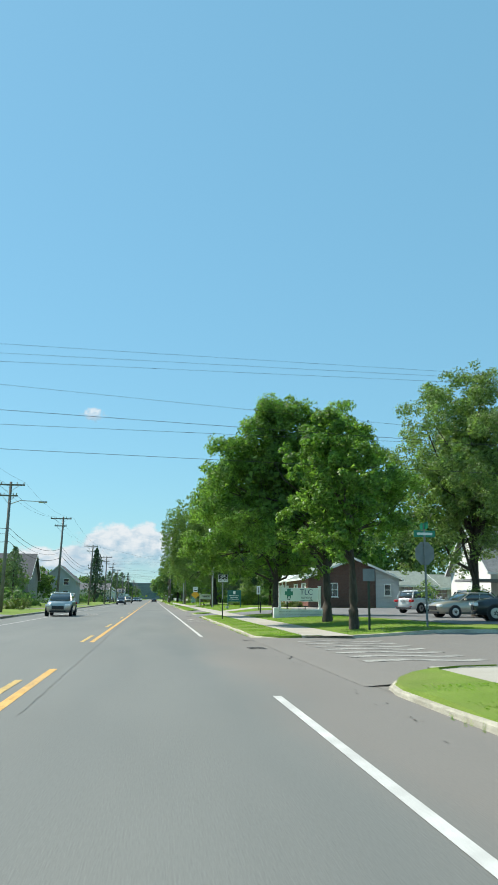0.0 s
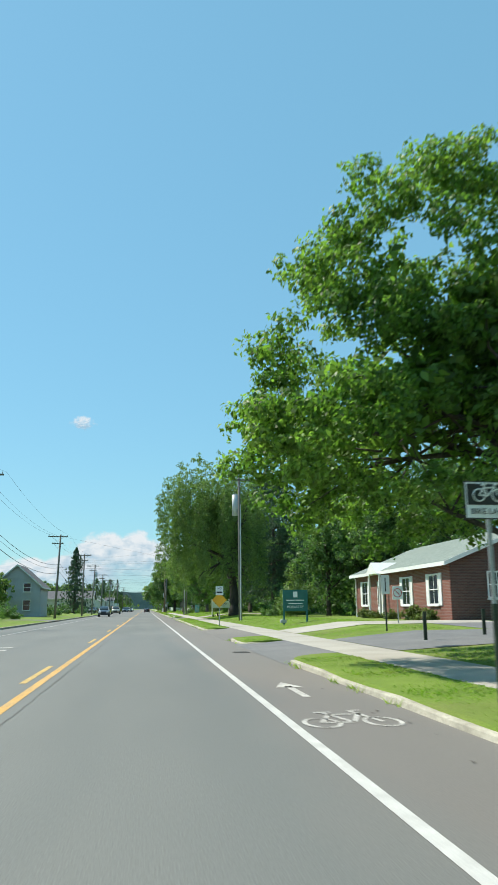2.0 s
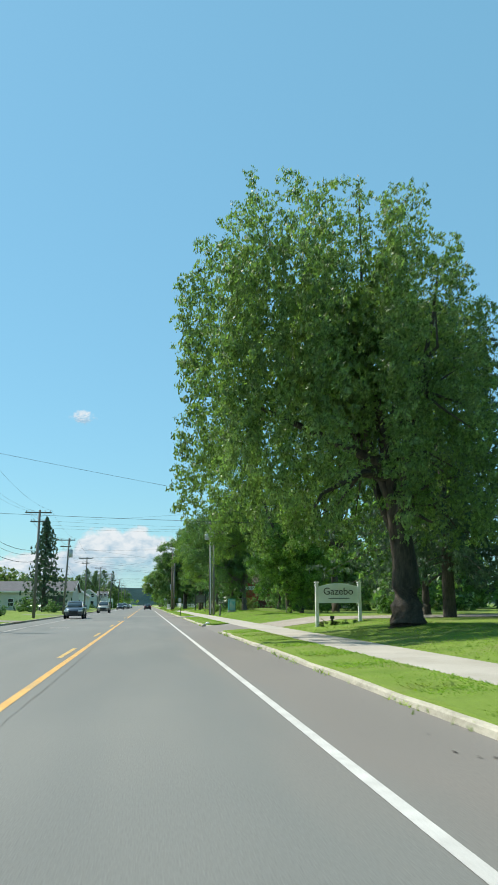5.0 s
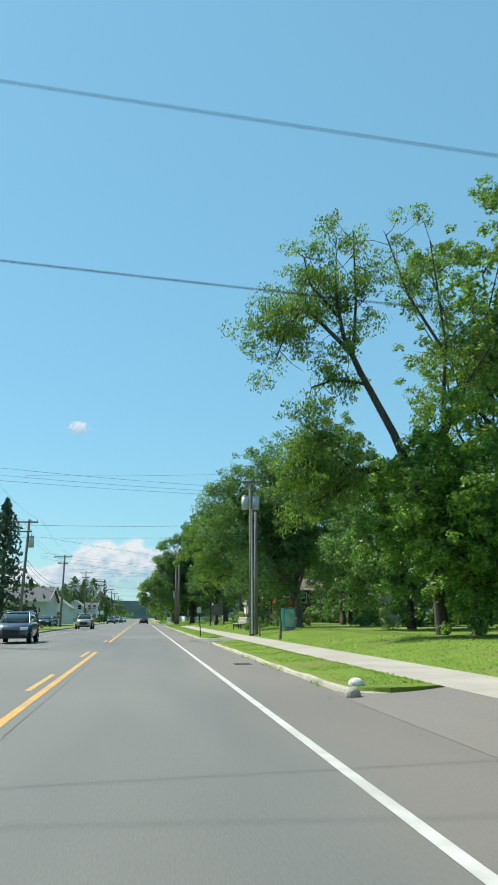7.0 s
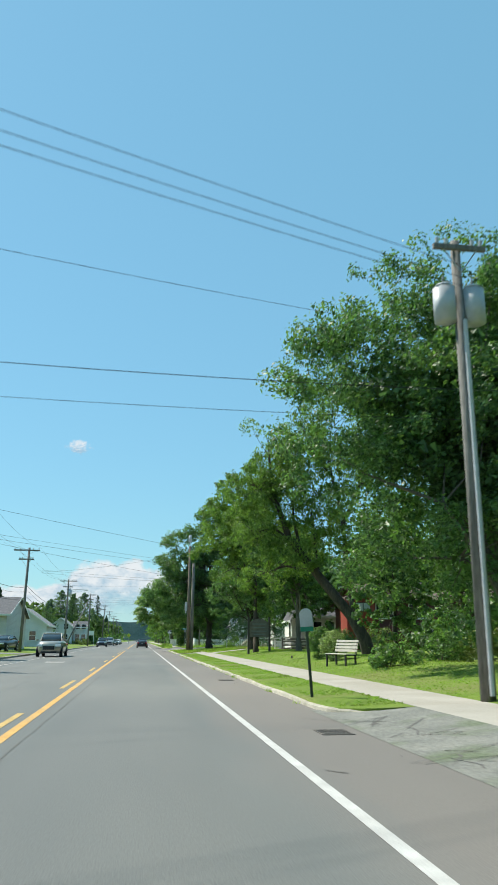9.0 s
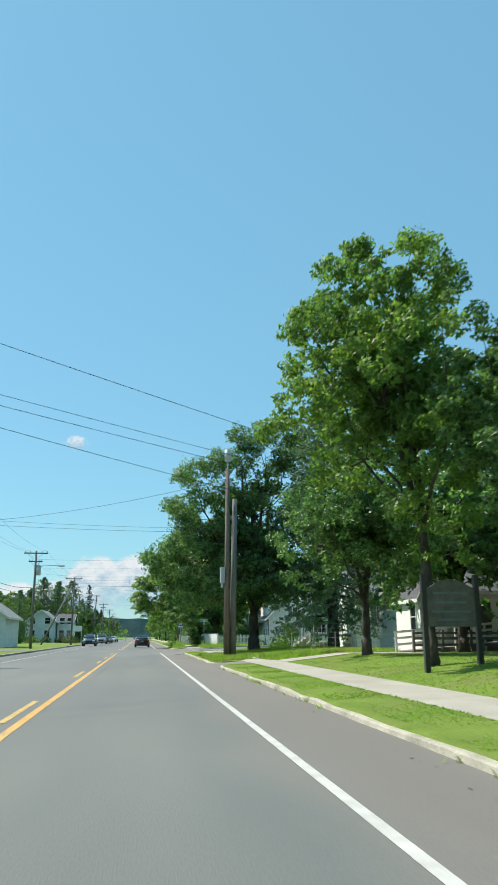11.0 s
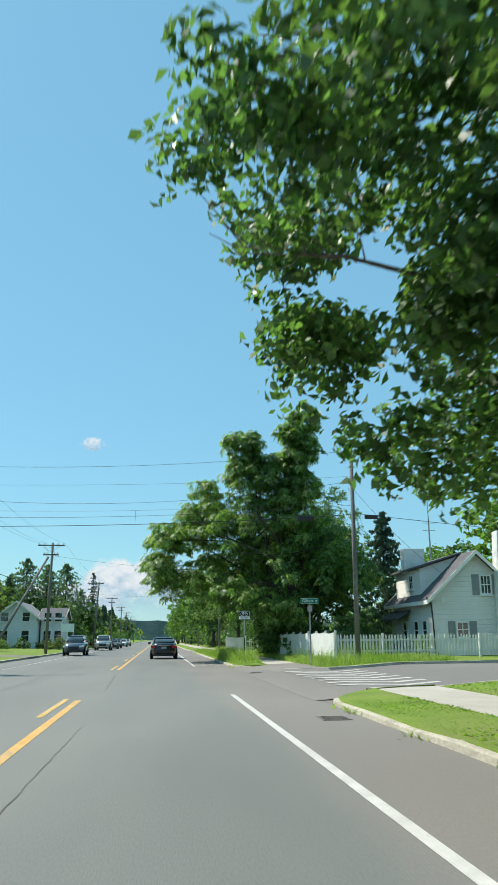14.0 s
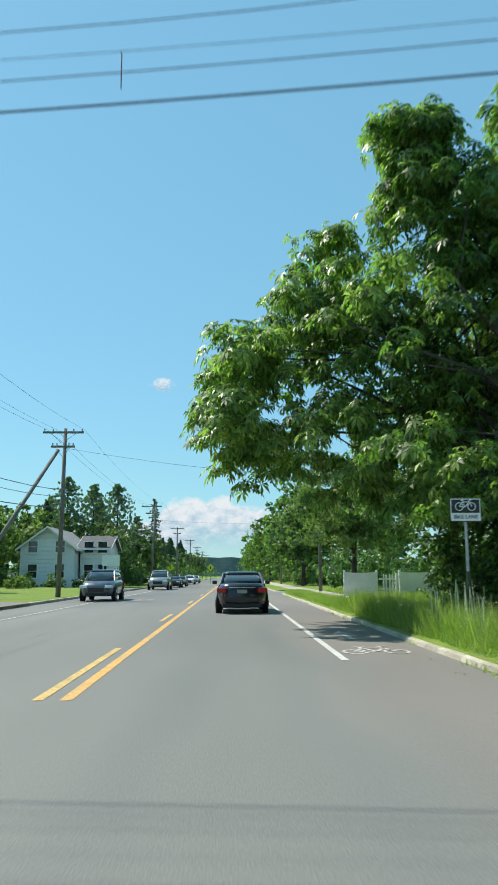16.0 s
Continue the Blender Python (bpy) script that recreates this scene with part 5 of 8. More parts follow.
broad_tree(19.3, 120.5, 0.46, 13.0, 4.6, 1.0, 0.4, 75, "dark", "tall dark tree behind a clinic", leaves=24000, group="trees behind the lawn")
broad_tree(15.4, 124.0, 0.46, 10.8, 3.8, 0.8, 0.4, 76, "dark", "dense dark tree behind a clinic lawn", leaves=20000, group="trees behind the lawn")
broad_tree(10.8, 213.5, 0.46, 6.4, 2.3, 0.5, 0.24, 77, "dark", "low dark tree among shrubs beside a red house", leaves=16000)
# dark trees and low growth behind the chestnut
broad_tree(9.4, 312.0, 0.34, 10.0, 4.4, 0.6, 0.4, 71, "dark", "dark bushy tree behind a white panel fence", leaves=26000, group="trees behind the lawn")
broad_tree(7.3, 315.5, 0.34, 8.5, 4.3, 0.9, 0.4, 72, "dark", "dark bushy tree in the shade of a chestnut", leaves=22000, group="trees behind the lawn")
for i, (x, y, rx, hh) in enumerate(((7.3, 311.0, 1.3, 3.4), (6.9, 313.5, 1.3, 3.2), (8.0, 308.0, 1.0, 2.8), (8.8, 308.5, 1.4, 2.6), (10.6, 307.0, 1.5, 2.8), (9.6, 304.5, 1.3, 2.2), (11.8, 310.5, 1.8, 3.6), (8.2, 314.5, 1.5, 3.0))):
    bush(x, y, 0.3, rx, rx, hh, 400 + i, "dark", "dark undergrowth in the shade of a chestnut", 2400, 0.18, group="undergrowth")
# more growth on the far side
for x, y, s in ((-24, 389, 1.2), (-19, 386, 1.0), (-14.5, 388, 0.9), (-11.8, 392, 0.6), (-13, 402, 0.9), (-12.2, 436, 0.8), (-13, 446, 1.0), (-12.5, 458, 0.9), (-13, 470, 1.1), (-12.6, 484, 1.0), (-13, 500, 1.2), (-28, 352, 1.1), (-24, 346, 0.9), (-20, 344, 0.7), (-24, 126, 0.8), (-19, 131, 0.5), (-29, 128, 1.0), (-14, 232, 0.4), (-18, 234, 0.5)):
    c = copy_thing(thick, pose(x, y, 0.3, 0, 0, y * 17))
    c.scale = (s, s, s)
for x, y, s in ((-13.5, 440, 0.55), (-12.8, 452, 0.6), (-14, 464, 0.65), (-13, 478, 0.6), (-13.5, 494, 0.7)):
    c = copy_thing(spr, pose(x, y, 0.3, 0, 0, y * 37))
    c.scale = (s, s, s)
for x, y, s in ((-15, 110, 0.5), (-17, 115, 0.62), (-15.5, 121, 0.5), (-18, 127, 0.7), (-14.5, 146, 0.4), (-16, 152, 0.5), (-15, 184, 0.45), (-16, 196, 0.5)):
    c = copy_thing(thick, pose(x, y, 0.25, 0, 0, y * 13))
    c.scale = (s, s, s * 0.8)
for i in range(14):
    c = copy_thing(thick, pose(8.6 + (i % 3) * 0.8, 350 + i * 9, 0.3, 0, 0, i * 77))
    c.scale = (0.55, 0.55, 0.6)
for x, y, s in ((-25, 367, 1.0), (-29, 373, 1.2), (-33, 366, 1.2), (-22, 385, 1.1), (-26, 393, 1.3), (-16, 384, 0.9), (-13, 398, 0.9), (-31, 384, 1.3)):
    c = copy_thing(lf, pose(x, y, 0.3, 0, 0, y * 29))
    c.scale = (s, s, s)


# ---- poles and wires ----
def cross_arm(e, z, w, lab="wooden cross arm"):
    bm = nb()
    box(bm, -w / 2, w / 2, -0.16, -0.06, z - 0.06, z + 0.06, 0.01)
    arm = part("cross_arm", bm, M_POLE, e, lab)
    for x in (-w / 2 + 0.1, -w / 4, w / 4, w / 2 - 0.1):
        bm = nb()
        cyl(bm, (x, -0.11, z + 0.06), (x, -0.11, z + 0.2), 0.035, 0.05, 8)
        o = part("insulator", bm, M_CAN, arm)
    for s in (-1, 1):
        bm = nb()
        cyl(bm, (s * w * 0.32, -0.13, z - 0.05), (0, -0.13, z - 0.6), 0.015)
        part("brace", bm, M_STEEL, arm)


def utility_pole(x, y, h, lean=0.0, arms=(0.25, 1.1), label="weathered wooden utility pole with cross arms", can=0, lamp=False, r=0.15, z=0.25, grp="utility poles", guard=False, arm_w=2.4, rz=0, side=1, can_h=0.95, can_top=1.55, wood=None):
    e = thing("utility_pole", x, y, z, rz, label, "utility pole", grp)
    bm = nb()
    cyl(bm, (0, 0, -0.3), (lean, 0, h), r, r * 0.68, 12)
    part("pole", bm, wood or M_POLE, e, smooth=True)
    for i, a in enumerate(arms):
        cross_arm(e, h - a, arm_w if i == 0 else 1.4)
    for k in range(can):
        cx = 0.33 * side if k % 2 == 0 else -0.33 * side
        bm = nb()
        cyl(bm, (cx + lean * 0.85, 0, h - can_top - can_h), (cx + lean * 0.85, 0, h - can_top), 0.24, 0.24, 16)
        cyl(bm, (cx + lean * 0.85, 0, h - can_top), (cx + lean * 0.85, 0, h - can_top + 0.08), 0.25, 0.16, 16)
        t = part("transformer_can", bm, M_CAN, e, "pale grey steel transformer can", True)
        bm = nb()
        cyl(bm, (cx + lean * 0.85, 0, h - can_top + 0.07), (cx + lean * 0.85, 0, h - can_top + 0.3), 0.035, 0.02, 8)
        part("bushing", bm, M_GREYTXT, t)
    if lamp:
        bm = nb()
        limb(bm, [(0, 0, h - 1.8), (0.9, 0, h - 1.45), (2.4, 0, h - 1.5)], 0.035, 0.03, 6)
        a = part("lamp_arm", bm, M_STEEL, e)
        bm = nb()
        box(bm, 2.3, 2.95, -0.12, 0.12, h - 1.6, h - 1.46, 0.04)
        part("lamp_head", bm, M_CAN, a)
    if guard:
        bm = nb()
        cyl(bm, (0.0, -r - 0.05, 0), (0, -r * 0.7 - 0.05, h * 0.8), 0.05, 0.05, 8)
        part("conduit", bm, M_CAN, e, "pale plastic cable conduit")
    return e


LEFT_POLES = [(-11.5, 44, 10.0, 0), (-11.5, 82, 9.9, 0.1), (-11.1, 113, 10.4, 0.25), (-11.0, 157, 10.1, 0.3), (-10.2, 187.5, 9.8, 0.1), (-10.7, 218, 9.7, 0.4), (-11.0, 256, 9.5, 0.2),
              (-10.9, 298.5, 9.7, 0.0), (-10.0, 335, 9.7, 0.1), (-9.7, 383, 9.6, 0.5), (-10.0, 431, 9.8, 0), (-10.3, 478, 9.8, 0.2), (-10.6, 525, 9.8, 0), (-10.8, 572, 9.8, 0), (-11, 620, 9.8, 0)]
for i, (x, y, h, ln) in enumerate(LEFT_POLES):
    utility_pole(x, y, h, ln, can=1 if i in (5, 7) else 0, lamp=i in (1, 7), label="weathered wooden utility pole with cross arms" + (" and a transformer" if i in (5, 7) else " and a street lamp" if i == 1 else ""))
# a leaning guy pole
bm = nb()
cyl(bm, (-13.6, 329.0, 0.1), (-10.2, 334.6, 8.6), 0.12, 0.1, 10)
tagged(mesh_ob("brace_pole", bm, M_POLE, smooth=True), "slanting wooden brace pole propping a utility pole", "utility pole")
utility_pole(7.5, 121.0, 11.6, -0.1, arms=(0.3,), can=1, guard=True, side=-1, can_h=1.7, label="wooden utility pole with a tall grey transformer", grp="near side poles", arm_w=1.6, z=0.3)
utility_pole(6.6, 195.3, 9.6, -0.05, arms=(0.2,), can=2, can_h=0.78, can_top=1.15, guard=True, label="wooden utility pole carrying two grey transformer cans", grp="near side poles", arm_w=1.2, z=0.3)
utility_pole(7.0, 196.1, 7.6, 0.0, arms=(), label="plain wooden pole standing beside another", grp="near side poles", r=0.13, z=0.3)
tall_pole = utility_pole(4.58, 258.6, 10.3, 0.02, arms=(), wood=M_POLEB, label="tall split brown utility pole with a grey box", grp="near side poles", r=0.16, z=0.17)
utility_pole(4.92, 258.75, 8.6, 0.1, arms=(), label="old grey utility pole leaning on another", grp="near side poles", r=0.19, z=0.2)
bm = nb()
box(bm, -0.36, -0.13, -0.2, 0.1, 3.95, 4.8, 0.03)
box(bm, -0.32, -0.2, -0.12, 0.02, 3.7, 3.95, 0.02)
part("equipment_box", bm, M_CAN, tall_pole, "narrow grey equipment box")
bm = nb()
cyl(bm, (0.02, 0, 10.25), (0.02, 0, 10.75), 0.035, 0.035, 8)
part("antenna_stem", bm, M_STEEL, tall_pole)
bm = nb()
cyl(bm, (0.02, 0, 10.72), (0.02, 0, 10.8), 0.1, 0.17, 16)
cyl(bm, (0.02, 0, 10.8), (0.02, 0, 11.4), 0.17, 0.17, 16)
cyl(bm, (0.02, 0, 11.4), (0.02, 0, 11.46), 0.17, 0.11, 16)
part("antenna", bm, M_CAN, tall_pole, "white canister antenna", True)
utility_pole(8.52, 296.6, 9.3, 0.03, arms=(), label="slim wooden utility pole behind a white fence", grp="near side poles", r=0.12, z=0.36)
for x, y in ((6.2, 345), (6.4, 392), (6.0, 440), (6.0, 490)):
    utility_pole(x, y, 8.5, 0, arms=(), label="plain wooden pole beside the pavement", grp="near side poles", r=0.13, z=0.2)


def wire(name, p, q, sag, r=0.012, label="black overhead cable", n=18, group="overhead wires"):
    p, q = Vector(p), Vector(q)
    bm = nb()
    pts = []
    for i in range(n + 1):
        f = i / n
        v = p.lerp(q, f)
        v.z -= sag * 4 * f * (1 - f)
        pts.append(tuple(v))
    limb(bm, pts, r * 0.6, r * 0.6, 5)
    return tagged(mesh_ob(name, bm, M_CABLE), label, "cable", group)


for (xa, ya, ha, la), (xb, yb, hb, lb) in zip(LEFT_POLES, LEFT_POLES[1:]):
    for dx in (-1.1, -0.55, 1.1):
        wire("power_line", (xa + la + dx, ya, ha + 0.2), (xb + lb + dx, yb, hb + 0.2), 0.7, 0.011, "thin power line along the poles", 10)
    for dz, r in ((3.4, 0.03), (3.8, 0.022), (4.4, 0.035)):
        wire("phone_cable", (xa + la * 0.6 + 0.2, ya, ha - dz), (xb + lb * 0.6 + 0.2, yb, hb - dz), 0.9, r, "thick black telephone cable along the poles", 10)
# wires over the street
CROSS = [((-11.5, 43.6), (24, 49.6), (8.93, 10.35), 0.02, 0.0075), ((-11.5, 44.2), (24, 51.8), (8.77, 10.94), 0.02, 0.0075), ((-11.5, 44.8), (24, 53.2), (8.64, 11.2), 0.02, 0.0085),
         ((-11.5, 44.8), (24, 47.0), (8.3, 6.7), 0.05, 0.008), ((-11.5, 45.3), (24, 50), (7.42, 7.3), 0.05, 0.013), ((-11.5, 45.5), (24, 53), (6.8, 8.2), 0.03, 0.01), ((-11.5, 45.4), (24, 51.5), (6.05, 6.55), 0.03, 0.013),
         ((-11.0, 158.3), (14, 154), (10.3, 5.2), 0.1, 0.014), ((-11, 156.5), (14, 159), (6.3, 5.9), 0.1, 0.016), ((-10.2, 187.5), (6.6, 195.2), (9.1, 9.3), 0.12, 0.012), ((-10.2, 187.5), (6.6, 195.2), (8.7, 9.0), 0.12, 0.012), ((-10.2, 187.5), (6.6, 195.2), (8.4, 8.8), 0.12, 0.012),
         ((-7.5, 196), (9, 205.2), (10.0, 12.2), 0.1, 0.012), ((-9.9, 195.4), (10, 198.2), (6.9, 7.5), 0.2, 0.016), ((-9.9, 195.4), (10, 198.2), (6.1, 6.7), 0.15, 0.010),
         ((-11.0, 232), (12, 247.6), (9.8, 7.6), 0.1, 0.016), ((-11, 232), (12, 247.6), (8.1, 6.8), 0.1, 0.012), ((-11, 232), (12, 247.6), (7.8, 6.5), 0.1, 0.014), ((-11, 232), (12, 247.6), (7.6, 5.4), 0.25, 0.014),
         ((-10.9, 267), (4.5, 258.7), (8.4, 9.9), 0.35, 0.016), ((-10.9, 267), (4.5, 258.7), (8.6, 7.1), 0.1, 0.012), ((-10.9, 267), (4.5, 258.7), (8.3, 6.9), 0.1, 0.014),
         ((-10.9, 298.6), (8.5, 296.6), (9.11, 9.7), 0.37, 0.012), ((-10.9, 298.6), (8.5, 296.6), (8.22, 8.5), 0.2, 0.007), ((-10.9, 298.6), (8.5, 296.6), (7.68, 8.27), 0.67, 0.012), ((-10.9, 298.6), (8.5, 296.6), (7.07, 7.4), 0.28, 0.007), ((-10.9, 298.6), (8.5, 296.6), (6.72, 7.16), 0.24, 0.012), ((-10.9, 298.6), (8.5, 296.6), (6.3, 6.73), 0.19, 0.022),
         ((8.5, 296.6), (40, 300), (9.65, 8.4), 0.5, 0.012), ((8.5, 296.6), (40, 300), (6.8, 5.7), 0.4, 0.02), ((8.52, 296.6), (15, 303), (8.0, 4.6), 0.3, 0.012),
         ((-10, 335), (6.2, 345), (8.8, 8.4), 0.3, 0.014), ((-9.7, 383), (6.4, 392), (8.0, 8.3), 0.3, 0.014)]
for (xa, ya), (xb, yb), (za, zb), sag, r in CROSS:
    wire("service_wire", (xa, ya, za), (xb, yb, zb), sag, r, "dark wire slung across the street", 14)
wire("wire_hanger", (-1.25, 297.6, 6.94), (-1.25, 297.6, 6.5), 0.0, 0.012, "short dropper hanging from a wire", 3)
bm = nb()
box(bm, 6.0, 6.8, 296.76, 296.94, 6.47, 6.66, 0.03)
tagged(mesh_ob("cable_splice", bm, M_CABLE), "black splice case hanging on a cable", "cable", "cable splices")
bm = nb()
box(bm, 9.1, 9.7, 296.6, 296.76, 6.55, 6.73, 0.03)
tagged(mesh_ob("cable_splice", bm, M_CABLE), "black splice case hanging on a cable", "cable", "cable splices")
wire("guy_wire", (8.35, 296.6, 8.0), (11.9, 299.5, 0.4), 0.0, 0.01, "steel guy wire staying a pole", 3)
bm = nb()
cyl(bm, (17.6, 312, 0.3), (17.6, 312, 9.0), 0.09, 0.05, 8)
cyl(bm, (17.6, 312, 9.0), (17.6, 312, 17.5), 0.03, 0.012, 6)
for z in (8.2, 8.7):
    cyl(bm, (17.2, 312, z), (18.0, 312, z), 0.02, 0.02, 6)
tagged(mesh_ob("antenna_mast", bm, M_STEEL), "tall thin steel radio mast beside a white house", "antenna")


# ---- signs ----
def sign_post(e, h, material=None, r=0.028, x=0.0):
    bm = nb()
    box(bm, x - r, x + r, -r * 0.6, r * 0.6, -0.25, h, 0.006)
    return part("post", bm, material or M_STEEL, e)


def panel(e, name, x0, x1, z0, z1, material, y=-0.035, th=0.012, bevel=0.0, label=""):
    bm = nb()
    box(bm, x0, x1, y - th, y, z0, z1, bevel)
    return part(name, bm, material, e, label)


def bars(e, rows, y, material, h):
    """Writing that cannot be read, as plain bars."""
    for x0, x1, z in rows:
        bm = nb()
        box(bm, x0, x1, y - 0.004, y, z - h / 2, z + h / 2)
        part("lettering_bar", bm, material, e)


def bike_sign(x, y, z, h=2.55):
    e = thing("bike_lane_sign", x, y, z, 0, "black and white bike lane sign on a steel post", "traffic sign", "bike lane signs")
    sign_post(e, 1.2, M_GREENPOST, 0.032)
    sign_post(e, h, M_STEEL, 0.026)
    p = panel(e, "sign_plate", -0.305, 0.305, h - 0.46, h, M_SIGNBLK)
    panel(p, "white_border", -0.29, 0.29, h - 0.445, h - 0.015, M_SIGNW, -0.047, 0.002)
    panel(p, "black_field", -0.272, 0.272, h - 0.29, h - 0.033, M_SIGNBLK, -0.049, 0.003)
    bm = nb()
    zc = h - 0.17
    for cx in (-0.12, 0.12):
        for i in range(14):
            a, b = 2 * math.pi * i / 14, 2 * math.pi * (i + 1) / 14
            cyl(bm, (cx + 0.075 * math.cos(a), -0.054, zc + 0.075 * math.sin(a)), (cx + 0.075 * math.cos(b), -0.054, zc + 0.075 * math.sin(b)), 0.009, 0.009, 4)
    for q, w in (((-0.12, 0), (-0.06, 0.09)), ((-0.06, 0.09), (0.07, 0.09)), ((-0.12, 0), (-0.01, -0.01)), ((-0.01, -0.01), (0.07, 0.09)), ((-0.01, -0.01), (-0.06, 0.12)), ((0.12, 0), (0.07, 0.13)), ((0.07, 0.13), (0.12, 0.13)), ((-0.09, 0.125), (-0.03, 0.125))):
        cyl(bm, (q[0], -0.054, zc + q[1]), (w[0], -0.054, zc + w[1]), 0.009, 0.009, 4)
    part("bicycle_symbol", bm, M_SIGNW, p)
    text_ob("lettering", "BIKE LANE", 0.1, M_SIGNBLK, p, pose(0, -0.052, h - 0.37))


bike_sign(4.1, 67.6, zr(4.15, 67.6), 2.65)
bike_sign(4.45, 304.8, zr(4.45, 304.8) + 0.02, 2.6)

e = thing("clinic_sign", 8.9, 68.1, zr(8.9, 68), 0, "white clinic sign on posts with a low brick-like base", "sign")
bm = nb()
box(bm, -1.75, 1.75, -0.22, 0.22, -0.1, 0.52, 0.03)
base_w = part("base_wall", bm, M_WPAINT, e, "low white painted base wall")
for z in (0.17, 0.34):
    bm = nb()
    box(bm, -1.77, 1.77, -0.235, -0.222, z, z + 0.012)
    part("joint", bm, M_GREYTXT, base_w)
bm = nb()
box(bm, -1.8, -1.45, -0.27, 0.27, -0.1, 0.6, 0.03)
part("base_pier", bm, M_WPAINT, e)
for s in (-1, 1):
    bm = nb()
    box(bm, s * 1.36 - 0.075, s * 1.36 + 0.075, -0.07, 0.07, 0.4, 2.0, 0.012)
    box(bm, s * 1.36 - 0.11, s * 1.36 + 0.11, -0.1, 0.1, 2.0, 2.05, 0.012)
    part("post", bm, M_WPAINT, e)
p = panel(e, "sign_panel", -1.28, 1.28, 1.02, 1.92, M_SIGNW, 0.03, 0.07, 0.01)
for a, b, c, d in ((-1.02, -0.48, 1.42, 1.68), (-0.88, -0.62, 1.24, 1.86)):
    panel(p, "emblem_bar", a, b, c, d, M_LGREEN, -0.045, 0.006 if a < -1 else 0.009)
panel(p, "emblem_badge", -0.84, -0.66, 1.12, 1.38, M_SIGNBLK, -0.056, 0.004)
panel(p, "emblem_badge", -0.81, -0.69, 1.15, 1.34, M_SIGNW, -0.061, 0.004)
e.scale = (0.91, 0.91, 0.91)
text_ob("lettering", "TLC", 0.5, M_NAVY, p, pose(0.45, -0.05, 1.63))
text_ob("lettering", "nursing", 0.26, M_GREYTXT, p, pose(0.45, -0.05, 1.28))
bars(p, [(0.05, 0.9, 1.09)], -0.045, M_LGREEN, 0.03)
for x in (-0.1, 0.35):
    bm = nb()
    cyl(bm, (x, -0.2, 0.5), (x, -0.35, 0.68), 0.02)
    box(bm, x - 0.12, x + 0.12, -0.45, -0.3, 0.64, 0.72, 0.02)
    part("spotlight", bm, M_PLASTIC, e, "small black sign floodlight")

e = thing("podiatry_sign", 8.4, 102.5, zr(8.75, 102.5), 0, "dark teal lawn sign for a foot clinic on two posts", "sign")
for x in (-0.66, 0.66):
    bm = nb()
    box(bm, x - 0.05, x + 0.05, -0.05, 0.05, -0.2, 1.8, 0.01)
    part("post", bm, M_SIGNTEAL, e)
p = panel(e, "sign_panel", -0.66, 0.66, 0.62, 1.8, M_SIGNTEAL, 0.02, 0.06, 0.01)
text_ob("lettering", "PODIATRY", 0.2, M_SIGNW, p, pose(0, -0.045, 0.84))
bars(p, [(-0.52, -0.05, 1.22), (0.0, 0.5, 1.22), (-0.4, 0.4, 1.04)], -0.042, M_SIGNW, 0.05)
panel(p, "emblem", -0.12, 0.12, 1.38, 1.7, M_SIGNW, -0.04, 0.004)
bm = nb()
box(bm, -0.95, -0.6, -0.5, -0.3, -0.02, 0.16, 0.03)
part("spotlight", bm, M_CAN, e)

e = thing("gazebo_sign", 8.45, 147.7, zr(8.45, 147.7), 0, "white wooden lawn sign with a curved top on two posts", "sign")
for x in (-0.97, 0.97):
    bm = nb()
    box(bm, x - 0.07, x + 0.07, -0.07, 0.07, -0.2, 1.78, 0.012)
    box(bm, x - 0.1, x + 0.1, -0.1, 0.1, 1.78, 1.83, 0.012)
    part("post", bm, M_WPAINT, e)
bm = nb()
out = [(-0.9, 0.9)] + [(0.9, 0.9)] + [(0.9 - 1.8 * i / 12, 1.62 + 0.15 * math.sin(math.pi * i / 12)) for i in range(13)]
prism(bm, out, -0.03, 0.03)
p = part("sign_panel", bm, M_SIGNW, e)
text_ob("lettering", "Gazebo", 0.44, M_SIGNBLK, p, pose(0, -0.04, 1.4))
bars(p, [(-0.45, 0.5, 1.1)], -0.036, M_GREYTXT, 0.05)
bm = nb()
cyl(bm, (-0.42, -0.5, 0.0), (-0.42, -0.5, 0.22), 0.05, 0.05, 10)
box(bm, -0.5, -0.34, -0.58, -0.42, 0.22, 0.36, 0.02)
part("spotlight", bm, M_PLASTIC, e)
for i in range(5):
    bush(7.6 + i * 0.5, 147.2, zr(8, 147), 0.25, 0.2, 0.28, 200 + i, "shrub", "low flowers at the foot of a lawn sign", 300, 0.07, "flower_clump", "plant", "flowers at the sign")

e = thing("stop_sign", 10.2, 49.2, zr(10.2, 49), 0, "stop sign seen from behind with green street names", "traffic sign")
sign_post(e, 3.3, M_GREYTXT, 0.035)
bm = nb()
cyl(bm, (0, 0.03, 2.35), (0, 0.045, 2.35), 0.4, 0.4, 8)
bmesh.ops.rotate(bm, verts=bm.verts, cent=(0, 0, 2.35), matrix=Matrix.Rotation(radians(22.5), 3, "Y"))
e.scale = (1, 1, 1.16)
# plate in plain dark grey: the shade on its back is in the colour
part("octagon_plate", bm, M_GREYTXT, e, "back of an octagon, its grey darkened for shade")
p = panel(e, "street_name_blade", -0.42, 0.42, 2.88, 3.1, M_SIGNGRN, 0.0, 0.02)
bars(p, [(-0.3, 0.3, 2.99)], -0.022, M_SIGNW, 0.08)
bm = nb()
box(bm, -0.01, 0.01, -0.4, 0.4, 3.14, 3.36)
part("street_name_blade", bm, M_SIGNGRN, e)

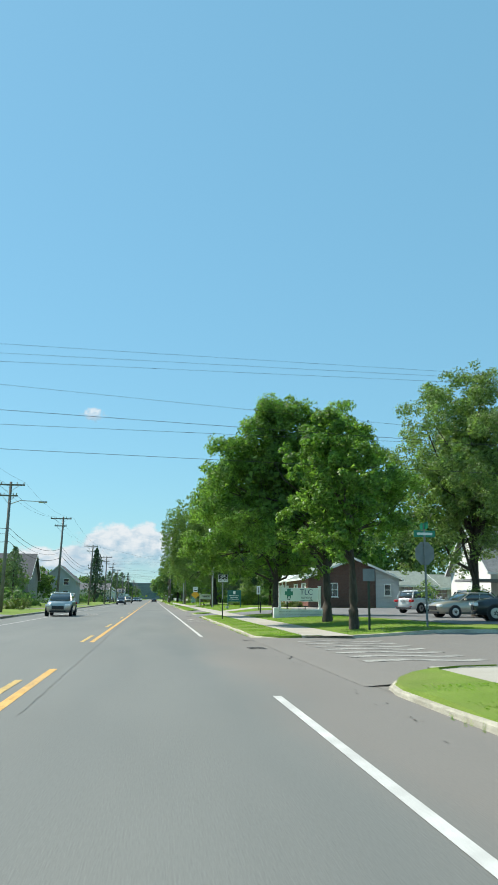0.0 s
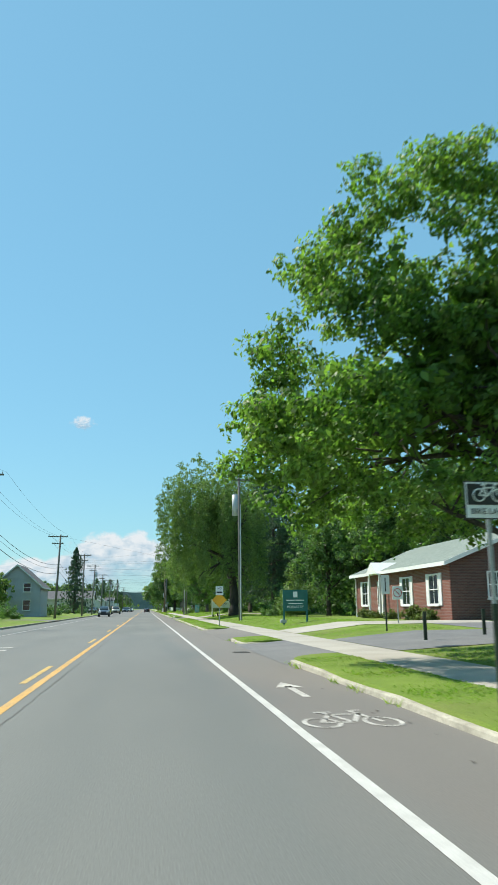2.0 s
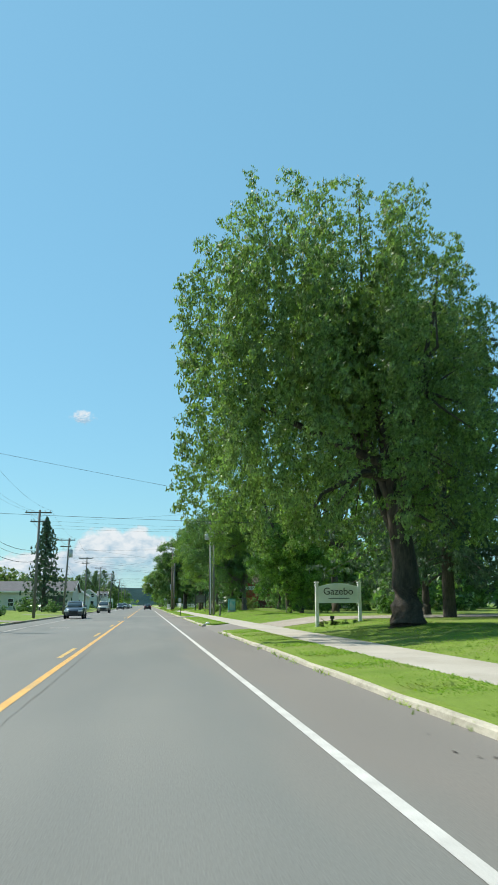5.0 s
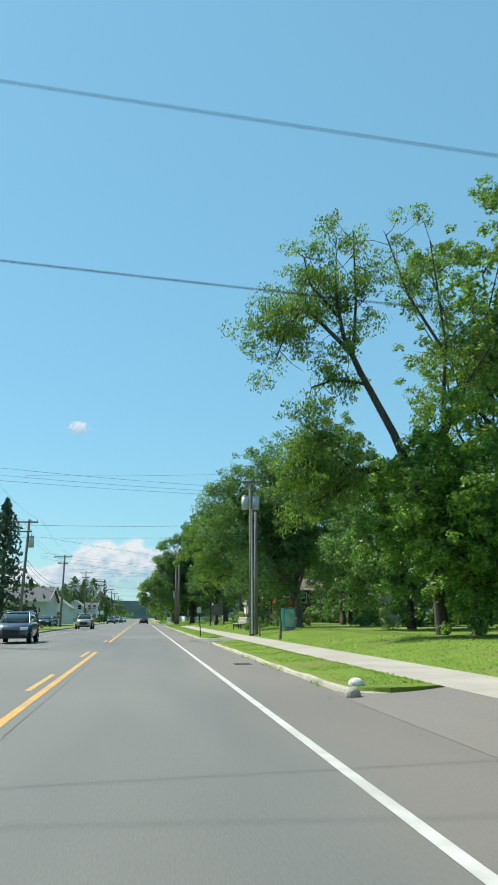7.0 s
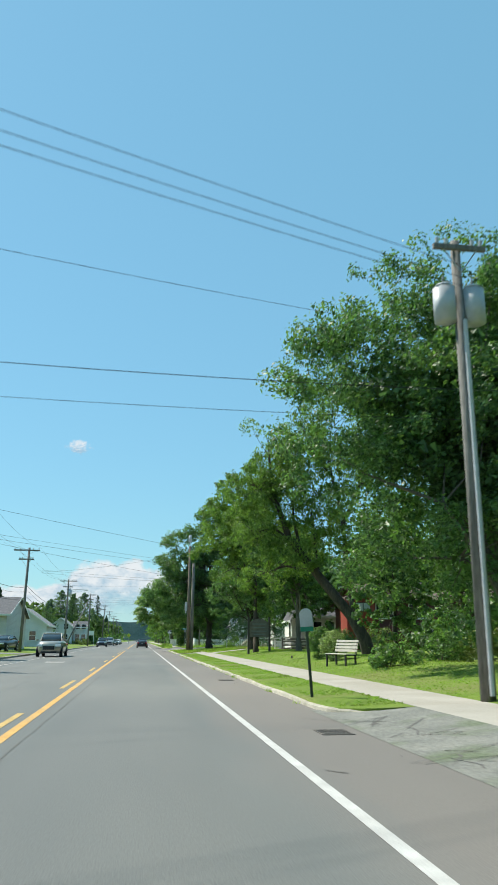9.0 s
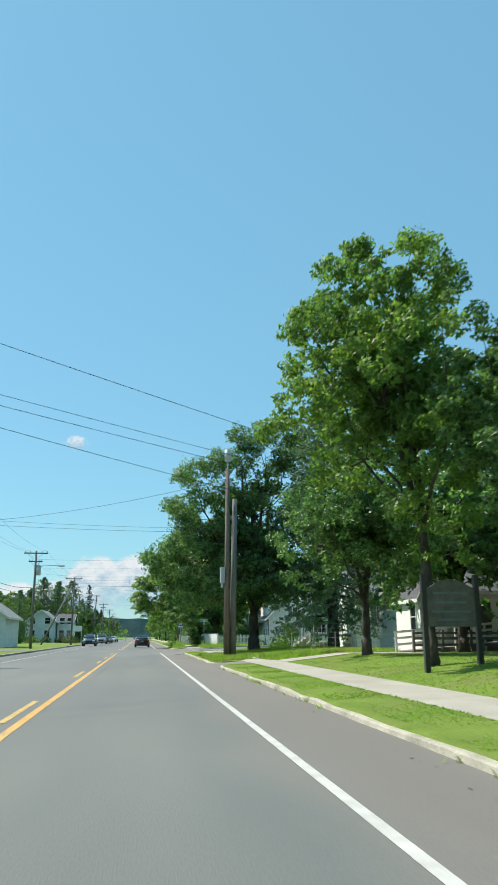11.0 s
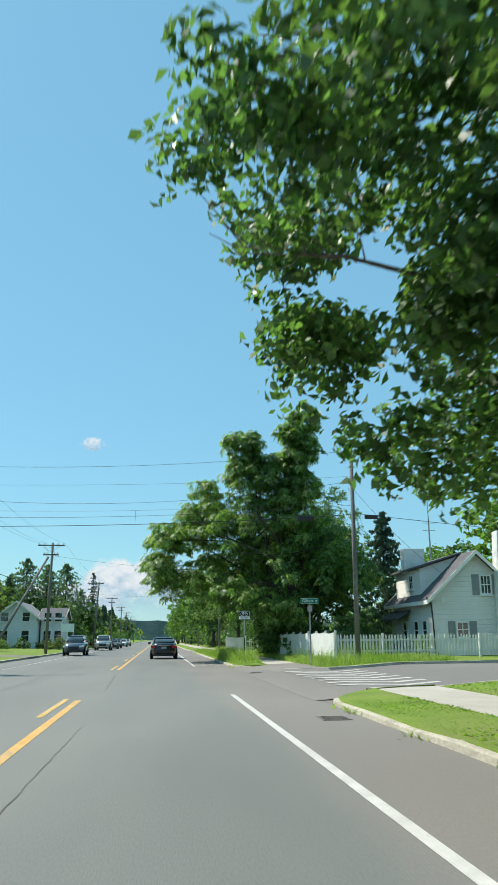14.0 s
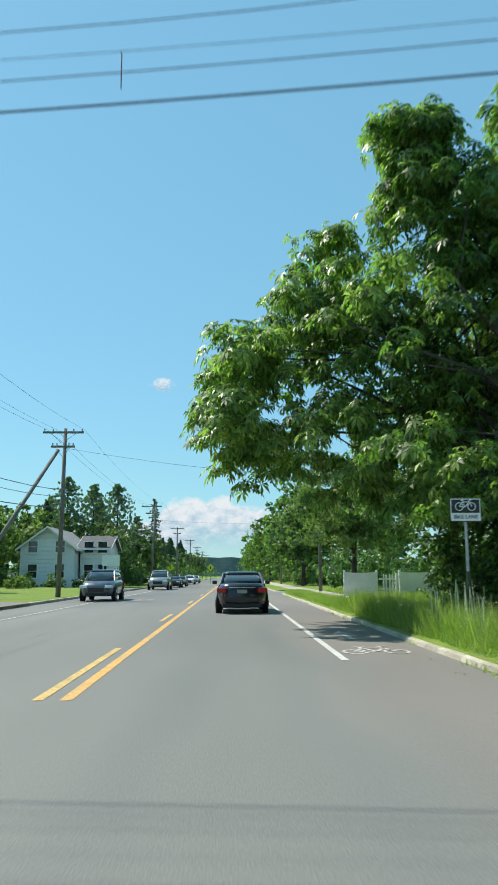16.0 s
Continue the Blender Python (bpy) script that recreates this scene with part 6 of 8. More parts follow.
e = thing("traffic_sign", 7.8, 48.6, zr(7.8, 48.6), 0, "small traffic sign seen from behind on a dark post", "traffic sign")
sign_post(e, 2.2, M_GREENPOST, 0.04)
# dark grey plate colour stands for the shaded back of the sign
panel(e, "sign_plate", -0.22, 0.22, 1.75, 2.2, M_GREYTXT, -0.03)

e = thing("no_turn_sign", 11.4, 93.4, zr(11.4, 93.4), 0, "white no-turn sign on a short post in grass", "traffic sign")
sign_post(e, 1.6, M_STEEL)
p = panel(e, "sign_plate", -0.24, 0.24, 1.05, 1.65, M_SIGNW)
bm = nb()
for i in range(18):
    a, b = 2 * math.pi * i / 18, 2 * math.pi * (i + 1) / 18
    cyl(bm, (0.19 * math.cos(a), -0.05, 1.35 + 0.19 * math.sin(a)), (0.19 * math.cos(b), -0.05, 1.35 + 0.19 * math.sin(b)), 0.015, 0.015, 4)
cyl(bm, (-0.13, -0.05, 1.48), (0.13, -0.05, 1.22), 0.015, 0.015, 4)
part("ring_symbol", bm, M_RED, p)
e = thing("arrow_sign", 8.9, 87.2, zr(8.9, 87.2), 0, "narrow white arrow sign on a dark post", "traffic sign")
sign_post(e, 1.9, M_GREENPOST)
p = panel(e, "sign_plate", -0.16, 0.16, 1.35, 2.05, M_SIGNW)
bars(p, [(-0.02, 0.02, 1.7)], -0.05, M_SIGNBLK, 0.5)
for x, y, h in ((8.3, 81.5, 0.85), (10.6, 82.5, 0.8)):
    e = thing("marker_post", x, y, zr(x, y), 0, "short dark marker post in the grass", "post", "marker posts")
    sign_post(e, h, M_GREENPOST, 0.05)

e = thing("warning_sign", 4.6, 108.0, zr(4.35, 108), 0, "amber diamond sign under a white plate on a post", "traffic sign")
sign_post(e, 2.5, M_STEEL)
bm = nb()
box(bm, -0.33, 0.33, -0.047, -0.035, -0.33, 0.33)
bmesh.ops.rotate(bm, verts=bm.verts, cent=(0, 0, 0), matrix=Matrix.Rotation(radians(45), 3, "Y"))
bmesh.ops.translate(bm, verts=bm.verts, vec=(0, 0, 1.65))
part("diamond_plate", bm, M_SIGNORG, e)
p = panel(e, "sign_plate", -0.24, 0.24, 1.95, 2.5, M_SIGNW, -0.05)
text_ob("lettering", "NO", 0.16, M_SIGNBLK, p, pose(0, -0.07, 2.36))
bars(p, [(-0.18, 0.18, 2.12)], -0.064, M_SIGNBLK, 0.1)

e = thing("street_name_sign", 6.4, 296.4, zr(6.4, 296.4), 0, "green street name sign on a steel post in weeds", "traffic sign")
sign_post(e, 2.6, M_STEEL)
p = panel(e, "street_name_blade", -0.4, 0.4, 2.58, 2.82, M_SIGNGRN, 0.01, 0.02)
panel(p, "border", -0.385, 0.385, 2.595, 2.61, M_SIGNW, -0.011, 0.003)
panel(p, "border", -0.385, 0.385, 2.79, 2.805, M_SIGNW, -0.011, 0.003)
text_ob("lettering", "Gilbert", 0.17, M_SIGNW, p, pose(-0.08, -0.014, 2.7))
bars(p, [(0.26, 0.34, 2.7)], -0.011, M_SIGNW, 0.05)
panel(e, "sign_plate", -0.1, 0.1, 2.25, 2.5, M_STEEL, -0.02)

for x, y in ((-9.4, 408), (-3.4, 412)):
    e = thing("crossing_sign", x, y, 0.05, 0, "yellow-green diamond crossing sign on a post", "traffic sign", "crossing signs")
    sign_post(e, 2.6, M_STEEL, 0.035)
    bm = nb()
    box(bm, -0.42, 0.42, -0.047, -0.035, -0.42, 0.42)
    bmesh.ops.rotate(bm, verts=bm.verts, cent=(0, 0, 0), matrix=Matrix.Rotation(radians(45), 3, "Y"))
    bmesh.ops.translate(bm, verts=bm.verts, vec=(0, 0, 2.55))
    p = part("diamond_plate", bm, M_SIGNYEL, e)
    bars(p, [(-0.06, 0.06, 2.52)], -0.05, M_SIGNBLK, 0.5)

# ---- small street things ----
e = thing("utility_cabinet", 8.8, 195.0, zr(8.8, 195.0), 12, "teal painted utility cabinet with a picture on it", "utility cabinet")
e.scale = (0.8, 0.8, 0.95)
bm = nb()
box(bm, -0.42, 0.42, -0.3, 0.3, 0.18, 1.38, 0.02)
body = part("body", bm, M_TEALBOX, e)
bm = nb()
box(bm, -0.45, 0.45, -0.33, 0.33, -0.1, 0.18, 0.01)
part("plinth", bm, M_CONC, e)
bm = nb()
box(bm, -0.46, 0.46, -0.34, 0.34, 1.38, 1.42, 0.01)
part("lid", bm, M_TEALBOX, e)
panel(body, "door", -0.38, 0.38, 0.22, 1.34, mat("cabinet_picture", (0.12, 0.42, 0.5), (0.5, 0.6, 0.6), scale=2.2, rough=0.5, fine=0.1, c=(0.55, 0.35, 0.3), big=1.3), -0.3, 0.01)
bm = nb()
for i in range(8):
    a = -1.2 + i * 0.5
    cyl(bm, (0.43 + 0.0, 0.05 * math.cos(a), 0.9 + 0.1 * math.sin(a)), (0.45, 0.05 * math.cos(a + 0.4), 0.9 + 0.1 * math.sin(a + 0.4)), 0.02, 0.02, 5)
part("painted_squiggle", bm, M_SIGNBLK, body)
for x, y, h, lean in ((6.8, 193.4, 0.75, 0), (6.75, 186.2, 0.9, 3)):
    e = thing("marker_post", x, y, zr(x, y), 0, "weathered wooden marker post in the lawn", "post", "lawn posts")
    bm = nb()
    cyl(bm, (0, 0, -0.2), (0.05 * lean / 3, 0, h), 0.07 if lean else 0.05, 0.065 if lean else 0.05, 10)
    part("post", bm, M_POLE, e)
for x, y, h in ((3.62, 197.4, 1.85),):
    e = thing("reflector_post", x, y, zr(x, y), 0, "steel post with a rounded pale marker plate", "post", "reflector posts")
    sign_post(e, h, M_GREENPOST, 0.03)
    bm = nb()
    prism(bm, [(-0.14, h - 0.36), (0.14, h - 0.36)] + [(0.14 * math.cos(math.pi * k / 14), h - 0.11 + 0.14 * math.sin(math.pi * k / 14)) for k in range(15)], -0.04, -0.032)
    part("marker_plate", bm, M_CAN, e)
    e.rotation_euler[1] = math.radians(-4)
    panel(e, "lower_plate", -0.14, 0.14, h - 0.46, h - 0.362, M_SIGNGRN, -0.025, 0.015)
# white boulder on the verge
bm = nb()
bmesh.ops.create_icosphere(bm, subdivisions=3, radius=0.14)
for v in bm.verts:
    v.co *= 1 + 0.18 * noise.noise(v.co * 3.1)
    v.co.z *= 0.75
o = mesh_ob("boulder", bm, M_STONE, smooth=True)
o.location = (3.65, 161.0, zr(3.65, 161) + 0.05)
tagged(o, "white painted boulder at the end of the verge", "rock")
bm = nb()
bmesh.ops.create_icosphere(bm, subdivisions=2, radius=0.13)
o = mesh_ob("boulder", bm, M_KERB, smooth=True)
o.location = (3.38, 160.2, 0.06)
tagged(o, "broken lump of concrete by the kerb", "rock")

e = thing("marker_post", 7.97, 222.3, zr(7.97, 222.3), 0, "stub of a dark post in mown grass", "post", "lawn posts")
bm = nb()
cyl(bm, (0, 0, -0.1), (0.01, 0, 0.14), 0.05, 0.045, 8)
part("post", bm, M_DOOR, e)

# park bench
e = thing("bench", 7.8, 211.2, zr(7.8, 211.2), -70, "pale slatted park bench on the lawn among shrubs", "bench")
for i in range(4):
    bm = nb()
    box(bm, -0.75, 0.75, -0.25 + i * 0.12, -0.16 + i * 0.12, 0.42, 0.45, 0.006)
    part("seat_slat", bm, M_BENCH, e)
for i in range(4):
    bm = nb()
    box(bm, -0.75, 0.75, 0.24 + i * 0.03, 0.27 + i * 0.03, 0.52 + i * 0.12, 0.61 + i * 0.12, 0.006)
    part("back_slat", bm, M_BENCH, e)
for x in (-0.65, 0.65):
    bm = nb()
    box(bm, x - 0.03, x + 0.03, -0.25, -0.19, -0.05, 0.42)
    box(bm, x - 0.03, x + 0.03, 0.2, 0.26, -0.05, 0.46)
    box(bm, x - 0.03, x + 0.03, -0.25, 0.26, 0.38, 0.42)
    limb(bm, [(x, 0.26, 0.42), (x, 0.3, 0.7), (x, 0.38, 1.0)], 0.03, 0.03, 5)
    part("end_frame", bm, M_PLASTIC, e)

# shrubs round the houses
SHRUBS = [(13.4, 236.0, 1.1, 1.0, 2.1, "dark", "rounded dark shrub against a red house"), (14.6, 237.6, 1.4, 1.0, 1.9, "dark", "dark spreading hedge shrub against a red house"), (17.0, 237.4, 1.6, 1.0, 2.0, "dark", "dark shrub against a red house"), (19.8, 236.4, 1.6, 1.2, 2.2, "dark", "dark shrub against a red house"), (22.4, 235.8, 1.3, 1.0, 1.8, "shrub", "pale shrub against a red house"),
          (12.0, 232.5, 1.1, 0.9, 1.5, "dark", "dark spreading hedge shrub under trees"), (8.4, 206.8, 1.2, 1.2, 1.15, "dark", "spreading dark green juniper shrub"),
          (10.8, 208.3, 1.2, 1.4, 1.25, "dark", "rounded dark shrub under trees"), (12.0, 207.2, 1.1, 1.2, 1.5, "shrub", "pale green shrub on the lawn"), (15.6, 200.8, 1.4, 1.2, 1.0, "dark", "low dark shrub under trees"),
          (13.2, 232.0, 1.1, 1.0, 1.6, "dark", "clipped round evergreen beside a red house"), (14.6, 227.5, 1.2, 1.0, 1.8, "shrub", "flowering shrub beside a red house"), (15.6, 234.5, 1.8, 1.2, 1.3, "dark", "low evergreen hedge beside a house"),
          (14.2, 108.5, 0.55, 0.6, 0.75, "shrub", "yellow-green shrub against a brick wall"), (14.2, 106.5, 0.6, 0.6, 0.7, "shrub", "yellow-green shrub against a brick wall"), (14.2, 103.0, 0.6, 0.7, 0.6, "shrub", "yellow-green shrub against a brick wall"), (14.2, 99.5, 0.7, 0.8, 0.85, "shrub", "yellow-green shrub against a brick wall"), (14.2, 97.4, 0.6, 0.6, 0.8, "shrub", "yellow-green shrub against a brick wall"),
          (13.2, 301.6, 0.7, 0.6, 1.3, "maple", "leafy green shrub beside a house wall"), (19.0, 301.3, 1.2, 0.8, 1.7, "maple", "leafy green shrub under a chimney"), (10.6, 300.8, 0.9, 0.7, 1.3, "shrub", "pale shrub behind a picket fence"),
          (11.0, 274.5, 1.0, 1.0, 2.5, "locust", "bright green bush beside porch steps"), (10.6, 287 - 10, 0.9, 0.9, 1.0, "dark", "dark shrub under a maple"), (23.0, 210.4, 1.2, 0.9, 1.2, "dark", "dark shrub beside a pale house"),
          (11.0, 126.5, 1.2, 1.0, 1.0, "dark", "dark shrub under trees")]
for i, (x, y, rx, ry, h, lf_, lab) in enumerate(SHRUBS):
    bush(x, y, zr(x, y) - 0.03, rx, ry, h, 300 + i, lf_, lab, 2600, 0.1)
def clipped_bush(x, y, r, h, seed, leaf, label, leaves=9000):
    """A shrub sheared to a dome, with a dense skin of small leaves."""
    rng = np.random.default_rng(seed)
    e = thing("shrub", x, y, zr(x, y) - 0.03, 0, label, "shrub")
    d = rng.normal(size=(150, 3))
    d /= np.linalg.norm(d, axis=1, keepdims=True)
    d *= rng.uniform(0.8, 0.93, (150, 1))
    cen = np.array([0, 0, h * 0.52]) + d * np.array([r, r, h * 0.5])
    me = leaf_mesh("foliage", cen, np.full(150, 0.17), leaves // 150, 0.055, rng, 0.0, 0.9)
    me.materials.append(LEAF[leaf])
    new("foliage", me).parent = e
    for i in range(3):
        bm = nb()
        limb(bm, [(0.05 * math.cos(i * 2), 0.05 * math.sin(i * 2), -0.05), (0.1 * math.cos(i * 2), 0.1 * math.sin(i * 2), h * 0.3), tuple(cen[i])], 0.025, 0.008, 5)
        part("stem", bm, M_BARK, e)


clipped_bush(8.45, 217.7, 0.66, 1.5, 420, "dark", "dark evergreen clipped to a dome behind a bench")
clipped_bush(8.45, 214.9, 0.64, 1.3, 421, "pale", "pale variegated shrub clipped round behind a bench")
for i, (x, y) in enumerate(((-21.5, 364.5), (-19.4, 363.6), (-17.0, 365.0), (-14.4, 366.2), (-12.6, 367.5), (-23.5, 361.0), (-12.2, 360.0), (-18.5, 357.0))):
    bush(x, y, zl(x) - 0.05, 1.5, 1.2, 1.5, 360 + i, ("shrub", "willow", "dark")[i % 3], "untrimmed garden shrub before a white house", 1600, 0.18, group="garden shrubs")
for i, (x, y) in enumerate(((-14, 88), (-16, 91), (-13, 96), (-17, 101), (-14, 105), (-18, 110), (-21, 92), (-24, 99))):
    bush(x, y, zl(x) - 0.05, 1.6, 1.8, 1.3, 340 + i, "shrub", "untrimmed green shrub on the far side", 1800, 0.16, group="far side shrubs")


# ---- houses ----
def window(e, x0, x1, z0, z1, y, face, shutters=False, grid=1, sill=True):
    """A window standing proud of a wall; face: 'y-' or 'x-' (y is then the wall's x)."""
    def mk(a0, a1, d0, d1, c0, c1):
        bm = nb()
        if face == "y-":
            box(bm, a0, a1, y - d1, y - d0, c0, c1)
        else:
            box(bm, y - d1, y - d0, a0, a1, c0, c1)
        return bm
    t = 0.08
    bm = nb()
    w = part("window", mk(x0, x1, -0.03, 0.015, z0, z1), M_PANE, e, "dark window pane")
    for a in ((x0 - t, x0, z0 - t, z1 + t), (x1, x1 + t, z0 - t, z1 + t), (x0, x1, z1, z1 + t), (x0, x1, z0 - t, z0)):
        part("window_frame", mk(a[0], a[1], -0.02, 0.05, a[2], a[3]), M_TRIM, w)
    part("sash_bar", mk(x0, x1, 0.0, 0.03, (z0 + z1) / 2 - 0.025, (z0 + z1) / 2 + 0.025), M_TRIM, w)
    for i in range(grid):
        xm = x0 + (x1 - x0) * (i + 1) / (grid + 1)
        part("glazing_bar", mk(xm - 0.02, xm + 0.02, 0.0, 0.028, z0, z1), M_TRIM, w)
    if sill:
        part("sill", mk(x0 - 0.14, x1 + 0.14, -0.02, 0.1, z0 - t - 0.06, z0 - t), M_TRIM, w)
    if shutters:
        for a0, a1 in ((x0 - t - 0.42, x0 - t - 0.03), (x1 + t + 0.03, x1 + t + 0.42)):
            part("shutter", mk(a0, a1, -0.02, 0.035, z0 - t, z1 + t), M_SHUT, w)
    bm.free()
    return w


def house(x0, x1, y0, y1, zb, eave, ridge, axis, wall, roof, label, name="house", group="houses", over=0.4, fascia=True):
    """A house with a gable roof; axis: the way its ridge runs."""
    e = thing(name, 0, 0, 0, 0, label, "house", group)
    bm = nb()
    if axis == "y":
        xm = (x0 + x1) / 2
        prism(bm, [(x0, zb - 0.3), (x1, zb - 0.3), (x1, eave), (xm, ridge - 0.08), (x0, eave)], y0, y1)
    else:
        ym = (y0 + y1) / 2
        prism(bm, [(y0, zb - 0.3), (y1, zb - 0.3), (y1, eave), (ym, ridge - 0.08), (y0, eave)], x0, x1)
        bmesh.ops.transform(bm, matrix=Matrix(((0, 1, 0, 0), (1, 0, 0, 0), (0, 0, 1, 0), (0, 0, 0, 1))), verts=bm.verts)
        bmesh.ops.recalc_face_normals(bm, faces=bm.faces)
    w = part("wall", bm, wall, e)
    for s in (0, 1):
        bm = nb()
        if axis == "y":
            a, b, m0, m1 = x0, x1, y0 - over, y1 + over
        else:
            a, b, m0, m1 = y0, y1, x0 - over, x1 + over
        mid, half = (a + b) / 2, (b - a) / 2
        k = (ridge - eave) / half
        edge = a - over if s == 0 else b + over
        ze = eave - k * over
        prism(bm, [(mid, ridge), (edge, ze), (edge, ze - 0.14), (mid, ridge - 0.14)], m0, m1)
        if axis == "x":
            bmesh.ops.transform(bm, matrix=Matrix(((0, 1, 0, 0), (1, 0, 0, 0), (0, 0, 1, 0), (0, 0, 0, 1))), verts=bm.verts)
            bmesh.ops.recalc_face_normals(bm, faces=bm.faces)
        r = part("roof", bm, roof, e)
        if fascia:
            bm = nb()
            prism(bm, [(edge - 0.02, ze + 0.01), (edge + 0.02, ze + 0.01), (edge + 0.02, ze - 0.19), (edge - 0.02, ze - 0.19)], m0 + 0.002, m1 - 0.002)
            for ends in (m0 - 0.03, m1 + 0.0):
                prism(bm, [(mid, ridge + 0.015), (edge, ze + 0.015), (edge, ze - 0.2), (mid, ridge - 0.2)], ends, ends + 0.03)
            if axis == "x":
                bmesh.ops.transform(bm, matrix=Matrix(((0, 1, 0, 0), (1, 0, 0, 0), (0, 0, 1, 0), (0, 0, 0, 1))), verts=bm.verts)
                bmesh.ops.recalc_face_normals(bm, faces=bm.faces)
            part("fascia", bm, M_TRIM, r, "white painted eaves board")
    return e


# brick clinic
h = house(15.0, 24.2, 96.0, 113.5, 0.55, 3.65, 5.5, "y", M_BRICK, M_ROOFG, "low red brick clinic with a grey-green shingle roof")
# thin skin over the gable whose darker brick colour stands for shade
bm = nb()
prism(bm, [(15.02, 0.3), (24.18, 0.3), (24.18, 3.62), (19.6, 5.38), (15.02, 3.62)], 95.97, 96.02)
part("gable_wall", bm, M_BRICK_SHADE, h, "brick gable with shade put into its brown colour")
window(h, 17.0, 17.9, 1.75, 2.95, 95.97, "y-", grid=1)
bm = nb()
prism(bm, [(21.8, 0.3), (24.18, 0.3), (24.18, 3.62), (21.8, 4.5)], 95.9, 95.968)
part("gable_boards", bm, M_SIDE_G, h, "grey clapboard end of the gable")
window(h, 22.7, 23.25, 1.9, 2.9, 95.9, "y-", grid=0)
for y in (97.6, 102.0, 110.6):
    window(h, y, y + 1.25, 1.45, 2.9, 15.0, "x-", grid=1)
    for s in (y - 0.5, y + 1.33):
        bm = nb()
        box(bm, 14.95, 15.01, s, s + 0.36, 1.35, 3.0)
        part("shutter", bm, M_TRIM, h)
bm = nb()
box(bm, 14.9, 15.02, 107.0, 108.1, 0.5, 2.9)
d = part("door", bm, M_TRIM, h, "pale entrance door")
bm = nb()
box(bm, 14.86, 14.9, 107.25, 107.85, 1.3, 2.6)
part("door_glass", bm, M_PANE, d)
for y in (106.4, 108.7):
    bm = nb()
    box(bm, 14.5, 14.62, y - 0.06, y + 0.06, 0.4, 3.3)
    part("porch_post", bm, M_TRIM, h)
bm = nb()
prism(bm, [(106.3, 3.35), (108.8, 3.35), (107.55, 4.1)], 14.35, 17.0)
bmesh.ops.transform(bm, matrix=Matrix(((0, 1, 0, 0), (1, 0, 0, 0), (0, 0, 1, 0), (0, 0, 0, 1))), verts=bm.verts)
bmesh.ops.recalc_face_normals(bm, faces=bm.faces)
part("porch_gable", bm, M_TRIM, h, "small white entrance gable")
bm = nb()
limb(bm, [(14.7, 113.3, 3.4), (14.9, 113.3, 3.2), (14.92, 113.3, 0.6)], 0.05, 0.05, 6)
part("downpipe", bm, M_TRIM, h)
h = house(24.4, 29.0, 99.0, 108.0, 0.55, 3.1, 4.6, "x", M_SIDE_G, M_ROOFG, "grey clapboard wing of a clinic")
window(h, 25.8, 26.6, 1.7, 2.8, 99.0, "y-")
h = house(29.2, 35.0, 101.0, 108.0, 0.55, 2.9, 4.3, "x", M_SIDE_G, M_ROOFG, "low grey wing with a recessed porch")
window(h, 29.9, 31.1, 1.6, 2.7, 101.0, "y-")
bm = nb()
box(bm, 32.4, 33.4, 100.93, 101.02, 0.6, 2.6)
part("door", bm, M_DOOR, h, "dark entrance door")
bm = nb()
box(bm, 35.0, 35.12, 99.6, 99.72, 0.5, 2.9)
part("porch_post", bm, M_TRIM, h)
# white house with a porch behind the lot
h = house(32.0, 44.0, 84.0, 93.0, 0.6, 4.2, 8.2, "x", M_SIDE_W, M_ROOF, "white clapboard house with a deep front porch")
h.location = (-3.6, 0, 0)
bm = nb()
box(bm, 28.8, 44.2, 80.5, 84.0, 2.95, 3.15)
prism(bm, [(80.2, 3.15), (84.2, 3.15), (84.2, 4.1)], 28.6, 44.2)
part("porch_roof", bm, M_ROOF, h)
for x in (29.0, 32.0, 35.0, 38.0):
    bm = nb()
    box(bm, x - 0.1, x + 0.1, 80.6, 80.8, 0.4, 2.95)
    part("porch_post", bm, M_TRIM, h)
window(h, 34.0, 35.2, 1.6, 2.8, 84.0, "y-")

# pale house with shaded clapboard beyond the lawn
h = house(20.2, 28.5, 216.0, 227.0, 0.5, 5.7, 8.0, "y", M_SIDE_S, M_ROOFD, "two-storey sage green clapboard house half hidden by trees")
h.location = (5.2, 3.0, 0)
window(h, 20.85, 21.3, 1.0, 2.5, 216.0, "y-", grid=0)
window(h, 25.4, 26.5, 1.3, 2.7, 216.0, "y-")
window(h, 22.6, 23, 1.1, 2.6, 216.0, "y-", grid=0)
window(h, 25.4, 26.3, 3.9, 5.1, 216.0, "y-")
window(h, 21.2, 21.9, 3.9, 5.1, 216.0, "y-")
window(h, 218.5, 219.6, 1.5, 2.7, 20.2, "x-")
window(h, 220.0, 221.0, 1.5, 2.7, 20.2, "x-")
for a in ((20.15, 20.27, 0.5, 5.7), (22.2, 22.32, 0.5, 5.7), (20.28, 28.4, 3.3, 3.5)):
    bm = nb()
    box(bm, a[0], a[1], 215.96, 216.0, a[2], a[3])
    part("trim_board", bm, M_TRIM, h)
bm = nb()
box(bm, 23.6, 24.5, 215.95, 216.02, 0.5, 2.5)
part("door", bm, M_DOOR, h)

# red house
def battens(h, x0, x1, y, z0, z1):
    """Upright boards on a front wall."""
    n = int((x1 - x0) / 0.21)
    for i in range(n + 1):
        bm = nb()
        xa = x0 + (x1 - x0 - 0.06) * i / n
        box(bm, xa, xa + 0.06, y - 0.045, y + 0.004, z0, z1)
        part("batten", bm, M_SIDE_R, h)


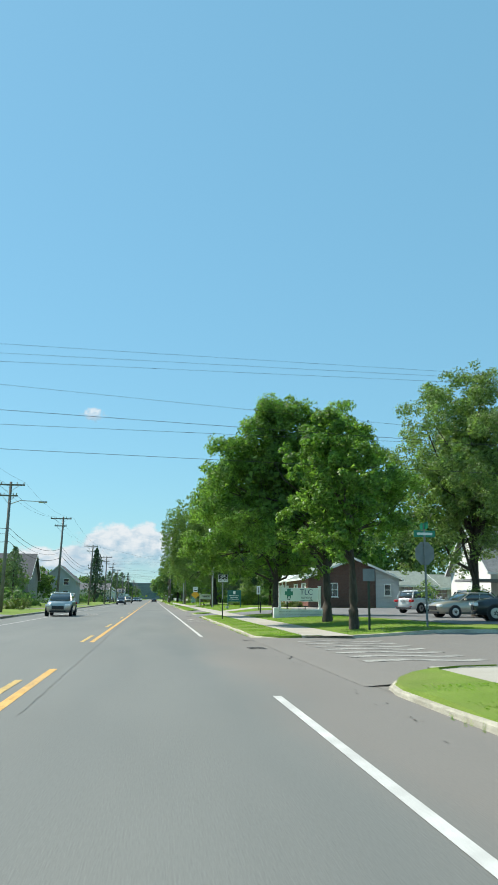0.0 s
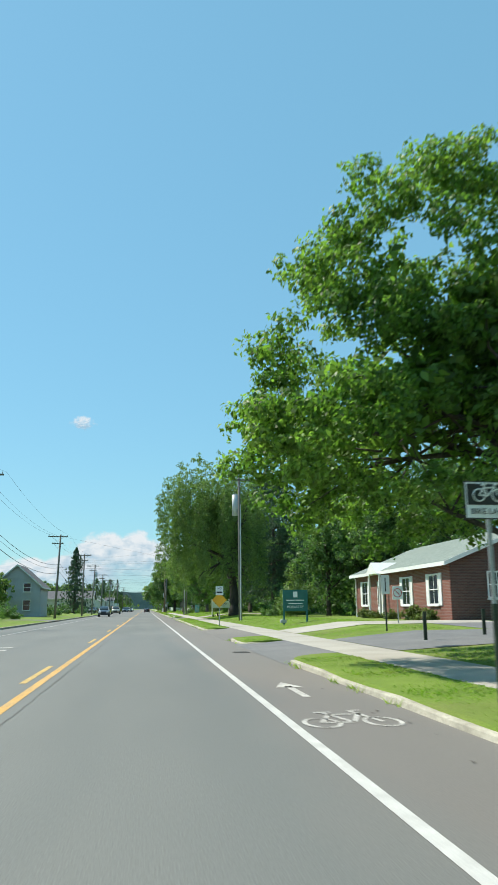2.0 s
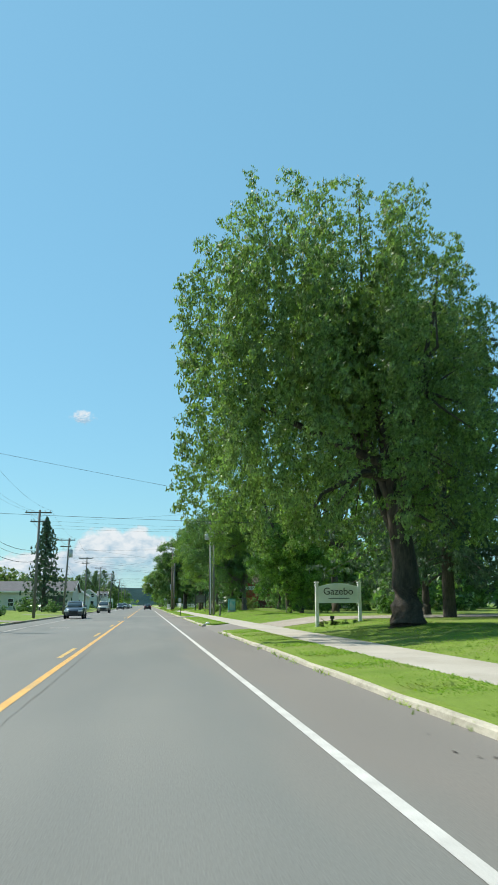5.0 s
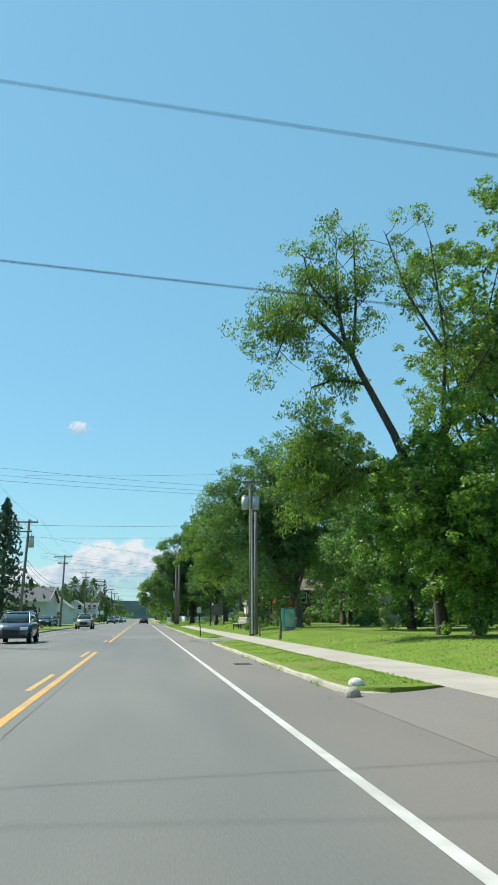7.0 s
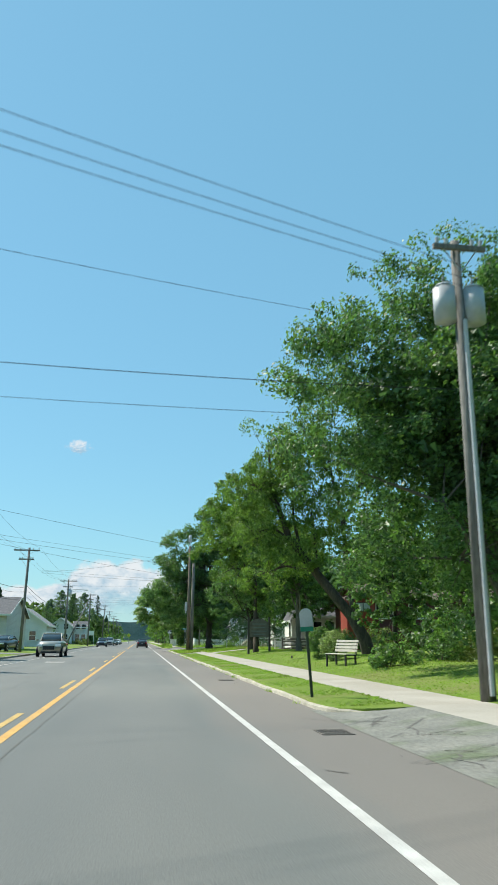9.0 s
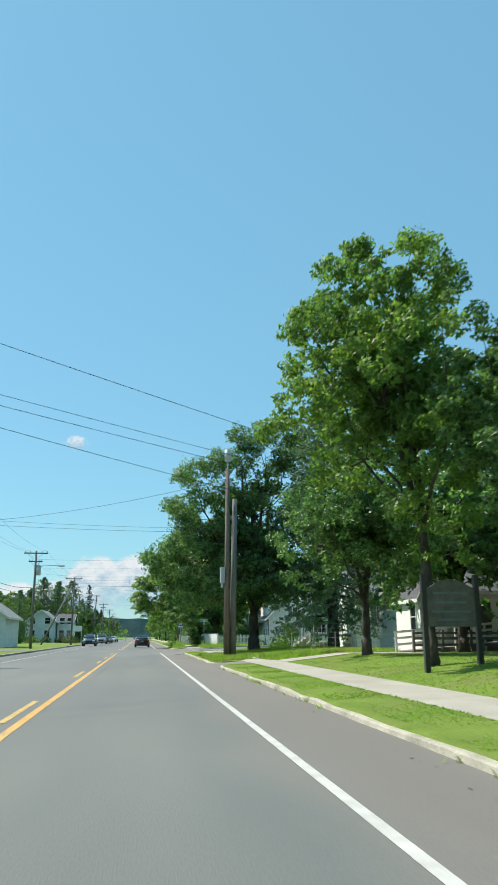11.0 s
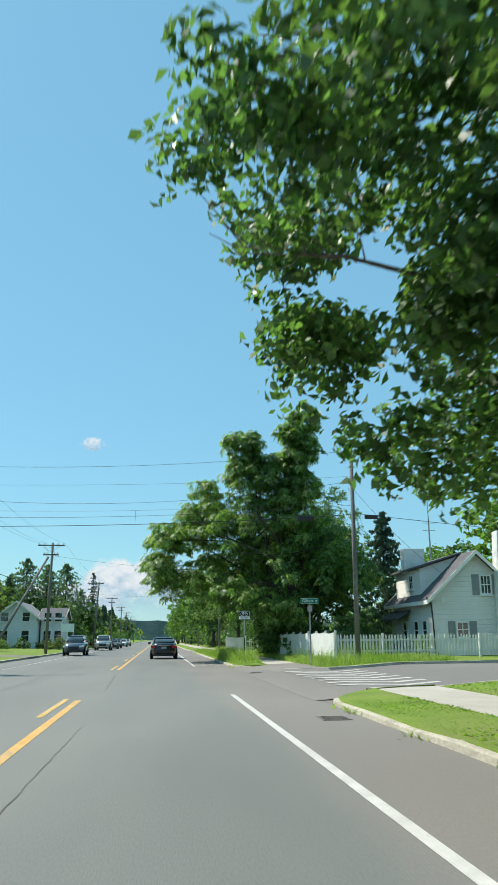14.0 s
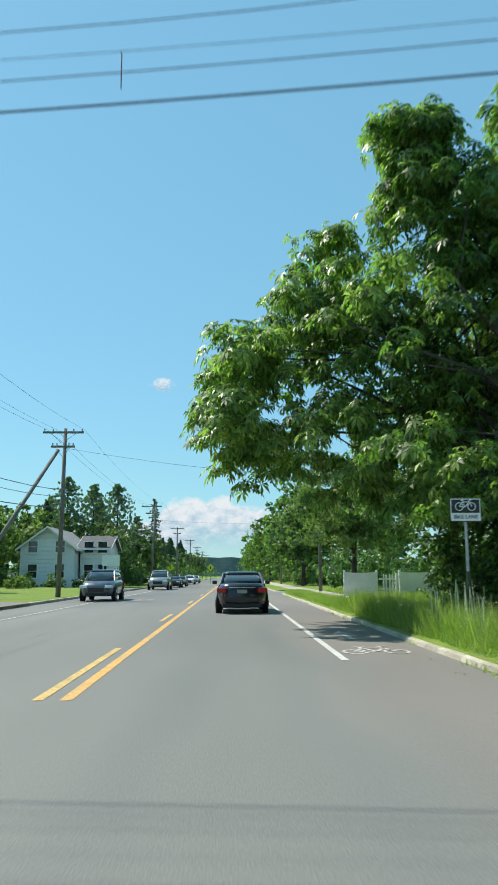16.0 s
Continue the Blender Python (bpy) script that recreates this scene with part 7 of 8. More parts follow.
h = house(17.85, 33.0, 240.6, 252.0, 0.5, 4.6, 6.3, "x", M_SIDE_R_SHADE, M_ROOFB, "long dark red house with a brown shingle roof, tree shade put into its wall colour", fascia=False)
for x in (18.3, 21.0, 23.6, 27.5):
    window(h, x, x + 1.3, 3.1, 4.1, 240.6, "y-")
for x in (22.2, 27.6):
    window(h, x, x + 1.3, 1.0, 2.2, 240.6, "y-")
h = house(15.6, 17.8, 239.4, 241.4, 0.5, 4.62, 4.9, "y", M_SIDE_R, M_ROOFB, "bright red board-sided bay with a band of windows", over=0.15, fascia=False)
battens(h, 15.62, 17.78, 239.4, 2.3, 3.46)
battens(h, 15.62, 17.78, 239.4, 4.22, 4.6)
for x in (15.8, 16.36, 16.92):
    # the sky's reflection is painted into these panes as a pale colour
    bm = nb()
    box(bm, x, x + 0.5, 239.38, 239.42, 3.54, 4.14)
    w = part("window", bm, M_PANESKY, h, "window pane with the sky's reflection painted on as a pale colour")
    for xa, xb, za, zb in ((x - 0.03, x, 3.5, 4.18), (x + 0.5, x + 0.53, 3.5, 4.18), (x, x + 0.5, 4.14, 4.18), (x, x + 0.5, 3.5, 3.54)):
        bm = nb()
        box(bm, xa, xb, 239.35, 239.41, za, zb)
        part("window_frame", bm, M_DOOR, w)
# white bungalow with a ramp
h = house(14.5, 15.9, 256.0, 259.9, 0.45, 3.55, 4.75, "y", M_SIDE_W, M_ROOFD, "small white porch gable of a bungalow", over=0.2)
window(h, 15.0, 15.35, 1.6, 3.0, 256.0, "y-", grid=0)
window(h, 256.6, 257.4, 1.6, 3.0, 14.5, "x-", grid=0)
h = house(15.95, 25.0, 257.2, 268.0, 0.45, 3.85, 6.0, "x", M_SIDE_W, M_ROOFD, "white bungalow with a grey roof behind street trees")
window(h, 16.9, 17.7, 1.5, 3.1, 257.2, "y-", grid=0)
bm = nb()
box(bm, 18.2, 18.95, 257.14, 257.22, 0.9, 3.1)
part("door", bm, M_DOOR, h, "dark entrance door")
window(h, 20.2, 21.1, 1.7, 2.5, 257.2, "y-")
h = house(21.6, 25.2, 254.6, 257.1, 0.45, 3.85, 4.6, "y", M_SIDE_W, M_ROOFD, "white gabled wing of a bungalow", over=0.25)
e = thing("porch_ramp", 12.4, 254.2, 0.45, 0, "weathered wooden ramp with a pale railing before a bungalow", "ramp")
bm = nb()
prism(bm, [(0, -0.1), (6.4, -0.1), (6.4, 0.62), (0, 0.08)], 0.0, 1.3)
part("deck", bm, M_RAIL, e)
for i in range(5):
    bm = nb()
    x = 0.1 + i * 1.55
    box(bm, x - 0.045, x + 0.045, -0.08, -0.002, -0.1, 1.05 + 0.085 * x, 0.008)
    part("post", bm, M_TRIM, e)
for k in range(3):
    bm = nb()
    prism(bm, [(0.0, 0.38 + 0.3 * k), (6.4, 0.92 + 0.3 * k), (6.4, 1.03 + 0.3 * k), (0.0, 0.49 + 0.3 * k)], -0.115, -0.082)
    part("rail", bm, M_TRIM, e)
# dark carved lawn sign
e = thing("lawn_sign", 8.42, 237.0, zr(8.42, 237.0), 0, "dark wooden lawn sign hung between two tall posts", "sign")
for x in (-0.76, 0.76):
    bm = nb()
    box(bm, x - 0.07, x + 0.07, -0.07, 0.07, -0.2, 2.5, 0.012)
    part("post", bm, M_DOOR, e)
bm = nb()
prism(bm, [(-0.69, 1.1), (0.69, 1.1)] + [(0.69 - 1.38 * k / 12, 2.1 + 0.28 * math.sin(math.pi * k / 12)) for k in range(13)], -0.04, 0.04)
board = part("sign_panel", bm, M_RAIL, e)
bars(board, [(-0.5, 0.5, 2.0), (-0.45, 0.45, 1.75), (-0.55, 0.55, 1.5), (-0.4, 0.4, 1.28)], -0.042, M_GREYTXT, 0.07)
# porch house under the spruce
h = house(16.5, 25.0, 275.5, 281.2, 0.45, 4.6, 7.0, "x", M_SIDE_W, M_ROOF, "white house with raised porch half hidden by a spruce")
window(h, 277.4, 278.3, 2.2, 3.6, 16.5, "x-")
window(h, 18.2, 19.1, 2.2, 3.6, 275.5, "y-", True)
bm = nb()
box(bm, 13.0, 16.5, 276.6, 279.4, 1.3, 1.45)
deck = part("porch_deck", bm, M_RAIL, h, "raised weathered porch deck")
for i in range(17):
    bm = nb()
    x = 13.05 + i * 0.2
    box(bm, x, x + 0.035, 276.6, 276.64, 1.45, 2.38)
    part("baluster", bm, M_DOOR, deck)
bm = nb()
box(bm, 13.0, 16.5, 276.57, 276.66, 2.38, 2.46)
part("handrail", bm, M_DOOR, deck)
for x in (13.05, 14.7, 16.4):
    bm = nb()
    box(bm, x - 0.06, x + 0.06, 276.55, 276.67, 0.2, 4.0 if x > 14 else 2.55)
    part("porch_post", bm, M_TRIM, deck)
bm = nb()
prism(bm, [(14.4, 3.95), (16.5, 4.35), (16.5, 4.5), (14.4, 4.1)], 276.3, 279.6)
part("porch_roof", bm, M_ROOFD, h)
for i in range(6):
    bm = nb()
    box(bm, 13.0 - 0.25 * (i + 1), 13.0 - 0.25 * i, 276.8, 278.2, 0.2, 1.42 - 0.17 * (i + 1))
    part("step", bm, M_CONC, h)
for y in (276.75, 278.25):
    bm = nb()
    cyl(bm, (13.0, y, 2.4), (11.5, y, 1.35), 0.035, 0.035, 6)
    for i in range(6):
        x = 12.85 - i * 0.26
        cyl(bm, (x, y, 0.4 + 0.17 * (5 - i)), (x, y, 2.3 - 0.182 * i), 0.016, 0.016, 5)
    part("stair_rail", bm, M_DOOR, h, "dark stair railing")
rs = random.Random(21)
for i in range(16):
    bm = nb()
    bmesh.ops.create_icosphere(bm, subdivisions=2, radius=rs.uniform(0.13, 0.24))
    sd = rs.uniform(0, 40)
    for v in bm.verts:
        v.co *= 1 + 0.3 * noise.noise(v.co * 5 + Vector((sd, 0, 0)))
    o = mesh_ob("boulder", bm, M_KERB, smooth=True)
    o.location = (12.9 + (i % 8) * 0.45 + rs.uniform(-0.1, 0.1), 276.2 + rs.uniform(-0.15, 0.15), 0.5 + 0.28 * (i // 8))
    tagged(o, "rough grey stone in a bank under a porch", "rock", "porch bank stones")

# white cottage on the corner
h = house(14.0, 18.9, 302.3, 309.5, 0.36, 3.5, 5.8, "y", M_SIDE_W, M_ROOFD, "white clapboard cottage with a broad chimney behind pickets", over=0.35)
window(h, 15.3, 15.85, 1.35, 2.05, 302.3, "y-", True, 1)
window(h, 16.75, 17.25, 3.55, 4.45, 302.3, "y-", True, 2)
bm = nb()
box(bm, 14.5, 14.75, 302.23, 302.29, 3.1, 3.35)
part("wall_vent", bm, M_TRIM, h)
bm = nb()
prism(bm, [(17.4, 0.1), (19.0, 0.1), (18.95, 4.0), (18.75, 6.8), (17.6, 6.8), (17.45, 4.0)], 301.7, 302.35)
c = part("chimney", bm, M_WPAINT, h, "broad white painted chimney breast")
bm = nb()
prism(bm, [(14.1, 3.5), (16.3, 3.5), (16.3, 5.7), (14.1, 5.0)], 304.2, 308.6)
d = part("dormer", bm, M_SIDE_W, h, "shed dormer over the eaves")
bm = nb()
prism(bm, [(13.85, 4.98), (16.5, 5.82), (16.5, 5.92), (13.85, 5.08)], 304.0, 308.8)
part("dormer_roof", bm, M_ROOFD, d)
window(h, 305.4, 306.0, 4.0, 4.7, 14.1, "x-")
bm = nb()
box(bm, 13.95, 15.2, 306.4, 307.0, 4.9, 6.35, 0.02)
part("chimney", bm, M_WPAINT, h)
for y in (303.2, 304.6, 306.6):
    window(h, y, y + 0.6, 1.25, 2.15, 14.0, "x-", grid=0)
bm = nb()
prism(bm, [(13.2, 2.3), (14.02, 2.75), (14.02, 2.85), (13.2, 2.4)], 305.8, 309.4)
part("bay_roof", bm, M_ROOFD, h)
bm = nb()
limb(bm, [(13.7, 302.22, 3.35), (13.95, 302.22, 3.0), (14.05, 302.22, 0.5)], 0.04, 0.04, 6)
part("downpipe", bm, M_PLASTIC, h, "black downpipe at the corner")
h = house(18.95, 22.4, 303.5, 309.3, 0.36, 3.5, 4.85, "y", M_SIDE_W, M_ROOFD, "low white clapboard gabled wing of a cottage", over=0.15)
window(h, 19.4, 20.65, 1.75, 2.85, 303.5, "y-", False, 2)
bm = nb()
box(bm, 19.85, 20.15, 303.43, 303.49, 3.85, 4.15)
part("wall_vent", bm, M_TRIM, h)


# far side houses
def far_house(x0, x1, y0, y1, eave, ridge, axis, wall, roof, label):
    h = house(x0, x1, y0, y1, 0.3, eave, ridge, axis, wall, roof, label, group="far side houses")
    n = max(2, int((x1 - x0) / 3))
    for i in range(n):
        xa = x0 + (x1 - x0) * (i + 0.3) / n
        window(h, xa, xa + 0.9, 1.2, 2.5, y0, "y-", grid=0)
        if eave > 4:
            window(h, xa, xa + 0.9, 3.7, 4.8, y0, "y-", grid=0)
    return h


far_house(-26, -17.5, 133, 142, 4.2, 7.6, "x", M_SIDE_T, M_ROOFD, "taupe house behind trees across the street")
far_house(-21, -14.5, 170, 178, 4.6, 7.4, "y", M_SIDE_G, M_ROOFD, "grey gabled house across the street")
far_house(-34, -24, 196, 206, 4.4, 7.2, "x", M_SIDE_B, M_ROOFD, "cream house across the street")
h = far_house(-30, -14.0, 266, 280, 4.0, 6.0, "x", M_SIDE_B, M_ROOFD, "cream workshop with an open garage across the street")
# flat dark panel on the wall imitates the shaded inside of the bay
bm = nb()
box(bm, -19.5, -15.5, 265.92, 266.03, 0.2, 3.0)
part("garage_shade_panel", bm, M_DOOR, h, "dark panel that stands for the shade inside an open garage bay")
far_house(-21, -14, 302, 311, 3.6, 6.0, "y", M_SIDE_W, M_ROOF, "white gabled bungalow across the street")
far_house(-15.6, -12.8, 370, 377, 4.3, 5.6, "x", M_SIDE_W, M_ROOFD, "low white wing of a two-storey house")
h = far_house(-21.2, -15.8, 368, 379, 4.3, 6.3, "y", M_SIDE_W, M_ROOF, "white two-storey house with a gable towards the street")
far_house(-24, -15, 420, 430, 3.8, 6.4, "x", M_SIDE_W, M_ROOFD, "white house far along the street")
e = thing("yard_sign", -11.2, 362, 0.2, 0, "white yard sign on two posts across the street", "sign")
for x in (-0.7, 0.7):
    sign_post(e, 3.0, M_WPAINT, 0.05, x)
panel(e, "sign_panel", -0.8, 0.8, 2.05, 3.05, M_SIGNW, -0.05, 0.03)


# ---- fences ----
def picket_mesh():
    bm = nb()
    prism(bm, [(-0.038, 0.06), (0.038, 0.06), (0.038, 0.98), (0, 1.06), (-0.038, 0.98)], -0.011, 0.011)
    me = bpy.data.meshes.new("picket")
    bm.to_mesh(me)
    bm.free()
    me.materials.append(M_FENCE)
    return me


PICKET = picket_mesh()


def picket_fence(x0, y0, length, rz, z, label, gap=0.155):
    e = thing("picket_fence", x0, y0, z, rz, label, "fence", "white fences")
    for zz in (0.3, 0.8):
        bm = nb()
        box(bm, 0, length, 0.012, 0.05, zz - 0.04, zz + 0.04)
        part("rail", bm, M_FENCE, e)
    for i in range(int(length / 2.4) + 1):
        bm = nb()
        box(bm, i * 2.4 - 0.05, i * 2.4 + 0.05, 0.05, 0.15, -0.2, 1.1, 0.01)
        part("post", bm, M_FENCE, e)
    rng = random.Random(3)
    for i in range(int(length / gap)):
        o = new("picket", PICKET)
        o.parent = e
        o.matrix_basis = pose(0.04 + i * gap, 0, rng.uniform(-0.02, 0.02), 0, rng.uniform(-1.2, 1.2), 0)


picket_fence(8.15, 299.6, 9.4, 0, 0.42, "white wooden picket fence in front of a cottage")
picket_fence(8.2, 329.0, 0.9, 180, 0.3, "white picket fence beside the pavement")


def panel_fence(x, y, n, rz, z, label):
    e = thing("panel_fence", x, y, z, rz, label, "fence", "white fences")
    for i in range(n):
        bm = nb()
        out = [(0, 0.02), (1.6, 0.02)] + [(1.6 - 1.6 * k / 8, 1.16 + 0.05 * abs(2 * k / 8 - 1) ** 2 + 0.015 * (i % 2)) for k in range(9)]
        prism(bm, out, -0.015, 0.015)
        bmesh.ops.translate(bm, verts=bm.verts, vec=(i * 1.62, 0, 0))
        part("panel", bm, M_FENCE, e)
    for i in range(n + 1):
        bm = nb()
        box(bm, i * 1.62 - 0.06, i * 1.62 + 0.04, 0.02, 0.12, -0.2, 1.3, 0.01)
        part("post", bm, M_FENCE, e)


panel_fence(7.2, 310.2, 7, -86, 0.36, "bowed white panel fence at the street corner")
panel_fence(5.6, 329, 1, 0, 0.25, "white panel fence behind weeds")
panel_fence(8.4, 329, 1, 0, 0.25, "white panel fence behind weeds")
e = thing("rail_fence", 13.0, 253.0, 0.44, 4, "grey weathered rail fence beside the lawn", "fence")
for i in range(4):
    bm = nb()
    box(bm, i * 1.5 - 0.06, i * 1.5 + 0.06, -0.06, 0.06, -0.2, 1.15, 0.01)
    part("post", bm, M_RAIL, e)
for z in (0.45, 0.75, 1.0):
    bm = nb()
    box(bm, 0, 4.5, -0.09, -0.06, z - 0.06, z + 0.06)
    part("rail", bm, M_RAIL, e)
e = thing("chain_fence", 8.8, 262.0, 0.42, 0, "grey wire fence behind long grass", "fence")
for i in range(6):
    bm = nb()
    cyl(bm, (i * 1.3, 0, -0.2), (i * 1.3, 0, 1.15), 0.025)
    part("post", bm, M_STEEL, e)
for z in (0.2, 0.5, 0.8, 1.12):
    bm = nb()
    cyl(bm, (0, 0, z), (6.5, 0, z), 0.01, 0.01, 5)
    part("wire", bm, M_STEEL, e)


# ---- cars ----
def ring_at(length0, length1, w, z0, z1, n=28, power=4.5):
    """A rounded-rectangle ring; y runs from length0 to length1, height from z0 (back) to z1 (front)."""
    pts = []
    for i in range(n):
        a = 2 * math.pi * i / n
        c, s = math.cos(a), math.sin(a)
        x = w * math.copysign(abs(c) ** (2 / power), c)
        f = 0.5 + 0.5 * math.copysign(abs(s) ** (2 / power), s)
        pts.append((x, length0 + (length1 - length0) * f, z0 + (z1 - z0) * f))
    return pts


def loft(bm, rings, cap=True):
    vs = [[bm.verts.new(p) for p in r] for r in rings]
    n = len(vs[0])
    for a, b in zip(vs, vs[1:]):
        for i in range(n):
            bm.faces.new((a[i], a[(i + 1) % n], b[(i + 1) % n], b[i]))
    if cap:
        bm.faces.new(vs[0][::-1])
        bm.faces.new(vs[-1])
    bmesh.ops.recalc_face_normals(bm, faces=bm.faces)


def car(x, y, rz, colour, label, kind="sedan", z=0.0, group="cars"):
    """A car whose tail lies at its origin's back; it points along +y before rz."""
    L, W, H, hood, belt, deck = {"sedan": (4.75, 0.91, 1.45, 0.92, 0.98, 1.03), "suv": (4.6, 0.93, 1.68, 1.05, 1.12, 1.15), "pickup": (5.6, 0.98, 1.85, 1.18, 1.2, 1.15)}[kind]
    e = thing("car" if kind != "pickup" else "pickup_truck", x, y, z, rz, label, "car" if kind != "pickup" else "truck", group)
    a, b = -L / 2, L / 2
    g = 0.2 if kind == "sedan" else 0.27
    bm = nb()
    loft(bm, [ring_at(a + 0.12, b - 0.15, W * 0.9, g, g), ring_at(a + 0.02, b - 0.05, W * 0.975, g + 0.14, g + 0.14), ring_at(a - 0.02, b, W, g + 0.34, g + 0.32), ring_at(a + 0.0, b - 0.03, W * 0.995, 0.72 * deck, 0.72 * hood),
              ring_at(a + 0.06, b - 0.16, W * 0.96, deck - 0.1, hood - 0.14), ring_at(a + 0.16, b - 0.45, W * 0.9, deck, hood - 0.03), ring_at(a + 0.4, b - 0.8, W * 0.84, deck + 0.01, hood + 0.02)])
    body = part("body", bm, colour, e, smooth=True)
    # greenhouse: glass block, then the roof skin and pillars
    if kind == "sedan":
        r0, r1, t0, t1 = a + 0.62, b - 1.25, a + 1.35, b - 2.05
    elif kind == "suv":
        r0, r1, t0, t1 = a + 0.12, b - 1.15, a + 0.45, b - 1.9
    else:
        r0, r1, t0, t1 = a + 2.0, b - 1.55, a + 2.3, b - 2.25
    bm = nb()
    loft(bm, [ring_at(r0, r1, W * 0.87, belt - 0.02, hood + 0.0, power=6), ring_at(r0 + (t0 - r0) * 0.5, r1 + (t1 - r1) * 0.5, W * 0.81, (belt + H) / 2, (hood + H) / 2 + 0.02, power=6), ring_at(t0, t1, W * 0.72, H - 0.08, H - 0.07, power=6)])
    gl = part("cabin_glass", bm, M_CARGLASS, e, "dark tinted glass", True)
    bm = nb()
    loft(bm, [ring_at(t0 - 0.07, t1 + 0.07, W * 0.74, H - 0.1, H - 0.09, power=6), ring_at(t0 - 0.02, t1 + 0.02, W * 0.71, H - 0.04, H - 0.04, power=6), ring_at(t0 + 0.25, t1 - 0.3, W * 0.55, H, H, power=5)])
    part("roof", bm, colour, e, smooth=True)
    for s in (-1, 1):
        for (y0, z0), (y1, z1), r in (((r0 + 0.06, belt - 0.03), (t0, H - 0.08), 0.055), ((r1 - 0.06, hood), (t1, H - 0.08), 0.035), ((0.1 + (t0 + t1) / 2, belt), ((t0 + t1) / 2, H - 0.08), 0.03)):
            bm = nb()
            cyl(bm, (s * W * 0.85, y0, z0), (s * W * 0.715, y1, z1), r, r, 8)
            part("pillar", bm, colour, e)
        bm = nb()
        box(bm, s * (W + 0.02), s * (W + 0.2), r1 - 0.35, r1 - 0.25, belt, belt + 0.14, 0.03)
        part("wing_mirror", bm, colour, e)
        bm = nb()
        box(bm, s * W * 0.6, s * W * 0.965, a - 0.03, a + 0.2, 0.7 * deck, 0.86 * deck, 0.045)
        part("tail_light", bm, M_RED, e, "red tail lamp")
        bm = nb()
        box(bm, s * W * 0.5, s * W * 0.93, b - 0.17, b + 0.01, 0.66 * hood, 0.8 * hood, 0.03)
        part("headlight", bm, M_HEAD, e, "clear head lamp")
        for wy in (a + 0.95, b - 0.95):
            wr = 0.33 if kind == "sedan" else 0.37
            bm = nb()
            cyl(bm, (s * (W - 0.02), wy, wr), (s * (W + 0.012), wy, wr), wr + 0.06, wr + 0.05, 24)
            part("wheel_arch", bm, M_PLASTIC, body)
            bm = nb()
            cyl(bm, (s * (W - 0.2), wy, wr), (s * (W + 0.02), wy, wr), wr, wr, 24)
            wh = part("wheel", bm, M_TYRE, e, smooth=False)
            bm = nb()
            cyl(bm, (s * (W + 0.02), wy, wr), (s * (W + 0.03), wy, wr), wr * 0.66, wr * 0.6, 18)
            part("rim", bm, M_RIM, wh)
            bm = nb()
            for k in range(5):
                t = 2 * math.pi * k / 5
                cyl(bm, (s * (W + 0.032), wy + 0.1 * wr * math.cos(t), wr + 0.1 * wr * math.sin(t)), (s * (W + 0.032), wy + 0.34 * wr * math.cos(t + 0.6), wr + 0.34 * wr * math.sin(t + 0.6)), 0.03, 0.02, 5)
            part("spoke_gap", bm, M_PLASTIC, wh)
    bm = nb()
    box(bm, -0.17, 0.17, a - 0.05, a - 0.02, 0.68 * deck, 0.8 * deck)
    part("number_plate", bm, M_PLATE, e)
    bm = nb()
    box(bm, -W * 0.75, W * 0.75, a - 0.03, a + 0.08, g + 0.02, g + 0.16, 0.03)
    part("rear_bumper_trim", bm, M_PLASTIC, e)
    for s in (-1, 1):
        bm = nb()
        box(bm, s * W * 0.32, s * W * 0.58, a - 0.045, a + 0.05, g - 0.02, g + 0.025, 0.01)
        part("tailpipe", bm, M_CHROME, e)
        bm = nb()
        box(bm, s * W * 0.7, s * W * 0.86, a - 0.028, a + 0.03, g + 0.2, g + 0.24)
        part("reflector", bm, M_RED, e)
    bm = nb()
    box(bm, -W * 0.5, W * 0.5, a - 0.035, a + 0.02, 0.87 * deck, 0.885 * deck)
    part("boot_trim", bm, M_CHROME, e)
    bm = nb()
    box(bm, -W * 0.45, W * 0.45, b - 0.12, b + 0.012, 0.46 * hood, 0.7 * hood, 0.02)
    part("grille", bm, M_PLASTIC, e, "black radiator grille")
    bm = nb()
    box(bm, -W * 0.6, W * 0.6, b - 0.1, b + 0.006, g + 0.02, g + 0.14, 0.02)
    part("front_air_intake", bm, M_PLASTIC, e)
    if kind == "suv":
        for s in (-1, 1):
            bm = nb()
            cyl(bm, (s * W * 0.62, t0 + 0.1, H + 0.04), (s * W * 0.62, t1 - 0.2, H + 0.04), 0.02, 0.02, 6)
            part("roof_rail", bm, M_CHROME, e)
    return e


P_BLACK = paint("paint_black_blue", (0.012, 0.016, 0.028))
P_WHITE = paint("paint_white", (0.7, 0.71, 0.72), 0.0)
P_SILVER = paint("paint_silver", (0.42, 0.42, 0.4), 0.7)
P_GREY = paint("paint_grey_blue", (0.09, 0.11, 0.14), 0.5)
P_DARK = paint("paint_dark_grey", (0.035, 0.038, 0.042), 0.5)
P_BEIGE = paint("paint_champagne", (0.4, 0.37, 0.31), 0.5)
car(0.3, 319.4, 0, P_BLACK, "black saloon ahead in the driving lane", "sedan", group="traffic")
car(-6.7, 79.5, 180, P_SILVER, "silver compact SUV in the far lane", "suv", group="traffic")
car(-7.2, 333.5, 180, P_GREY, "grey SUV in the far lane", "suv", group="traffic")
car(-7.0, 366.0, 180, P_SILVER, "silver pickup truck in the far lane", "pickup", group="traffic")
car(-6.8, 381.0, 180, P_DARK, "dark saloon in the far lane", "sedan", group="traffic")
car(-6.8, 392.0, 180, P_DARK, "dark saloon in the far lane queue", "sedan", group="traffic")
car(-6.7, 412.0, 180, P_WHITE, "white saloon in the far lane queue", "sedan", group="traffic")
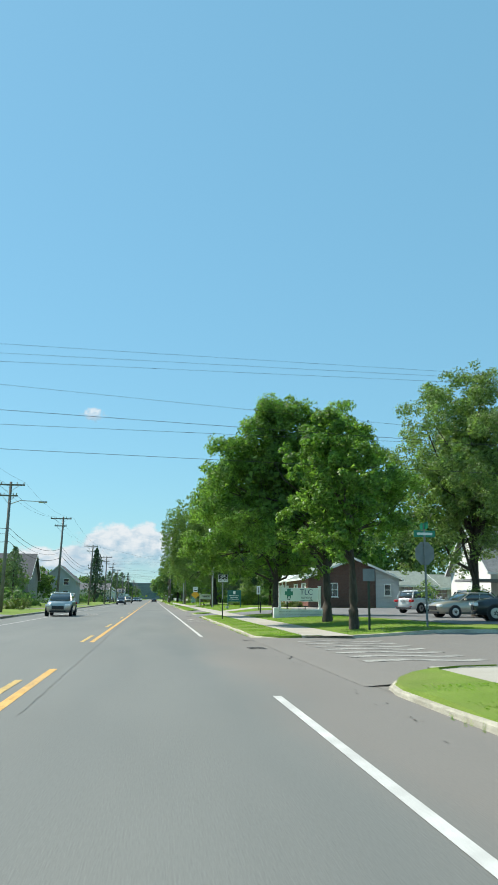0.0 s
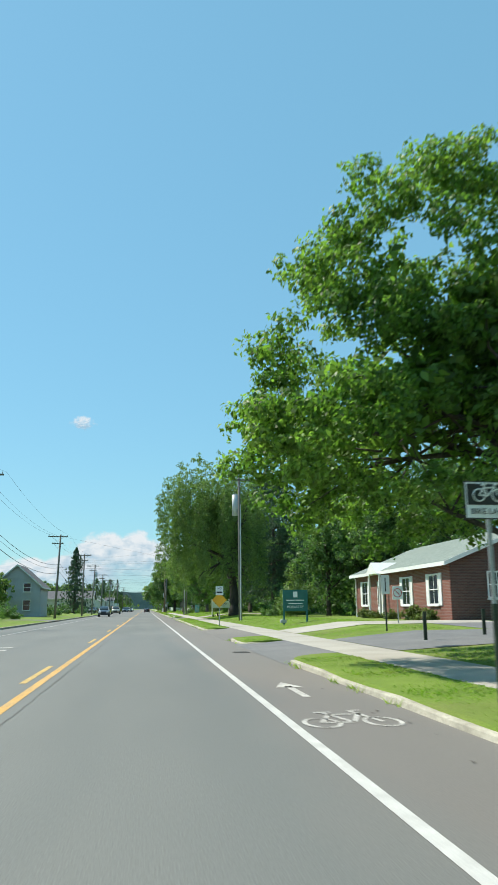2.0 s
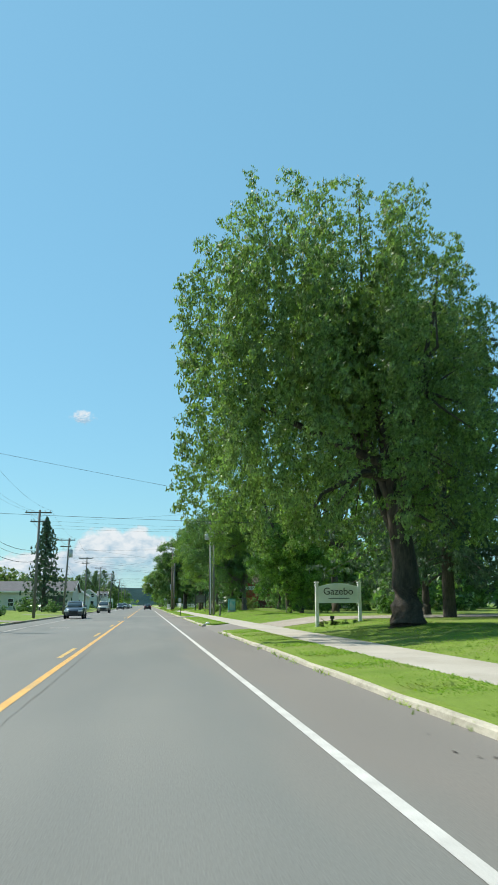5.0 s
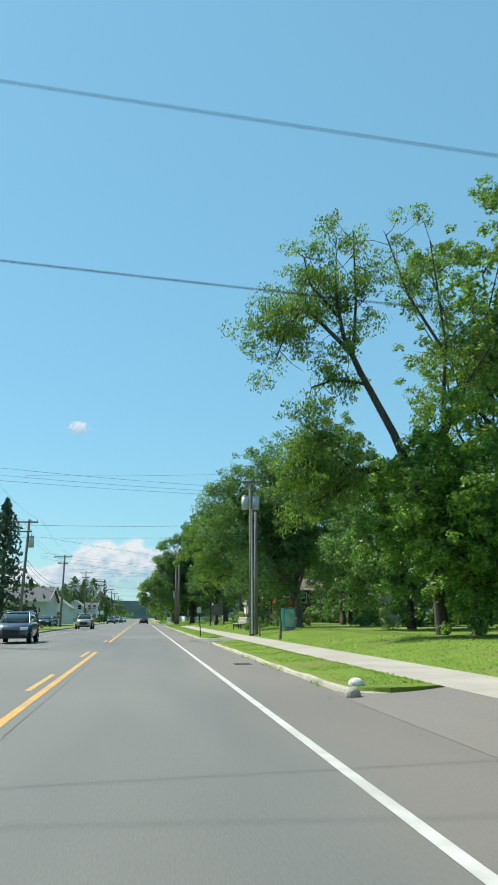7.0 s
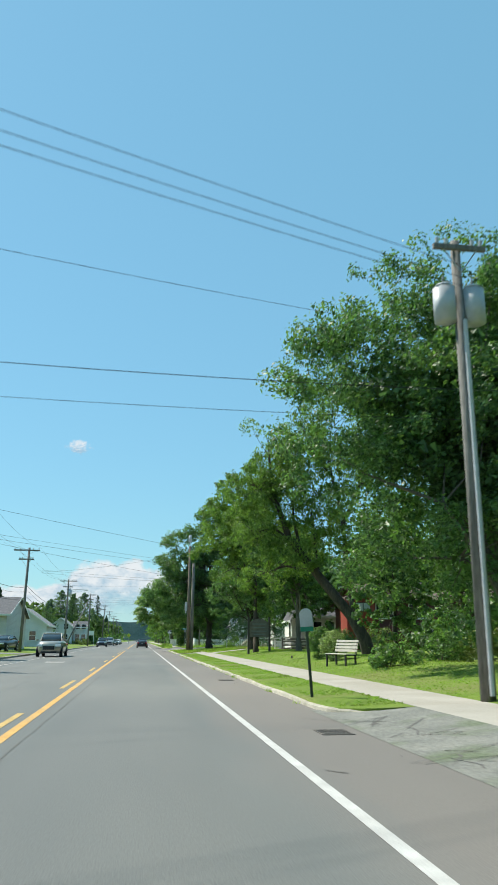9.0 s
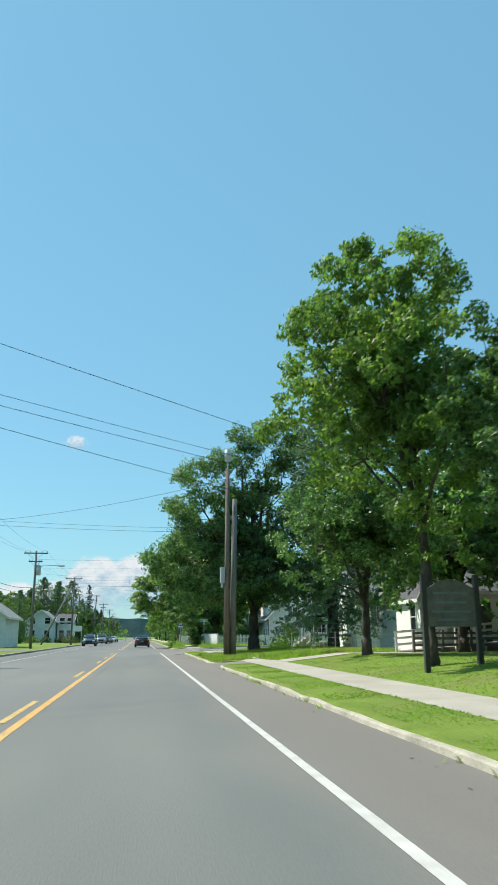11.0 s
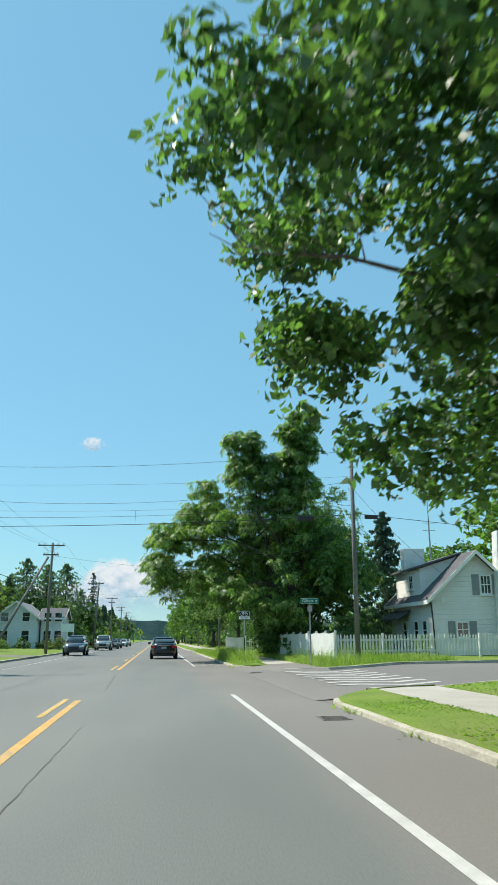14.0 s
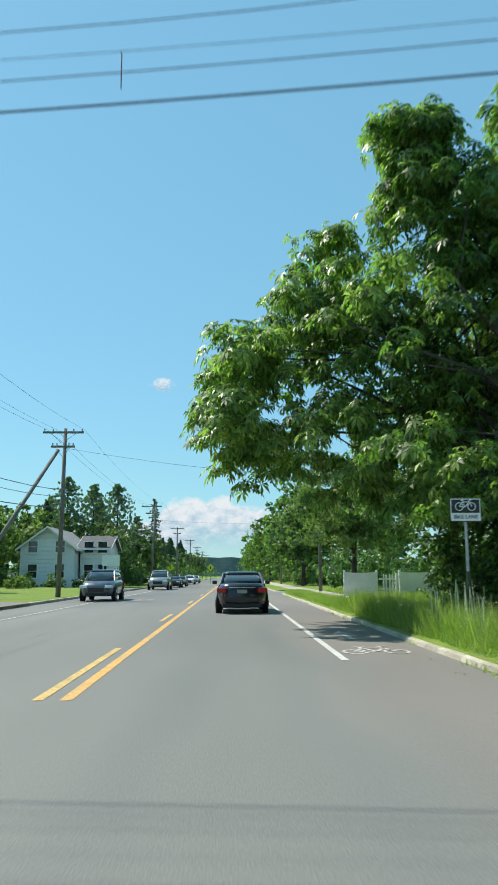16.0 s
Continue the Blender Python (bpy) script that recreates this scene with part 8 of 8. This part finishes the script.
car(-6.7, 430.0, 180, P_BEIGE, "champagne saloon in the far lane queue", "sedan", group="traffic")
car(-6.9, 192.5, 180, P_GREY, "blue-grey car in the far lane", "suv", group="traffic")
car(-7.0, 246.0, 180, P_BEIGE, "champagne pickup truck in the far lane", "pickup", group="traffic")
car(20.8, 79.5, -60, P_WHITE, "white compact SUV parked beside a clinic", "suv", zr(20.8, 79.5) + 0.01, "parked cars")
car(24.6, 77.5, -70, P_DARK, "dark grey SUV in the parking lot", "suv", zr(24.6, 77.5) + 0.01, "parked cars")
car(18.2, 64.5, 100, P_BEIGE, "champagne saloon in the parking lot", "sedan", zr(18.2, 64.5) + 0.01, "parked cars")
car(17.4, 56.2, 75, P_DARK, "dark SUV at the edge of the parking lot", "suv", zr(17.4, 56.2) + 0.01, "parked cars")
car(-16.5, 63.0, 90, P_GREY, "dark van parked in a yard across the street", "suv", 0.25, "parked cars")
car(-20.0, 263.0, 60, P_SILVER, "silver car parked at a workshop", "sedan", 0.33, "parked cars")
car(-13.0, 259.0, 170, P_DARK, "dark car parked at a workshop", "sedan", 0.25, "parked cars")


# ---- distance and sky ----
def hills(name, y, h, seed, material, label):
    rng = random.Random(seed)
    n = 160
    verts, faces = [], []
    for i in range(n + 1):
        x = -1800 + 3600 * i / n
        t = h * (0.6 + 0.4 * math.sin(x * 0.003 + seed) + 0.15 * math.sin(x * 0.013 + 2 * seed)) + rng.uniform(0, h * 0.12)
        verts += [(x, y, -2), (x, y + 20, t), (x, y + 300, t * 0.7)]
    for i in range(n):
        k = i * 3
        faces += [(k, k + 3, k + 4, k + 1), (k + 1, k + 4, k + 5, k + 2)]
    tagged(raw(name, verts, faces, material), label, "hills", "", "structure")


# woods colour paled and blued, so distance haze is painted in
M_HILL_HAZE = mat("far_woods", (0.11, 0.155, 0.14), (0.14, 0.185, 0.17), scale=0.06, rough=1.0, fine=0.3, bump_scale=0.4, spec=0.1)
hills("backdrop_hills", 1650, 30, 1.3, M_HILL_HAZE, "distant wooded hills at the end of the street, haze put into their colour")
rngw = np.random.default_rng(77)
cw = np.stack([rngw.uniform(-260, 260, 700), rngw.uniform(700, 1500, 700), rngw.uniform(1, 9, 700)], 1)
cw = cw[(np.abs(cw[:, 0] + 3) > 16)]
me = leaf_mesh("far_woods", cw, np.full(len(cw), 5.5), 34, 1.9, rngw, 0.0, 0.9)
me.materials.append(LEAF["dark"])
tagged(new("far_woods", me), "far trees closing the end of the street", "trees", "", "stuff")

def cloud_mat(name, puff, seat):
    """A soft white cloud on a far sheet; puff: a small rounded scrap, else a bank that fades towards its foot."""
    m = bpy.data.materials.new(name)
    m.use_nodes = True
    t, n = m.node_tree, m.node_tree.nodes
    n.remove(n["Principled BSDF"])
    em, tr, mx = n.new("ShaderNodeEmission"), n.new("ShaderNodeBsdfTransparent"), n.new("ShaderNodeMixShader")
    tc, sp = n.new("ShaderNodeTexCoord"), n.new("ShaderNodeSeparateXYZ")
    t.links.new(tc.outputs["UV"], sp.inputs[0])
    u, v = sp.outputs[0], sp.outputs[1]

    def tex(scale, loc, stretch, rough=0.55):
        mp, ns = n.new("ShaderNodeMapping"), n.new("ShaderNodeTexNoise")
        mp.inputs["Location"].default_value, mp.inputs["Scale"].default_value = loc, stretch
        ns.inputs["Scale"].default_value, ns.inputs["Detail"].default_value, ns.inputs["Roughness"].default_value = scale, 8.0, rough
        t.links.new(tc.outputs["UV"], mp.inputs[0])
        t.links.new(mp.outputs[0], ns.inputs["Vector"])
        return ns.outputs["Fac"]

    def calc(op, p, q):
        k = n.new("ShaderNodeMath")
        k.operation = op
        for s_, val in zip(k.inputs, (p, q)):
            if isinstance(val, (int, float)):
                s_.default_value = val
            else:
                t.links.new(val, s_)
        return k.outputs[0]

    def smooth(src, lo, hi, a=0.0, b=1.0):
        k = n.new("ShaderNodeMapRange")
        k.interpolation_type = "SMOOTHSTEP"
        for i_, val in zip((1, 2, 3, 4), (lo, hi, a, b)):
            k.inputs[i_].default_value = val
        t.links.new(src, k.inputs[0])
        return k.outputs[0]

    side = calc("POWER", calc("MULTIPLY", calc("ABSOLUTE", calc("SUBTRACT", u, 0.5), 0), 2.0), 2.0)
    tall = calc("POWER", calc("MULTIPLY", calc("ABSOLUTE", calc("SUBTRACT", v, 0.5), 0), 2.0), 2.0)
    lumps = tex(2.2, seat, (2.2, 1.5, 1.0))
    if puff:
        body = smooth(calc("SUBTRACT", calc("MULTIPLY", lumps, 1.7), calc("ADD", side, tall)), 0.1, 0.95, 0.0, 0.9)
    else:
        top = calc("SUBTRACT", calc("ADD", calc("MULTIPLY", lumps, 0.75), 0.42), calc("ADD", v, calc("MULTIPLY", side, 0.28)))
        body = calc("MULTIPLY", smooth(top, 0.0, 0.14, 0.0, 0.95), smooth(v, 0.02, 0.5))
        body = calc("MULTIPLY", body, smooth(side, 1.0, 0.35))
    t.links.new(body, mx.inputs[0])
    # sunlit top and blue-grey shaded foot are painted into the glowing colour
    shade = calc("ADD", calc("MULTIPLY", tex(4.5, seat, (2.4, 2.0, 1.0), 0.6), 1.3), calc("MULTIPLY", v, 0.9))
    ramp = n.new("ShaderNodeMix")
    ramp.data_type = "RGBA"
    t.links.new(smooth(shade, 0.75, 1.35), ramp.inputs[0])
    ramp.inputs[6].default_value, ramp.inputs[7].default_value = (0.42, 0.62, 0.78, 1), (0.93, 0.97, 1.0, 1)
    t.links.new(ramp.outputs[2], em.inputs["Color"])
    em.inputs["Strength"].default_value = 0.7
    t.links.new(tr.outputs[0], mx.inputs[1])
    t.links.new(em.outputs[0], mx.inputs[2])
    t.links.new(mx.outputs[0], n["Material Output"].inputs["Surface"])
    return m


def cloud(x, y, z, w, h, material):
    me = bpy.data.meshes.new("cloud")
    me.from_pydata([(-w / 2, 0, -h / 2), (w / 2, 0, -h / 2), (w / 2, 0, h / 2), (-w / 2, 0, h / 2)], [], [(0, 1, 2, 3)])
    uv = me.uv_layers.new()
    for i, c in enumerate(((0, 0), (1, 0), (1, 1), (0, 1))):
        uv.data[i].uv = c
    me.materials.append(material)
    o = new("backdrop_cloud", me)
    o.location = (x, y, z)
    o.visible_shadow = False
    tagged(o, "white summer cloud low over the street", "cloud", "", "structure")


M_BANK, M_PUFF = cloud_mat("cloud_bank", False, (3.1, 0.7, 0.0)), cloud_mat("cloud_scrap", True, (5.3, 2.2, 0.0))
cloud(-130, 4500, 300, 860, 470, M_BANK)
cloud(-560, 4550, 200, 900, 330, M_BANK)
cloud(-385, 4500, 1060, 170, 110, M_PUFF)


# ---- grass ----
def blades(name, spots, hgt, material, label, lean=0.4, width=0.012, seed=1):
    rng = np.random.default_rng(seed)
    n = len(spots)
    p = np.array(spots)
    a = rng.uniform(0, 6.283, n)
    hh = hgt * rng.uniform(0.5, 1.3, n)
    d = np.stack([np.cos(a), np.sin(a), np.zeros(n)], 1)
    up = np.stack([rng.normal(0, lean, n) * hh, rng.normal(0, lean, n) * hh, hh], 1)
    w = width * rng.uniform(0.6, 1.4, (n, 1))
    v = np.empty((n, 3, 3))
    v[:, 0], v[:, 1], v[:, 2] = p - d * w, p + d * w, p + up
    me = bpy.data.meshes.new(name)
    me.vertices.add(n * 3)
    me.vertices.foreach_set("co", v.ravel())
    me.loops.add(n * 3)
    me.loops.foreach_set("vertex_index", np.arange(n * 3, dtype=np.int32))
    me.polygons.add(n)
    me.polygons.foreach_set("loop_start", np.arange(0, n * 3, 3, dtype=np.int32))
    me.update(calc_edges=True)
    me.materials.append(material)
    return tagged(new(name, me), label, "grass", "", "stuff")


rg = np.random.default_rng(9)


def scatter(x0, x1, y0, y1, n, fray=0.0):
    out = []
    for x, y in zip(rg.uniform(x0, x1, n), rg.uniform(y0, y1, n)):
        out.append((x, y, zr(max(x, KERB), y) + 0.01))
    return out


spots = []
for a, b, _, end_r in VERGES[:8]:
    lo, hi = max(a, 24) + 0.6, min(b, 345) - max(0.6, end_r)
    if hi > lo:
        spots += scatter(KERB + 0.2, WALK0, lo, hi, int((hi - lo) * 260))
blades("verge_grass", spots, 0.032, M_BLADE, "short grass blades on the verge", 1.0, 0.018, 1)
spots = []
for a, b, k in ((46.5, 78, 330), (87, 91, 330), (97.5, 150, 300), (159.5, 251, 310), (265.5, 281, 400)):
    spots += scatter(WALK1, 11.5, a, b, int((b - a) * k))
blades("lawn_grass", spots, 0.03, M_BLADE, "short grass blades on the lawn", 0.8, 0.018, 2)
spots = scatter(KERB + 0.15, 4.8, 300.2, 344, 17000) + scatter(WALK1 - 0.2, 12, 294, 306.8, 14000) + scatter(WALK1 - 0.1, 9.5, 308, 345, 9000)
spots += scatter(3.6, 5.8, 256.6, 260.6, 1800)
blades("long_grass", spots, 0.26, M_TALL, "uncut long grass and weeds", 0.5, 0.01, 3)
spots = scatter(WALK0 - 0.4, WALK0 + 0.3, 255.5, 267, 2600) + scatter(WALK1 - 0.3, 13, 254.5, 272, 19000) + scatter(KERB + 0.12, WALK0, 255.2, 263.5, 8500)
blades("unmown_grass", spots, 0.2, M_HALF, "half-grown grass turning yellow in patches", 0.5, 0.014, 6)
spots = scatter(KERB + 0.3, 4.7, 301.5, 318, 5200) + scatter(6.7, 9.6, 295, 306, 1500) 
blades("tall_weeds", spots, 0.62, M_TALL, "tall flowering weeds beside the street", 0.35, 0.009, 4)
spots = [(x, y, 0.0) for x, y in zip(rg.normal(KERB - 0.08, 0.06, 5200), rg.uniform(24, 345, 5200)) if not any(g0 - 0.5 < y < g1 + 0.5 for g0, g1, *_ in GAPS) and not 30.5 < y < 48.5 and not 279 < y < 300]
spots = [s for s in spots if noise.noise(Vector((s[1] * 0.9, 3.3, 0))) > 0.12]
blades("kerb_weeds", spots, 0.1, M_TALL, "tufts of weeds growing along the kerb", 0.7, 0.014, 5)
# litter of dead leaves and twigs on the shoulder
bm = nb()
rr_ = random.Random(8)
for _ in range(260):
    x, y = 3.05 - abs(rr_.gauss(0, 0.12)), rr_.uniform(26, 330)
    s, a = rr_.uniform(0.008, 0.028), rr_.uniform(0, 6.28)
    poly(bm, [(x + s * math.cos(a + k), y + s * 1.4 * math.sin(a + k), 0.006 + 0.01 * rr_.random()) for k in (0, 1.7, 3.1, 4.6)])
tagged(mesh_ob("leaf_litter", bm, M_BARK), "dry leaves and grit in the gutter", "litter", "", "stuff")


# white umbels on the tall weeds
def umbels(name, spots, seed, label):
    rng = random.Random(seed)
    bm = nb()
    for x, y, z in spots:
        hh = rng.uniform(0.65, 1.05)
        cyl(bm, (x, y, z), (x + rng.uniform(-0.08, 0.08), y, z + hh), 0.006, 0.004, 3, False)
        for _ in range(7):
            px_, py_ = x + rng.gauss(0, 0.035), y + rng.gauss(0, 0.035)
            s = rng.uniform(0.012, 0.026)
            poly(bm, [(px_ - s, py_, z + hh), (px_, py_ - s, z + hh + 0.008), (px_ + s, py_, z + hh + 0.012), (px_, py_ + s, z + hh + 0.004)])
    tagged(mesh_ob(name, bm, M_UMBEL), label, "flowers", "", "stuff")


umbels("wild_flowers", scatter(4.0, 4.8, 302.5, 307.5, 34) + scatter(6.8, 9.5, 295.5, 301, 40) + scatter(12.0, 15.0, 274.8, 276.0, 60), 31, "white umbel flowers among tall weeds")
